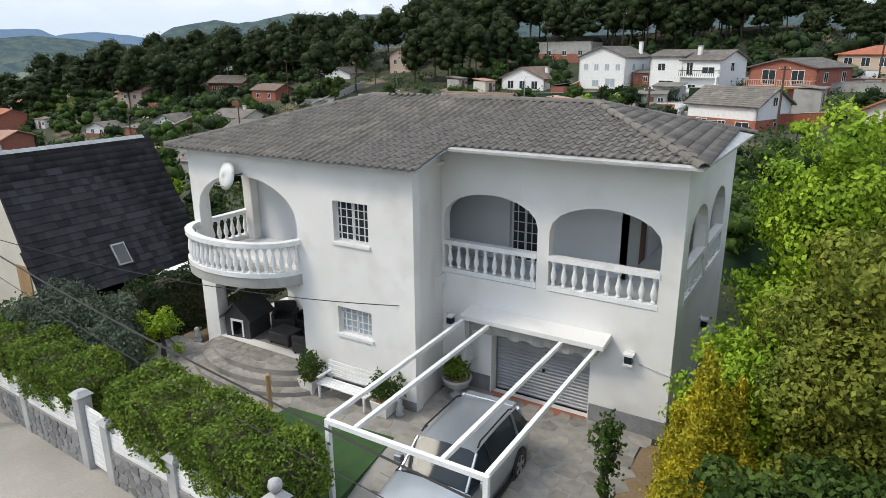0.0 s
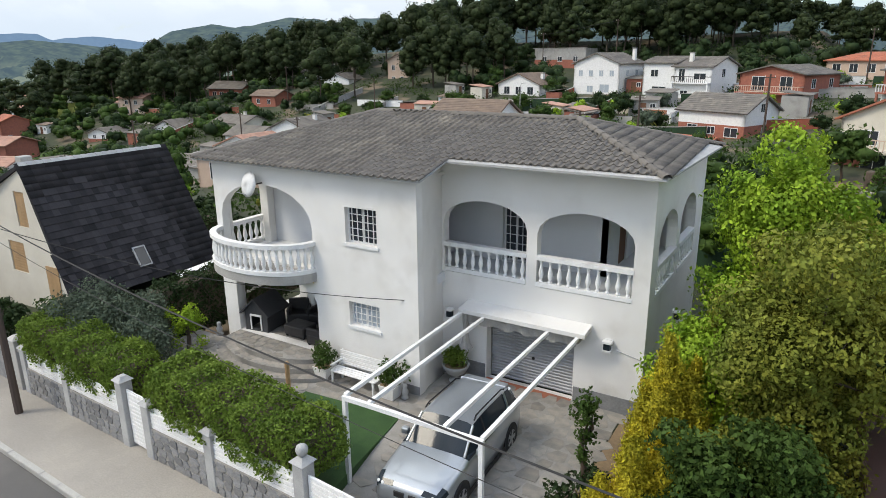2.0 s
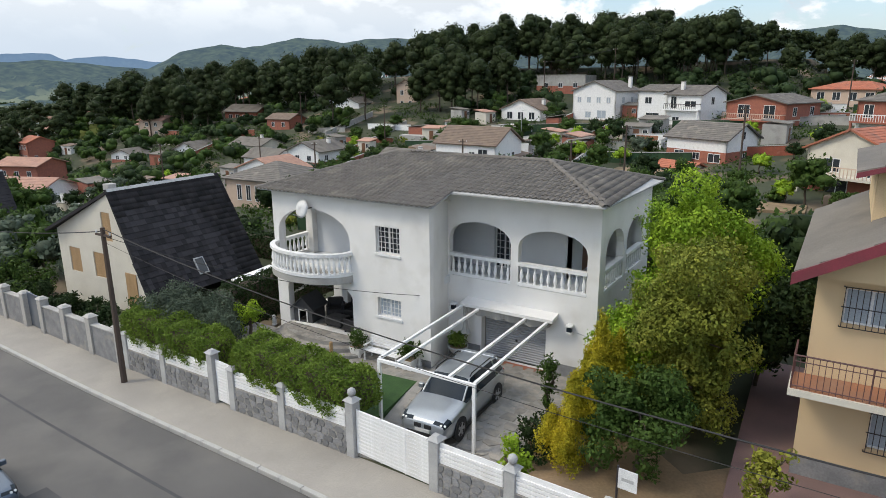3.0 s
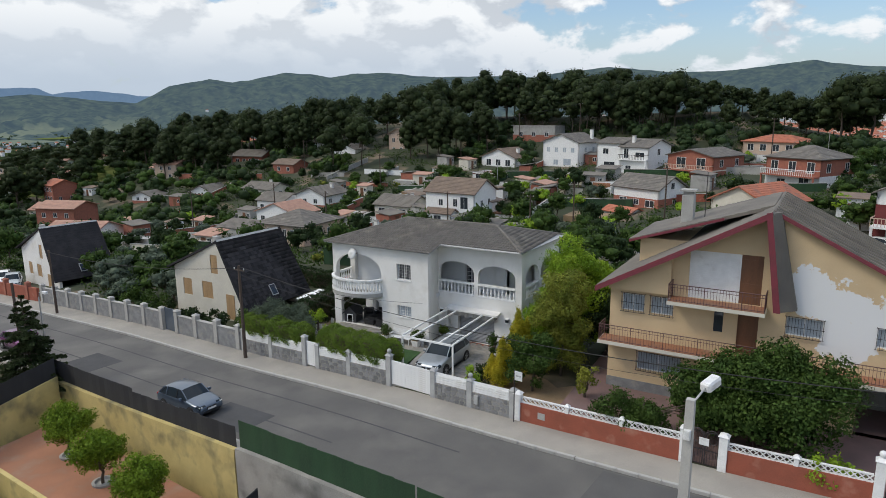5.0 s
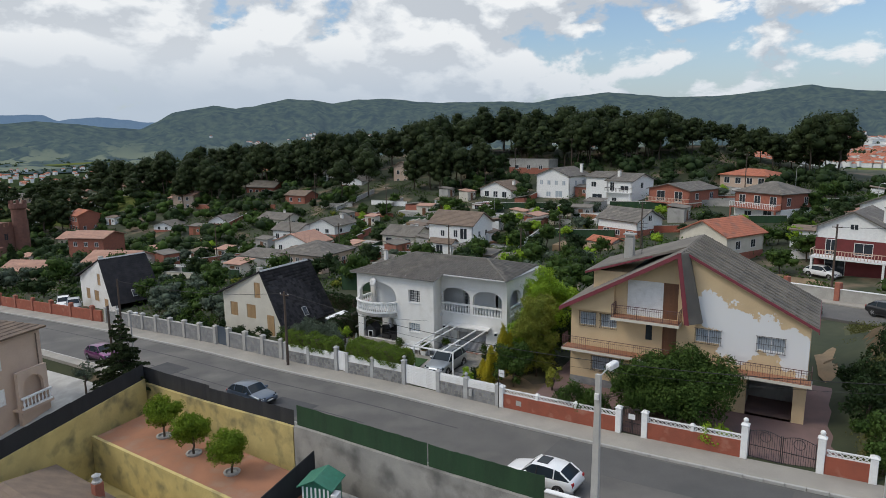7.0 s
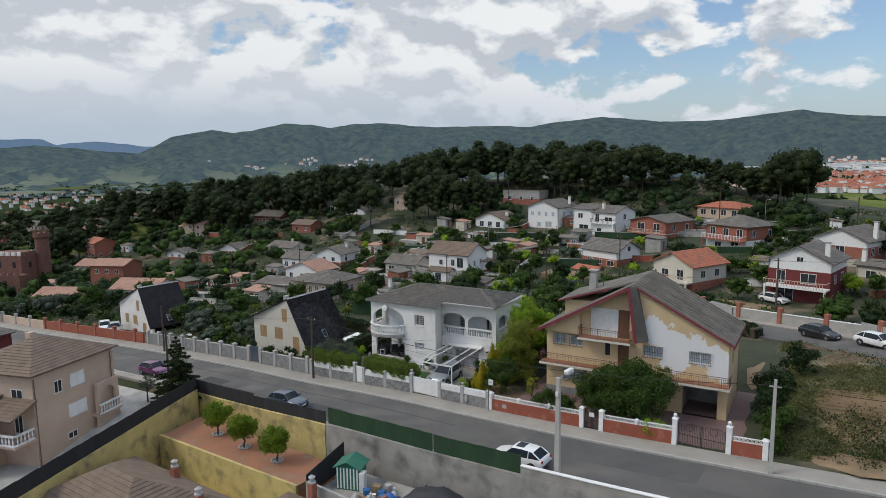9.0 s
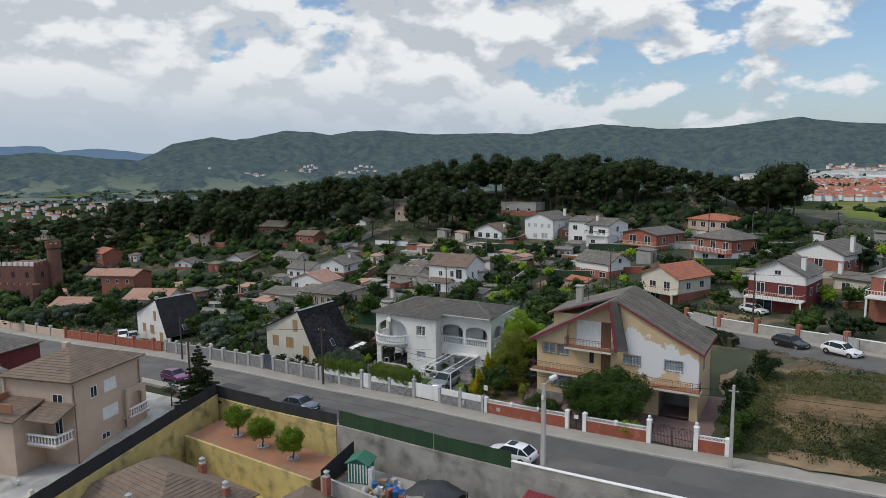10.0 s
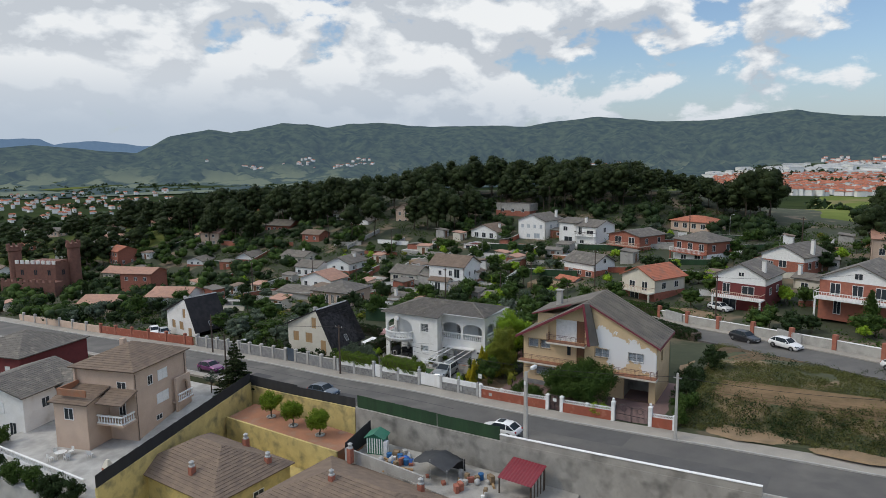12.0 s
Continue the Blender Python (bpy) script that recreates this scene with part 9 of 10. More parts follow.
def grass_field():
    """Rough grass and weeds of the fallow field."""
    rng = np.random.RandomState(14)
    n = 170000
    x, y = rng.uniform(22, 62, n), rng.uniform(1, 44, n)
    keep = []
    for i in range(n):
        p = Vector((x[i], y[i], 0))
        q = p - BS_A
        if (p - O).dot(V) < 0.6 or q.dot(BS_N) > -3.3:
            continue
        d = noise.noise(Vector((x[i] * 0.16, y[i] * 0.16, 0))) + 0.35 * noise.noise(Vector((x[i] * 0.6, y[i] * 0.6, 5)))
        bare = min(((x[i] - a) / rx) ** 2 + ((y[i] - b) / ry) ** 2 for a, b, rx, ry in ((33.5, 10.4, 8.5, 2.2), (29, 4.6, 4.0, 1.0), (37.5, 3.2, 3.6, 0.8), (44.5, 3.4, 2.6, 0.7), (25.6, 26, 4, 6), (30, 25.5, 4, 5)))
        if d > -0.4 and bare > rng.uniform(0.7, 1.1):
            keep.append(i)
    keep = np.array(keep)
    c = keep[rng.choice(len(keep), 1500)]
    c = c[(y[c] < 12) | (rng.uniform(size=len(c)) < 0.4)]
    spread = np.repeat(rng.uniform(0.12, 0.4, len(c)), 45)
    tx = np.repeat(x[c], 45) + rng.normal(0, 1, len(c) * 45) * spread
    ty = np.repeat(y[c], 45) + rng.normal(0, 1, len(c) * 45) * spread
    z = ground_far(x[keep], y[keep])
    P = np.stack([x[keep], y[keep], z + 0.1], 1)
    tz = ground_far(tx, ty) + 0.1 + rng.uniform(0, 1.3, len(tx)) * spread
    P = np.concatenate([P, np.stack([tx, ty, tz], 1)])
    D = np.tile([0.0, 0.0, 0.25], (len(P), 1))
    v, f = leaves(P, D, 0.085, rng, 0.7, 0.4)
    tagged(new("wild_grass", arrays("wild_grass", v, f, GRASS)), "rough green and straw-coloured grass of a fallow field", "grass", kind="stuff")


grass_field()


def scrub():
    """Low thorny scrub on the bank between the field and the pavement."""
    rng = np.random.RandomState(23)
    P, D = [], []
    for k in range(230):
        sx, sn = rng.uniform(31, 62), rng.uniform(0.9, 5.6)
        if k % 5 == 0:
            sn = rng.uniform(5, 26)
        p0 = st(sx, sn)
        r = rng.uniform(0.25, 0.8)
        p, d = shell(rng, int(150 * r), (p0.x, p0.y, gz(p0.x, p0.y) + 0.35 * r), (r * 1.25, r * 1.25, r * 0.75), 0.4)
        P.append(p)
        D.append(d)
    v, f = leaves(np.concatenate(P), np.concatenate(D), 0.085, rng, 0.7, 0.5)
    tagged(new("scrub", arrays("scrub", v, f, LEAF_DARK)), "dark low scrub on the eroded bank", "scrub", kind="stuff")


scrub()

# ---- walls, sheds and yards of the hillside gardens ----
rg = random.Random(88)


def garden_spot(x0, x1, y0, y1, pad=-3.0):
    for _ in range(60):
        x, y = rg.uniform(x0, x1), rg.uniform(y0, y1)
        if free(x, y, pad):
            return x, y
    return x0, y1


def plot_wall(x, y, yaw, L, h, mat, label):
    """A wall that steps with the slope, with its coping."""
    t = thing("garden_wall", pose(x, y, gz(x, y), 0, 0, yaw), label, "wall", "garden walls of the hillside")
    c, s = math.cos(radians(yaw)), math.sin(radians(yaw))
    body, top = MB(), MB()
    n = max(2, int(L / 3))
    zz = [gz(x + c * L * i / n, y + s * L * i / n) - gz(x, y) for i in range(n + 1)]
    for i in range(n):
        a, b, za, zb = L * i / n, L * (i + 1) / n, zz[i], zz[i + 1]
        body.hexa([(a, -0.1, za - 0.6), (b, -0.1, zb - 0.6), (b, 0.1, zb - 0.6), (a, 0.1, za - 0.6), (a, -0.1, za + h), (b, -0.1, zb + h), (b, 0.1, zb + h), (a, 0.1, za + h)])
        top.hexa([(a, -0.16, za + h), (b, -0.16, zb + h), (b, 0.16, zb + h), (a, 0.16, za + h), (a, -0.16, za + h + 0.07), (b, -0.16, zb + h + 0.07), (b, 0.16, zb + h + 0.07), (a, 0.16, za + h + 0.07)])
    part("wall", body.weld(), mat, t)
    part("coping", top.weld(), CONCRETE, t)


WALL_LOOKS = [(WHITE_PAINT, "white"), (RED_WALL, "brick-red"), (CONCRETE, "grey concrete"), (CREAM, "cream"), (GREEN_NET, "dark green screened"), (BRICK, "red brick")]
for area, count in (((-100, -20, 36, 112), 46), ((-70, 44, 64, 128), 36), ((-36, 2, 28, 60), 8), ((-190, -100, 24, 130), 16)):
    for _ in range(count):
        x, y = garden_spot(*area, -4.5)
        mat, word = rg.choice(WALL_LOOKS)
        plot_wall(x, y, A + rg.choice((0, 0, 90, 8, 98)), rg.uniform(7, 16), rg.uniform(0.9, 1.7), mat, word + " garden wall between two hillside plots")


def garden_shed(x, y, yaw, w, d, h, wall, roof_mat, label):
    t = thing("garden_shed", pose(x, y, gz(x, y), 0, 0, yaw), label, "shed", "sheds of the hillside gardens")
    part("wall", MB().box(-w / 2, w / 2, 0, d, -0.6, h), wall, t)
    part("roof", MB().hexa([(-w / 2 - 0.2, -0.25, h + 0.02), (w / 2 + 0.2, -0.25, h + 0.02), (w / 2 + 0.2, d + 0.25, h + 0.45), (-w / 2 - 0.2, d + 0.25, h + 0.45), (-w / 2 - 0.2, -0.25, h + 0.12), (w / 2 + 0.2, -0.25, h + 0.12), (w / 2 + 0.2, d + 0.25, h + 0.55), (-w / 2 - 0.2, d + 0.25, h + 0.55)]), roof_mat, t)
    part("door", MB().box(-0.45, 0.45, -0.05, -0.003, -0.1, 1.85), DARK_WOOD, t)
    put_window(t, 0.7, 0.7, pose(w * 0.33, 0, 1.0))


SHED_LOOKS = [(WHITE_PAINT, ROOF_MAROON, "small white garden shed with a brown lean-to roof"), (BRICK, ROOF_GREY, "small brick garden shed with a grey roof"), (CONCRETE, ROOF_GREY, "small grey block shed with a sheet roof"), (CREAM, ROOF_PINK, "small cream shed with a salmon tile roof")]
for area, count in (((-100, -20, 36, 112), 26), ((-70, 44, 64, 128), 22), ((-36, 2, 30, 60), 4), ((-200, -100, 24, 130), 12)):
    for _ in range(count):
        x, y = garden_spot(*area, -3.0)
        wall, rf, label = rg.choice(SHED_LOOKS)
        garden_shed(x, y, A + rg.choice((0, 90, 10, -80)), rg.uniform(2.4, 4.6), rg.uniform(2, 3.4), rg.uniform(2.0, 2.5), wall, rf, label)
for area, count in (((-100, -20, 36, 112), 14), ((-70, 44, 64, 128), 14), ((-30, 0, 30, 60), 4)):
    for _ in range(count):
        x, y = garden_spot(*area, -4.5)
        mat, word = rg.choice(((PATIO, "pale paved"), (TERRACOTTA, "terracotta paved"), (CONCRETE, "grey concrete"), (SOIL, "bare earth")))
        w, d = rg.uniform(4, 8), rg.uniform(3, 6)
        zt = max(gz(x + dx * w, y + dy * d) for dx in (0, 1) for dy in (0, 1)) + 0.06
        structure("garden_terrace", MB().soft_box(x, x + w, y, y + d, zt - 1.6, zt, 0.03), mat, word + " terrace of a hillside garden", "terrace")

# ---- vehicles ----
def car(m, paint, label, kind="hatch", L=4.2, W=1.76, H=1.48, sunroof=False, group=""):
    """A car, nose towards -y: one shell of cross-sections from nose to tail, its glass cut out of the same sections."""
    t = thing("car", m, label, "car", group)
    hw = W / 2
    belt = H * (0.62 if kind == "suv" else 0.61)
    top = H - (0.0 if kind == "suv" else 0.01)
    tail = ((0.80, 0.985), (0.885, 0.955), (0.955, None)) if kind == "suv" else ((0.74, 0.975), (0.82, 0.93), (0.945, None))
    # share of the length, underside, shoulder height, width, roof height (None: bonnet or boot)
    sec = [(0.0, 0.36, belt * 0.58, 0.74, None), (0.008, 0.28, belt * 0.68, 0.83, None), (0.03, 0.24, belt * 0.755, 0.91, None), (0.075, 0.22, belt * 0.82, 0.96, None), (0.15, 0.21, belt * 0.89, 0.985, None), (0.235, 0.21, belt * 0.955, 1.0, None),
           (0.285, 0.21, belt, 1.0, None), (0.415, 0.21, belt + 0.01, 1.0, top - 0.045), (0.50, 0.21, belt + 0.015, 1.0, top - 0.008), (0.60, 0.21, belt + 0.02, 1.0, top), (tail[0][0], 0.22, belt + 0.03, 0.995, top * tail[0][1]), (tail[1][0], 0.23, belt + 0.035, 0.985, top * tail[1][1]),
           (tail[2][0], 0.26, belt + 0.02, 0.95, None), (0.985, 0.30, belt * 0.93, 0.91, None), (0.996, 0.36, belt * 0.72, 0.87, None), (1.0, 0.42, belt * 0.55, 0.84, None)]
    rings = []
    for f, lo, hi, w, roof in sec:
        y, x = (f - 0.5) * L, hw * w
        half = [(x * 0.82, lo), (x * 0.965, lo + 0.09), (x, lo + (hi - lo) * 0.42), (x * 0.992, lo + (hi - lo) * 0.66), (x * 0.975, hi - 0.075), (x * 0.925, hi)]
        if roof is None:
            crown = 0.055 if f < 0.5 else 0.03
            half += [(x * 0.80, hi + crown * 0.55), (x * 0.45, hi + crown * 0.9), (0, hi + crown)]
        else:
            half += [(hw * 0.715, roof - 0.06), (hw * 0.56, roof - 0.018), (0, roof)]
        rings.append([V3(-a, y, b) for a, b in half] + [V3(a, y, b) for a, b in half[-2::-1]])
    n = len(rings[0])
    shell_, screen, back, sides = MB(), MB(), MB(), {-1: [], 1: []}
    for k in range(len(rings) - 1):
        for i in range(n - 1):
            q = [rings[k][i], rings[k][i + 1], rings[k + 1][i + 1], rings[k + 1][i]]
            flank = i in (5, n - 7)
            if 6 <= k <= 11 and flank:
                sides[-1 if i == 5 else 1].append(q)
            elif k == 6 and 6 <= i <= n - 8:
                screen.add(q, [(0, 1, 2, 3)])
            elif k == 11 and 6 <= i <= n - 8:
                back.add(q, [(0, 1, 2, 3)])
            else:
                shell_.add(q, [(0, 1, 2, 3)])
    shell_.add(rings[0], [tuple(range(n - 1, -1, -1))])
    shell_.add(rings[-1], [tuple(range(n))])
    part("body", shell_.weld(), paint, t, smooth=True)
    part("windscreen", screen.weld(), CAR_GLASS, t, smooth=True)
    part("rear_window", back.weld(), CAR_GLASS, t, smooth=True)
    cowl, roof0, rear1, rear2 = rings[6], rings[7], rings[11], rings[12]
    for sgn in (-1, 1):
        ib, it = (5, 6) if sgn < 0 else (n - 6, n - 7)
        glass_ = MB()
        for q in sides[sgn]:
            glass_.add(q, [(0, 1, 2, 3)])
        part("side_window", glass_.weld(), CAR_GLASS, t)
        out = V3(sgn * 0.012, 0, 0.004)
        part("pillar", MB().tube([cowl[it] + out, cowl[it].lerp(roof0[it], 0.5) + out, roof0[it] + out], 0.032, 6), paint, t)
        part("pillar", MB().tube([rear2[it] + out, rear1[it] + out], 0.05, 6), paint, t)
        for k, mat_, r in ((8, BLACK, 0.03), (10, paint, 0.035)):
            part("pillar", MB().tube([rings[k][ib] + out, rings[k][it] + out], r, 5), mat_, t)
        part("window_trim", MB().tube([rings[k][ib] + V3(sgn * 0.006, 0, 0.0) for k in range(6, 12)], 0.014, 4), BLACK, t)
        part("mirror", MB().soft_box(-0.10, 0.10, -0.05, 0.09, -0.06, 0.09, 0.03, pose(sgn * (hw + 0.07), -0.145 * L, belt + 0.07)), paint, t)
        part("sill", MB().box(sgn * hw * 0.985 - 0.02, sgn * hw * 0.985 + 0.02, -0.23 * L, 0.22 * L, 0.2, 0.31), BLACK, t)
        lamp, lift = MB(), V3(sgn * 0.006, -0.008, 0.006)
        for k, i in ((1, 6), (1, 5), (1, 4), (2, 5), (2, 4)):
            i = i if sgn < 0 else n - 2 - i
            lamp.add([rings[k][i] + lift, rings[k][i + 1] + lift, rings[k + 1][i + 1] + lift, rings[k + 1][i] + lift], [(0, 1, 2, 3)])
        head = part("headlight", lamp.weld(), CAR_GLASS, t, "dark clear headlight")
        for k, i, f in ((1, 6, 0.25), (1, 5, 0.6)):
            i = i if sgn < 0 else n - 1 - i
            e = rings[k][i].lerp(rings[k + 1][i], f) + V3(0, -0.012, 0.004)
            part("lamp_eye", MB().lathe([(0.042, 0.0), (0.036, 0.01), (0.012, 0.016)], 10, pose(e.x, e.y, e.z, 62, 0, 0)), LAMP_GLASS, head)
        part("tail_light", MB().soft_box(sgn * hw * 0.74 - 0.13, sgn * hw * 0.74 + 0.11, 0.465 * L, 0.4935 * L, 0.66 * belt, 0.96 * belt, 0.02), TAIL_RED, t)
        for yy in (-0.315 * L, 0.305 * L):
            r = 0.36 if kind == "suv" else 0.31
            prof = [(r * 0.62, -0.10), (r * 0.95, -0.10), (r, -0.06), (r, 0.06), (r * 0.95, 0.10), (r * 0.62, 0.10)]
            part("wheel_arch", MB().lathe([(r * 1.15, -0.02), (r * 1.15, 0.02)], 22, pose(sgn * hw * 0.985, yy, r, 0, 90, 0)), BLACK, t)
            wheel = part("wheel", MB().lathe([(r * 0.3, -0.08), (r * 0.3, 0.085)], 10, pose(0, 0, 0, 0, 90, 0)), BLACK, t, m=pose(sgn * (hw - 0.085), yy, r))
            part("tyre", MB().lathe(prof, 22, pose(0, 0, 0, 0, 90, 0)), BLACK, wheel, smooth=True)
            rim = MB().lathe([(r * 0.64, 0.06), (r * 0.64, 0.105), (r * 0.56, 0.085)], 18, pose(0, 0, 0, 0, 90 * sgn, 0))
            for k in range(5):
                rim.box(-0.045, 0.045, 0, r * 0.62, 0.075, 0.108, pose(0, 0, 0, 0, 90 * sgn, 0) @ pose(0, 0, 0, 0, 0, 72 * k))
            part("rim", rim, ALLOY, wheel)
    if kind == "suv":
        for sgn in (-1, 1):
            part("roof_rail", MB().tube([(sgn * hw * 0.70, -0.06 * L, top - 0.04), (sgn * hw * 0.69, -0.03 * L, top + 0.035), (sgn * hw * 0.69, 0.29 * L, top + 0.03), (sgn * hw * 0.68, 0.33 * L, top - 0.05)], 0.02, 5), BLACK, t)
        part("spoiler", MB().soft_box(-hw * 0.66, hw * 0.66, 0.365 * L, 0.41 * L, top * 0.945, top * 0.97, 0.015), paint, t)
    if sunroof:
        part("sunroof", MB().box(-0.4, 0.4, -0.03 * L, 0.12 * L, top - 0.02, top + 0.012), CAR_GLASS, t)
    for sgn in (-1, 1):
        part("grille", MB().soft_box(sgn * hw * 0.2 - hw * 0.15, sgn * hw * 0.2 + hw * 0.15, -0.503 * L, -0.47 * L, 0.54 * belt, 0.665 * belt, 0.02), BLACK, t)
    part("bumper_grille", MB().soft_box(-hw * 0.62, hw * 0.62, -0.506 * L, -0.47 * L, 0.28, 0.40, 0.02), BLACK, t)
    part("number_plate", MB().box(-0.26, 0.26, -0.51 * L, -0.505 * L, 0.44, 0.54), PLASTIC_WHITE, t)
    return t


car(pose(-6.2, 10.2, 0.385, -1.5, 0, 3), PAINT_SILVER, "silver estate off-roader parked on the crazy-paved driveway", "suv", 4.57, 1.85, 1.67)


def street_car(s, n, turn, *a, **k):
    slope = math.degrees(math.atan((zs(s + 2) - zs(s - 2)) / 4))
    return car(at_street(s, n, zs(s) - 0.12) @ pose(0, 0, 0, 0, -slope, 0) @ pose(0, 0, 0, 0, 0, turn), *a, **k)


street_car(-8.4, -7.9, 90, PAINT_BLUEGREY, "blue-grey hatchback parked beside the black fence")
street_car(16.1, -7.9, -90, PAINT_WHITE, "white hatchback with a sunroof parked by the lamp post", sunroof=True)
street_car(-30.5, -7.9, 90, PAINT_PURPLE, "dark purple hatchback parked by the spruce")
for d_, off, paint, lab in ((28.5, 1.2, PAINT_BLACK, "black car parked in the side street"), (34.6, 1.4, PAINT_WHITE, "white hatchback parked in the side street"), (49.0, 1.2, PAINT_WHITE, "white car standing in the side street")):
    p = BS_A + BS_D * d_ + BS_N * off
    car(pose(p.x, p.y, gz(p.x, p.y) + 0.27, 0, 0, math.degrees(math.atan2(BS_D.y, BS_D.x)) + 90), paint, lab)
car(pose(-66, 14.2, -3.2, 0, 0, 60), PAINT_SILVER, "silver car parked beside the white A-frame house")
car(pose(-69.5, 14.8, -3.5, 0, 0, 60), PAINT_WHITE, "white car parked beside the white A-frame house")
car(pose(19.5, 60.8, gz(19.5, 60.8), 0, 0, 60), PAINT_WHITE, "white car parked under a balcony")


# ---- poles, lamp posts, wires ----
def wood_pole(x, y, z, h, label="dark wooden telegraph pole", arms=True):
    t = thing("telegraph_pole", pose(x, y, z), label, "pole", "telegraph poles")
    part("shaft", MB().tube([(0, 0, -0.5), (0, 0, h)], 0.13, 8, 0.09), POLE_WOOD, t)
    if arms:
        part("crossarm", MB().box(-0.5, 0.5, -0.04, 0.04, h - 0.35, h - 0.27), POLE_WOOD, t)
        for xx in (-0.45, 0, 0.45):
            part("insulator", MB().lathe([(0.03, h - 0.27), (0.04, h - 0.2), (0.02, h - 0.13)], 6, pose(xx, 0, 0)), LAMP_GLASS, t)
    return t


def concrete_pole(x, y, z, h):
    t = thing("concrete_pole", pose(x, y, z), "square tapered concrete power pole", "pole", "concrete poles")
    part("shaft", MB().hexa([(-0.14, -0.14, -0.5), (0.14, -0.14, -0.5), (0.14, 0.14, -0.5), (-0.14, 0.14, -0.5), (-0.09, -0.09, h), (0.09, -0.09, h), (0.09, 0.09, h), (-0.09, 0.09, h)]), POLE_CONCRETE, t)
    part("bracket", MB().box(-0.35, 0.35, -0.03, 0.03, h - 0.5, h - 0.42), PALE_STONE, t)
    return t


wood_pole(-20.5, 7.0, -0.35, 6.3)
wood_pole(-47.0, 8.6, zs(-39) - 0.02, 6.0, arms=False)
wood_pole(-32.2, -1.8, -2.7, 8.0, "dark wooden telegraph pole beside the patio", False)
concrete_pole(23.0, 2.2, 1.45, 6.4)
for x, y, h in ((-43.5, 144, 9.5), (20.5, 47.0, 8.5), (-33, 57, 7), (-16, 62, 8), (-6, 72, 8), (-110, 112, 9), (-84, 74, 8), (30.5, 100, 9), (-58, 138, 9), (3, 128, 8.5), (-92, 60, 8), (-19, 54, 7), (46, 56, 9), (-76, 100, 8), (-60, 62, 7)):
    wood_pole(x, y, gz(x, y), h, "dark wooden telegraph pole among the gardens")
lp = thing("street_lamp", at_street(19.75, -9.65, zs(19.75)), "concrete lamp post with a white lantern head", "street lamp")
part("post", MB().hexa([(-0.19, -0.15, -0.4), (0.19, -0.15, -0.4), (0.19, 0.15, -0.4), (-0.19, 0.15, -0.4), (-0.12, -0.1, 7.3), (0.12, -0.1, 7.3), (0.12, 0.1, 7.3), (-0.12, 0.1, 7.3)]), POLE_CONCRETE, lp)
part("arm", MB().tube([(0, 0, 7.1), (0.15, 0.3, 7.35), (0.25, 0.75, 7.5)], 0.035, 6), PALE_STONE, lp)
part("lantern", MB().soft_box(-0.17, 0.17, -0.35, 0.35, -0.12, 0.14, 0.06, pose(0.3, 0.95, 7.52, 8, 0, -15)), PLASTIC_WHITE, lp)
part("box", MB().soft_box(-0.1, 0.1, -0.22, -0.1, 6.1, 6.4, 0.02), PLASTIC_WHITE, lp)
for x, y in ((-29.5, -1.6), (13, 129), (-44, 96), (26.5, 96)):
    z = gz(x, y) if y > 0 else -0.9
    t = thing("street_lamp", pose(x, y, z), "thin lamp post with a small curved head", "street lamp")
    part("post", MB().tube([(0, 0, -0.3), (0, 0, 5.5), (0.2, 0, 5.9), (0.7, 0, 6.0)], 0.05, 6), PALE_STONE, t)
    part("lantern", MB().soft_box(-0.2, 0.2, -0.1, 0.1, 5.9, 6.05, 0.03, pose(0.8, 0, 0)), PLASTIC_WHITE, t)
sg = thing("street_sign", at_street(8.75, -0.25, zs(8.75)), "white square sign on a thin dark pole", "sign")
part("pole", MB().tube([(0, 0, -0.2), (0, 0, 2.9)], 0.03, 6), IRON, sg)
part("plate", MB().box(0.02, 0.46, -0.02, 0.0, 2.35, 2.85), PLASTIC_WHITE, sg)
part("printed_bar", MB().box(0.1, 0.38, -0.026, -0.022, 2.56, 2.64), PALE_STONE, sg)


def wire(a, b, sag, r, label):
    a, b = Vector(a), Vector(b)
    pts = [a.lerp(b, i / 24) - Vector((0, 0, sag * 4 * (i / 24) * (1 - i / 24))) for i in range(25)]
    tagged(part("cable", MB().tube(pts, r, 4), BLACK), label, "cable")


P3 = V3(-20.5, 7.0, 5.9)
PR = V3(23.0, 2.2, 7.5)
wire(P3 + V3(0, 0, 0.0), PR + V3(0, 0, 0), 1.5, 0.021, "black overhead power cable along the street")
wire(P3 + V3(0, 0, -0.55), PR + V3(0, 0, -0.5), 1.55, 0.009, "thin black overhead telephone cable")
wire(P3 + V3(0, 0, -0.1), V3(-47, 8.6, zs(-39) + 5.8), 0.6, 0.02, "black overhead cable along the street")
wire(P3 + V3(0, 0, -0.3), V3(-8.8, 12.9, 3.4), 0.5, 0.012, "thin black cable to the white house")
wire(PR, V3(44, 0.2, 9.5), 0.5, 0.02, "black overhead cable beside the field")
wire(V3(-110, 112, gz(-110, 112) + 8.7), V3(-43.5, 144, gz(-43.5, 144) + 9.2), 1.2, 0.03, "far black overhead cable over gardens")
wire(V3(20.5, 47, gz(20.5, 47) + 8.2), V3(46, 56, gz(46, 56) + 8.7), 0.8, 0.02, "overhead cable across the gardens")


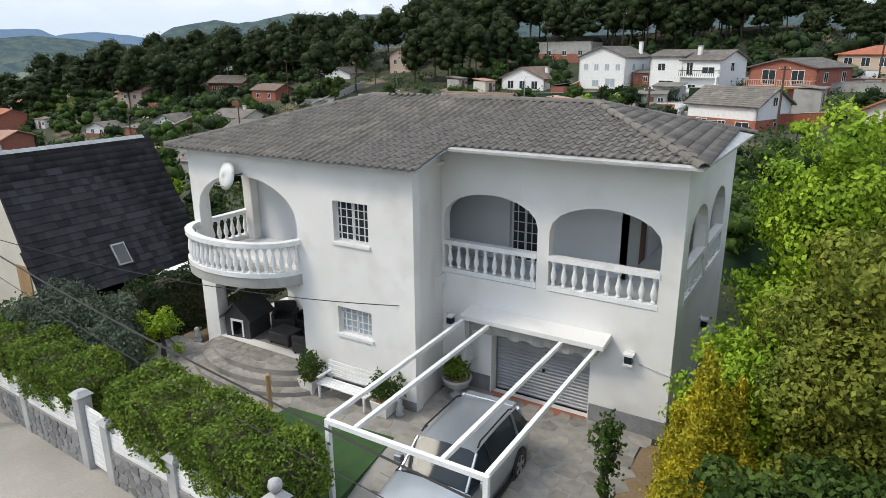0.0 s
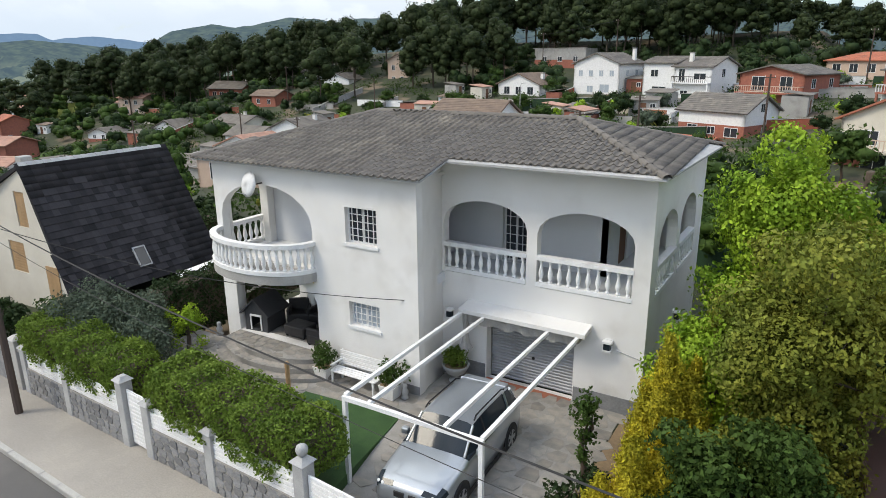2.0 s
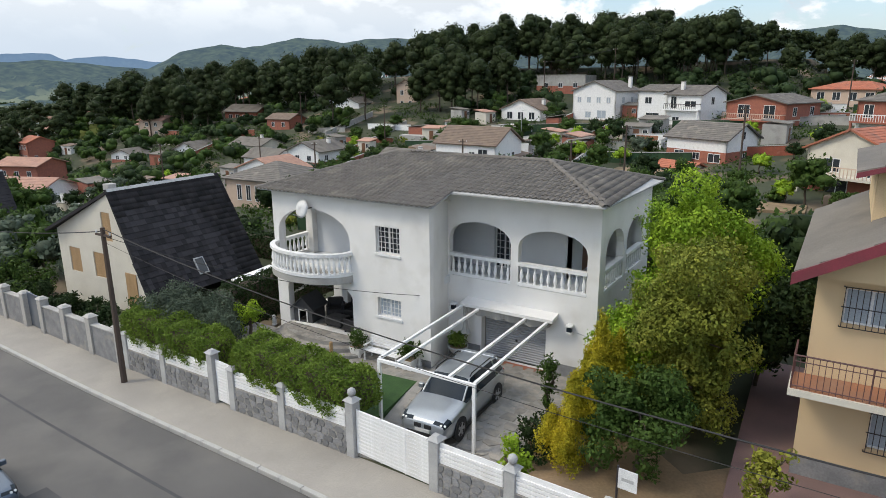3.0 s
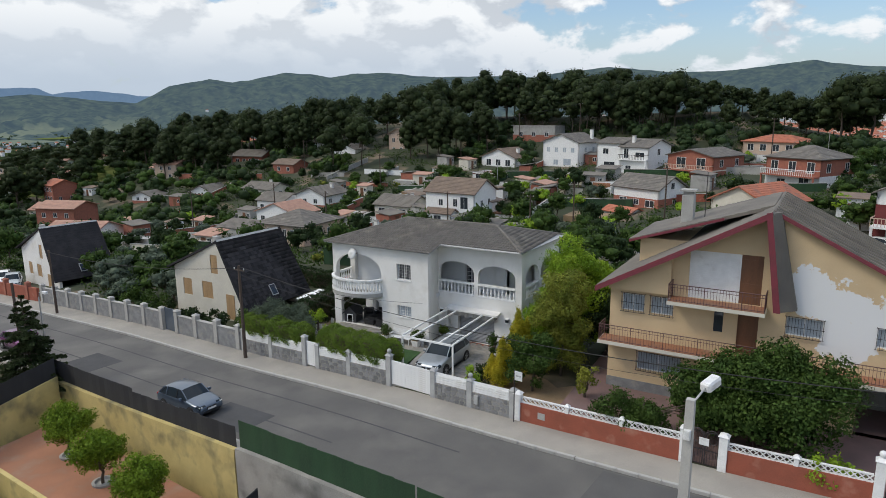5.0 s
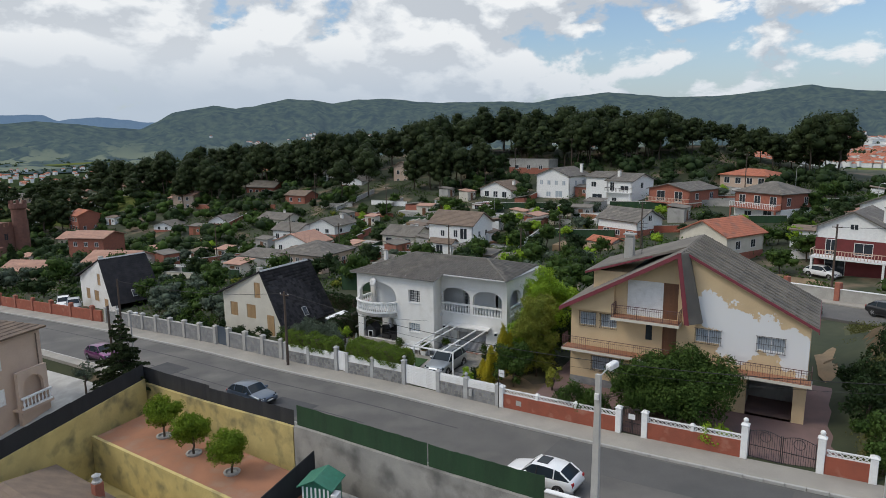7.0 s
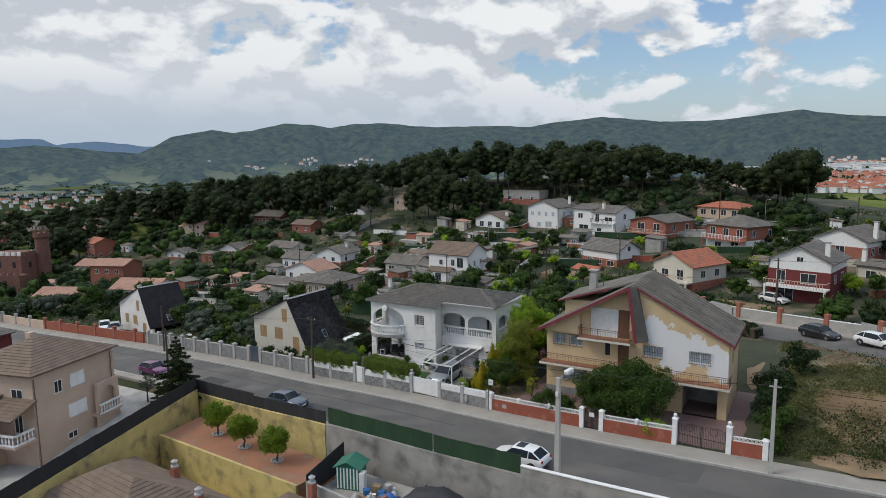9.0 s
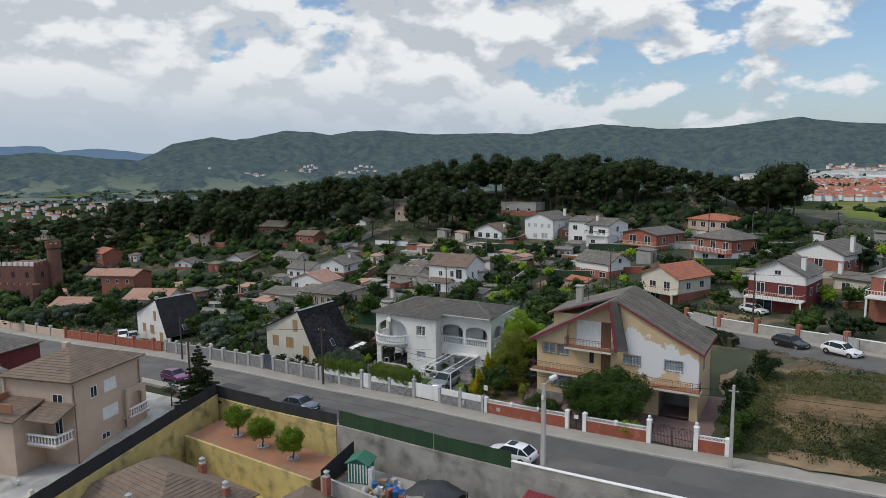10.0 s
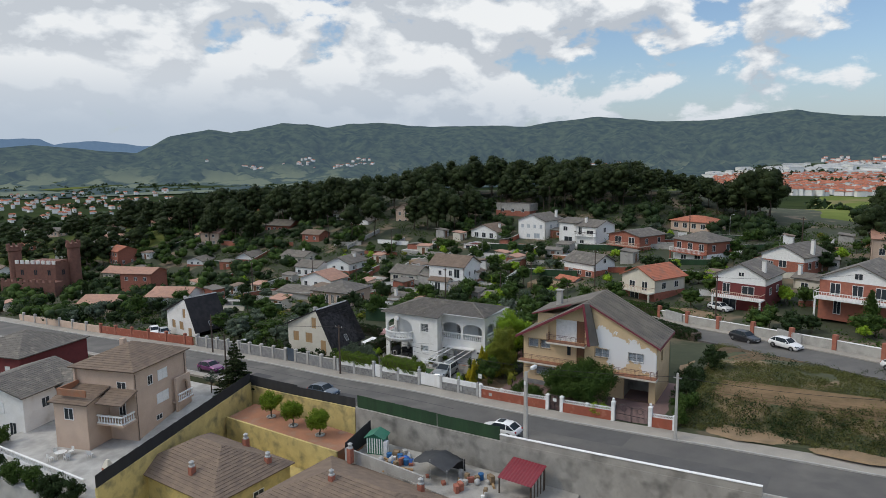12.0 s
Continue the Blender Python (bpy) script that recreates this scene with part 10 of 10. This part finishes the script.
# ---- round the white house ----
pg_ = thing("pergola_frame", pose(0, 0, 0), "white metal pergola frame over the driveway", "pergola")
def bar(a, b, r=0.045):
    """A square white tube."""
    a, b = Vector(a), Vector(b)
    d = (b - a).normalized()
    s = d.cross(V3(0, 0, 1)).normalized() if abs(d.z) < 0.9 else V3(1, 0, 0)
    u = s.cross(d).normalized()
    c = [(-s - u) * r, (s - u) * r, (s + u) * r, (-s + u) * r]
    return MB().hexa([a + c[0], a + c[1], a + c[2], a + c[3], b + c[0], b + c[1], b + c[2], b + c[3]])
for xb_, xf in ((-8.05, -8.2), (-7.3, -7.5), (-5.3, -5.5), (-4.45, -4.6)):
    part("rafter", bar((xb_, 13.75, 2.86), (xf, 8.6, 2.6)), WHITE_PAINT, pg_)
part("beam", bar((-8.25, 8.58, 2.55), (-4.55, 8.58, 2.55), 0.05), WHITE_PAINT, pg_)
for x in (-8.2, -4.6):
    part("post", bar((x, 8.58, drive_z(x, 8.58) - 0.02), (x, 8.58, 2.5), 0.05), WHITE_PAINT, pg_)

bench = thing("garden_bench", pose(-10.75, 12.3, 0.49), "white slatted wooden garden bench against the wall", "bench")
for k in range(4):
    part("seat_slat", MB().box(-0.85, 0.85, -0.42 + k * 0.11, -0.33 + k * 0.11, 0.42, 0.45), WHITE_PAINT, bench)
for k in range(4):
    part("back_slat", MB().box(-0.85, 0.85, 0.06 + k * 0.02, 0.09 + k * 0.02, 0.5 + k * 0.11, 0.59 + k * 0.11), WHITE_PAINT, bench)
for x in (-0.8, 0.75):
    part("leg", MB().box(x, x + 0.05, -0.42, -0.36, 0, 0.42), WHITE_PAINT, bench)
    part("leg", MB().hexa([(x, 0.04, 0), (x + 0.05, 0.04, 0), (x + 0.05, 0.1, 0), (x, 0.1, 0), (x, 0.14, 0.95), (x + 0.05, 0.14, 0.95), (x + 0.05, 0.18, 0.95), (x, 0.18, 0.95)]), WHITE_PAINT, bench)
    part("armrest", MB().box(x - 0.01, x + 0.06, -0.44, 0.1, 0.62, 0.66), WHITE_PAINT, bench)


def planter(x, y, z, seed, urn=False):
    t = thing("planter", pose(x, y, z), "stone urn with a spiky green plant" if urn else "white square planter with a bushy green plant", "planter")
    if urn:
        part("pot", MB().lathe([(0.2, 0), (0.22, 0.06), (0.1, 0.12), (0.1, 0.2), (0.3, 0.32), (0.4, 0.5), (0.43, 0.58), (0.38, 0.58), (0.34, 0.5)], 16), PALE_STONE, t, smooth=True)
        part("soil", MB().lathe([(0.01, 0.5), (0.35, 0.52)], 12), SOIL, t)
    else:
        part("pot", MB().hexa([(-0.2, -0.2, 0), (0.2, -0.2, 0), (0.2, 0.2, 0), (-0.2, 0.2, 0), (-0.27, -0.27, 0.42), (0.27, -0.27, 0.42), (0.27, 0.27, 0.42), (-0.27, 0.27, 0.42)]), WHITE_PAINT, t)
        part("soil", MB().box(-0.24, 0.24, -0.24, 0.24, 0.421, 0.43), SOIL, t)
    rnd = random.Random(seed)
    zz = 0.75 if urn else 0.8
    bl = [((rnd.uniform(-0.25, 0.25), rnd.uniform(-0.25, 0.25), zz + rnd.uniform(-0.2, 0.25)), (0.24, 0.24, 0.2)) for _ in range(9)]
    part("plant", crown_mesh("plant", bl, 130, 0.06 if not urn else 0.1, LEAF_GREEN if not urn else LEAF_HEDGE, seed, 0.3, 0.9, 0.45 if not urn else 0.2), None, t)


planter(-12.0, 12.1, 0.49, 1)
planter(-9.5, 12.15, 0.49, 2)
planter(-8.35, 14.0, 0.47, 3, True)
for x, y, z in ((-9.1, 12.3, 0.49), (-16.9, 12.2, 0.83)):
    tagged(part("garden_statue", MB().lathe([(0.12, 0), (0.13, 0.04), (0.08, 0.06), (0.1, 0.16), (0.11, 0.24), (0.06, 0.32), (0.08, 0.38), (0.07, 0.45), (0.02, 0.48)], 10), PALE_STONE, None, "", pose(x, y, z), True), "small pale stone garden statue", "statue")
tagged(part("garden_post", MB().lathe([(0.07, -0.2), (0.07, 1.0), (0.03, 1.04)], 8), SHUTTER_WOOD, None, "", pose(-12.35, 10.85, 0.45)), "short yellow wooden post beside the lawn", "post")

dog = thing("dog_house", pose(-15.75, 13.3, 1.0, 0, 0, 8), "dark grey wooden dog house with a pitched roof", "dog house")
part("wall", wall_columns(0.95, 0, [(0, 0.7), (0.475, 1.15), (0.95, 0.7)], [(0.27, 0.68, 0.08, 0.58, 0.2)], 0.04), DOG_WOOD, dog, m=pose(-0.475, -0.5, 0))
part("wall", wall_columns(0.95, 0, [(0, 0.7), (0.475, 1.15), (0.95, 0.7)], [], 0.04), DOG_WOOD, dog, m=pose(-0.475, 0.46, 0))
for sx in (-0.475, 0.435):
    part("wall", MB().box(sx, sx + 0.04, -0.46, 0.46, 0, 0.7), DOG_WOOD, dog)
part("entrance_frame", MB().box(-0.24, -0.19, -0.53, -0.505, 0.05, 0.6).box(0.19, 0.24, -0.53, -0.505, 0.05, 0.6).box(-0.24, 0.24, -0.53, -0.505, 0.55, 0.62), WHITE_PAINT, dog)
for sgn in (-1, 1):
    part("roof", MB().hexa([V3(0, -0.62, 1.17), V3(0, 0.62, 1.17), V3(sgn * 0.6, 0.62, 0.6), V3(sgn * 0.6, -0.62, 0.6), V3(0, -0.62, 1.22), V3(0, 0.62, 1.22), V3(sgn * 0.62, 0.62, 0.65), V3(sgn * 0.62, -0.62, 0.65)]), DOG_WOOD, dog)


def rattan_sofa(m, w, label, cat="sofa"):
    t = thing("rattan_" + cat, m, label, cat)
    part("seat", MB().soft_box(-w / 2, w / 2, -0.35, 0.35, 0.08, 0.4, 0.04), RATTAN, t)
    if cat == "sofa":
        part("backrest", MB().soft_box(-w / 2, w / 2, 0.25, 0.38, 0.401, 0.8, 0.04), RATTAN, t)
        for sx in (-w / 2, w / 2 - 0.12):
            part("armrest", MB().soft_box(sx, sx + 0.12, -0.35, 0.25, 0.401, 0.6, 0.03), RATTAN, t)
    for sx in (-w / 2 + 0.04, w / 2 - 0.1):
        for sy in (-0.3, 0.25):
            part("leg", MB().box(sx, sx + 0.06, sy, sy + 0.06, 0, 0.08), BLACK, t)


rattan_sofa(pose(-13.75, 14.5, 1.0), 1.6, "black rattan sofa on the porch")
rattan_sofa(pose(-14.98, 14.2, 1.0, 0, 0, 35), 0.8, "black rattan armchair on the porch")
rattan_sofa(pose(-13.05, 13.2, 1.0, 0, 0, -90), 0.8, "black rattan armchair beside the porch wall")
rattan_sofa(pose(-14.15, 13.35, 1.0), 0.9, "low black rattan table on the porch", "table")

dish = thing("satellite_dish", pose(-14.9, 12.4, 6.35, 0, 0, -12), "white round satellite dish on the front wall", "satellite dish")
part("dish", MB().lathe([(0.0, 0.06), (0.15, 0.045), (0.3, 0.01), (0.41, -0.05), (0.40, -0.065), (0.3, -0.01), (0.02, 0.045)], 22, pose(0, -0.12, 0, 75, 0, 0)), PLASTIC_WHITE, dish, smooth=True)
part("arm", MB().tube([(0, -0.1, -0.35), (0, -0.5, -0.2)], 0.015, 5), PALE_STONE, dish)
part("mount", MB().tube([(0.25, 0.27, 0.02), (0.2, 0.0, 0.0), (0, -0.1, 0)], 0.025, 6), IRON, dish)
for m in (pose(-8.8, 14.2, 2.62, 0, 0, 90), pose(-3.85, HY1, 2.5), pose(HXR, 18.0, 2.4, 0, 0, 90)):
    t = thing("wall_lamp", m, "white lantern with dark glass on the wall", "lamp", "wall lanterns")
    part("back_plate", MB().box(-0.11, 0.11, -0.04, -0.002, -0.16, 0.16), PLASTIC_WHITE, t)
    part("lid", MB().box(-0.13, 0.13, -0.24, -0.041, 0.08, 0.13), PLASTIC_WHITE, t)
    part("base", MB().box(-0.12, 0.12, -0.23, -0.041, -0.17, -0.12), PLASTIC_WHITE, t)
    part("glass", MB().box(-0.09, 0.09, -0.2, -0.05, -0.12, 0.08), CAR_GLASS, t)
tagged(part("yellow_sign", MB().prism([(-0.17, 0.22), (0.16, -0.16), (-0.1, -0.05)], 0, 0.02, pose(0, 0, 0, 90, 0, 0)), YELLOW_SIGN, None, "", pose(-12.85, 12.62, 3.5)), "yellow triangular alarm sign on the wall", "sign")
tagged(part("drain_pipe", MB().tube([(-3.6, HY1 - 0.01, 2.35), (-2.88, HY1 - 0.01, 2.2)], 0.012, 5), PALE_STONE), "thin grey conduit on the wall", "pipe")

# ---- near-side yard things ----
shed = thing("garden_shed", pose(-4.3, -7.2, -2.0, 0, 0, ANGLE + 20), "green and white plastic garden shed", "shed")
part("wall", MB().soft_box(-0.9, 0.9, -0.75, 0.75, 0, 1.75, 0.03), SHED_GREEN, shed)
for k in range(7):
    part("wall_rib", MB().box(-0.85 + k * 0.26, -0.75 + k * 0.26, -0.775, -0.751, 0.1, 1.7), WHITE_PAINT, shed)
for sgn in (-1, 1):
    part("roof", MB().hexa([V3(0, -0.95, 2.2), V3(0, 0.95, 2.2), V3(sgn * 1.08, 0.95, 1.68), V3(sgn * 1.08, -0.95, 1.68), V3(0, -0.95, 2.26), V3(0, 0.95, 2.26), V3(sgn * 1.1, 0.95, 1.74), V3(sgn * 1.1, -0.95, 1.74)]), SHED_GREEN, shed)
part("gable", MB().prism([(-0.9, 1.75), (0.9, 1.75), (0, 2.18)], -0.02, 0.02, pose(0, -0.73, 0, 90, 0, 0)), SHED_GREEN, shed)
part("white_cabinet", MB().soft_box(0.95, 1.35, -0.9, -0.3, 0, 1.5, 0.03), PLASTIC_WHITE, shed)

tent = thing("tarpaulin_shelter", pose(3.6, -8.3, -2.0, 0, 0, ANGLE), "black tarpaulin shelter over stored things", "shelter")
tarp = MB()
nx, ny = 9, 7
for j in range(ny + 1):
    for i in range(nx + 1):
        u, v = i / nx, j / ny
        z = 1.5 + 0.55 * (1 - abs(2 * u - 1)) - 0.3 * (abs(2 * v - 1) ** 3) + 0.05 * math.sin(i * 2.1 + j * 1.7)
        tarp.v.append((-2.0 + 4.0 * u, -1.5 + 3.0 * v, z))
tarp.f += [(j * (nx + 1) + i, j * (nx + 1) + i + 1, (j + 1) * (nx + 1) + i + 1, (j + 1) * (nx + 1) + i) for j in range(ny) for i in range(nx)]
part("tarpaulin", tarp, BLACK_TARP, tent, smooth=True)
part("side_sheet", MB().add([(-2.0, 1.5, 1.35), (2.0, 1.5, 1.35), (2.0, 1.55, 0.1), (-2.0, 1.55, 0.1)], [(0, 1, 2, 3)]), BLACK_TARP, tent)
for x in (-1.9, 0, 1.9):
    for y in (-1.4, 1.4):
        part("post", MB().tube([(x, y, 0), (x, y, 1.5 + (0.5 if x == 0 else 0))], 0.03, 5), PALE_STONE, tent)
red_shed = thing("lean_to", pose(11.8, -7.6, -2.0, 0, 0, ANGLE), "wooden lean-to with a dark red corrugated roof", "shed")
cor = MB()
nr = 22
for i in range(nr + 1):
    x = -1.7 + 3.4 * i / nr
    z = 0.04 * (i % 2)
    cor.v += [(x, -1.5, 1.5 + z), (x, 1.5, 2.25 + z)]
cor.f += [(2 * i, 2 * i + 2, 2 * i + 3, 2 * i + 1) for i in range(nr)]
part("roof", cor, METAL_RED, red_shed)
for x in (-1.6, 1.5):
    for y, h in ((-1.4, 1.5), (1.3, 2.15)):
        part("post", MB().box(x, x + 0.1, y, y + 0.1, -1.2, h), BARK, red_shed)
for k in range(9):
    part("board", MB().box(1.55, 1.59, -1.4 + k * 0.3, -1.14 + k * 0.3, -1.2, 1.5 + 0.25 * (k * 0.3)), CONCRETE if k % 2 else BARK, red_shed)
# loose clutter in the yard
rc_ = random.Random(77)
KINDS = [("crate", BRICK, "red plastic crate in the storage yard"), ("box", CONCRETE, "grey storage box in the yard"), ("board_stack", SHUTTER_WOOD, "stack of tan boards in the yard"), ("bucket", PLASTIC_WHITE, "white bucket in the yard"), ("barrel", BIN_BLUE, "blue barrel in the yard"), ("planter_box", SOIL, "earthen planter in the yard"), ("sack", PALE_STONE, "pale filled sack in the yard")]
for k in range(58):
    nm, mt, lab = KINDS[k % len(KINDS)]
    x = rc_.uniform(-3.0, 9.5)
    y = -5.9 - 0.085 * (x + 6) - rc_.uniform(0.2, 3.6)
    if abs(x - 3.6) < 2.1 and abs(y + 8.3) < 1.6 and k % 3:
        continue
    z = YZ
    a = rc_.uniform(0, 180)
    if nm in ("bucket", "barrel"):
        s_ = 0.16 if nm == "bucket" else 0.27
        mb = MB().lathe([(s_ * 0.85, 0), (s_, s_ * 0.2), (s_, s_ * 2.2), (s_ * 1.05, s_ * 2.25), (s_ * 0.9, s_ * 2.3)], 12)
    elif nm == "sack":
        mb = MB().lathe([(0.2, 0), (0.3, 0.12), (0.28, 0.35), (0.16, 0.5), (0.05, 0.55)], 9)
    elif nm == "board_stack":
        stack = thing(nm, pose(x, y, z, 0, 0, a), lab, "boards", "clutter of the storage yard")
        for q in range(4):
            part("board", MB().box(-0.9 + 0.03 * q, 0.9, -0.1 + 0.02 * q, 0.12, q * 0.05, q * 0.05 + 0.045), mt, stack)
        continue
    else:
        w_, d_, h_ = rc_.uniform(0.3, 0.7), rc_.uniform(0.25, 0.5), rc_.uniform(0.25, 0.8)
        mb = MB().soft_box(-w_ / 2, w_ / 2, -d_ / 2, d_ / 2, 0, h_, 0.02).box(-w_ / 2 - 0.02, w_ / 2 + 0.02, -d_ / 2 - 0.02, d_ / 2 + 0.02, h_ * 0.7, h_ * 0.78)
    tagged(part(nm, mb, mt, None, "", pose(x, y, z, 0, 0, a), nm == "sack"), lab, nm.replace("_", " "), "clutter of the storage yard")
bl = MB()
for i in range(9):
    for j in range(7):
        bl.v.append((-0.7 + 1.4 * i / 8, -0.5 + 1.0 * j / 6, 0.05 + 0.55 * math.exp(-((i - 4) / 2.6) ** 2 - ((j - 3) / 2.2) ** 2) + 0.06 * math.sin(i * 2.4 + j * 3.1)))
bl.f += [(i * 7 + j, (i + 1) * 7 + j, (i + 1) * 7 + j + 1, i * 7 + j + 1) for i in range(8) for j in range(6)]
tagged(part("blue_tarpaulin", bl, BLUE_TARP, None, "", pose(-0.6, -7.6, YZ, 0, 0, 20), True), "crumpled bright blue tarpaulin over stored things", "tarpaulin")

# patio furniture of the pink house
tb = thing("patio_table", pose(-35.0, -22.0, -3.57), "white round patio table", "table")
part("tabletop", MB().lathe([(0.55, 0.7), (0.58, 0.72), (0.55, 0.74)], 18), PLASTIC_WHITE, tb)
for k in range(4):
    part("leg", MB().tube([(0.35 * math.cos(k * 1.57), 0.35 * math.sin(k * 1.57), 0.7), (0.45 * math.cos(k * 1.57), 0.45 * math.sin(k * 1.57), 0)], 0.025, 5), PLASTIC_WHITE, tb)
chair = thing("patio_chair", pose(-34.0, -22.0, -3.57, 0, 0, 90), "white plastic garden chair", "chair", "white garden chairs")
part("seat", MB().soft_box(-0.24, 0.24, -0.24, 0.24, 0.41, 0.45, 0.02), PLASTIC_WHITE, chair)
part("backrest", MB().soft_box(-0.24, 0.24, -0.27, -0.22, 0.46, 0.88, 0.02), PLASTIC_WHITE, chair)
for sx in (-0.22, 0.18):
    for sy in (-0.22, 0.18):
        part("leg", MB().box(sx, sx + 0.04, sy, sy + 0.04, 0, 0.41), PLASTIC_WHITE, chair)
for x, y, a in ((-36.0, -21.9, -90), (-34.9, -21.0, 180), (-35.2, -23.0, 0), (-32.4, -20.4, 30), (-12.2, -12.4, 20), (-11.4, -12.9, -10)):
    copy_thing(chair, pose(x, y, -3.57 if x < -20 else -5.3, 0, 0, a))
brb = thing("barbecue", pose(-26.9, -21.9, -3.58), "brick barbecue with a sloped hood", "barbecue")
part("base", MB().soft_box(-0.5, 0.5, -0.4, 0.4, 0, 0.9, 0.02), BRICK, brb)
part("hood", MB().hexa([(-0.5, -0.4, 0.9), (0.5, -0.4, 0.9), (0.5, 0.4, 0.9), (-0.5, 0.4, 0.9), (-0.15, -0.12, 1.7), (0.15, -0.12, 1.7), (0.15, 0.12, 1.7), (-0.15, 0.12, 1.7)]), CREAM, brb)
pf = structure("patio_balustrade", MB().box(-43, -25.6, -25.3, -25.1, -3.62, -2.95), WHITE_PAINT, "white patio balustrade", "balustrade")
balustrade([(-43, -25.2), (-25.6, -25.2)], 58, pf, -2.95, 0.8)

# ---- roof tiles, course by course ----
def tile_mesh(w, l, h, mat, kind="roman"):
    """One tile: origin at the middle of its lower edge, x across, y up the slope, z out of the roof."""
    mb = MB()
    if kind == "roman":
        prof = [(-0.5, 0.2), (-0.32, 0.0), (-0.12, 0.05), (0.05, 0.55), (0.22, 1.0), (0.38, 0.75), (0.52, 0.25)]
    else:
        prof = [(-0.49, 0.5), (0.49, 0.5)]
    p = [(x * w, 0, z * h + 0.034) for x, z in prof] + [(x * w, l * 1.08, z * h + 0.002) for x, z in prof] + [(x * w, 0, z * h - 0.012) for x, z in prof]
    n = len(prof)
    f = [(i, i + 1, n + i + 1, n + i) for i in range(n - 1)] + [(2 * n + i, 2 * n + i + 1, i + 1, i) for i in range(n - 1)]
    return mb.add(p, f)


def inside(poly2, x, y):
    c = False
    for (xa, ya), (xb, yb) in zip(poly2, poly2[1:] + poly2[:1]):
        if (ya > y) != (yb > y) and x < (xb - xa) * (y - ya) / (yb - ya) + xa:
            c = not c
    return c


def tile_spots(poly, w, l, seed=1, overhang=0.05):
    a, ex, ey, nrm = plane_frame(poly)
    flat = [((p - a).dot(ex), (p - a).dot(ey)) for p in poly]
    x0, x1 = min(p[0] for p in flat), max(p[0] for p in flat)
    y1 = max(p[1] for p in flat)
    rnd = random.Random(seed)
    out = []
    for j in range(int(y1 / l) + 1):
        y = j * l - overhang
        for i in range(int((x1 - x0) / w) + 1):
            x = x0 + (i + 0.5) * w
            if inside(flat, x, y + l * 0.5) :
                rot = Matrix((ex, ey, nrm)).transposed().to_4x4()
                pos = a + ex * x + ey * y + nrm * rnd.uniform(0.0, 0.008)
                out.append(Matrix.Translation(pos) @ rot @ pose(0, 0, 0, rnd.uniform(-0.6, 0.6), 0, rnd.uniform(-0.8, 0.8)))
    return out


def tiled(parent, polys, w, l, h, mat, mat_rest, kind="roman", singles=0, near=None, label=""):
    """Tiles on roof faces; up to singles of them, those nearest to a point of the plan, as parts of their own."""
    spots = [m for k, poly in enumerate(polys) for m in tile_spots(poly, w, l, 7 + k)]
    proto = tile_mesh(w, l, h, mat, kind)
    one = proto.mesh("roof_tile", mat)
    if singles:
        spots.sort(key=lambda m: (m.translation - near).length)
    for m in spots[:singles]:
        part("roof_tile", one, None, parent, m=m)
    rest = spots[singles:]
    if rest:
        v = np.array([(*p, 1) for p in proto.v])
        allv = np.concatenate([(v @ np.array(m).T)[:, :3] for m in rest])
        f = np.array(proto.f)
        allf = np.concatenate([f + k * len(v) for k in range(len(rest))])
        me = arrays("roof_tiles", allv, allf, mat_rest)
        tagged(part("roof_tiles", me, None, parent, label), kind="stuff")


def ridge_caps(parent, lines, mat, size=0.13, step=0.42, name="ridge_tile"):
    mb = MB()
    prof = [(math.cos(a), math.sin(a)) for a in [math.pi * i / 6 for i in range(7)]]
    for j, (r, y, z) in enumerate(((1.0, 0, 0), (0.86, step * 1.05, 0))):
        mb.v += [(x * size * r, y, zz * size * 0.8 * r + z) for x, zz in prof]
    mb.f += [(i + 1, i, 7 + i, 8 + i) for i in range(6)]
    me = mb.mesh(name, mat, True)
    for a, b in lines:
        d = (b - a)
        n = max(1, int(d.length / step))
        ey = d.normalized()
        ex = ey.cross(Vector((0, 0, 1))).normalized()
        ez = ex.cross(ey)
        rot = Matrix((ex, ey, ez)).transposed().to_4x4()
        for k in range(n):
            part(name, me, None, parent, m=Matrix.Translation(a + d * k / n + ez * 0.02) @ rot)


SHINGLE = material("dark_shingle_piece", (0.043, 0.041, 0.043), (0.031, 0.030, 0.032), scale=1.2, rough=0.95, spec=0.05, bump=0.3, fine=25, vary=0.35)
tiled(roof, ROOF_FACES, 0.23, 0.32, 0.065, ROOF_BROWN, ROOF_BROWN_ST, singles=300, near=Vector((-6.5, 12.5, 7.2)))
ridge_caps(roof, [(RL, RR), (EL, RL), (ED, RL), (EB_, RR), (EC_, RR)], ROOF_BROWN)

for rr, slope in A_SLOPES[:1]:
    tiled(rr, [slope], 0.30, 0.33, 0.03, SHINGLE, ROOF_SLATE, kind="flat", singles=300, near=Vector((2.5, 2.0, 1.5)))
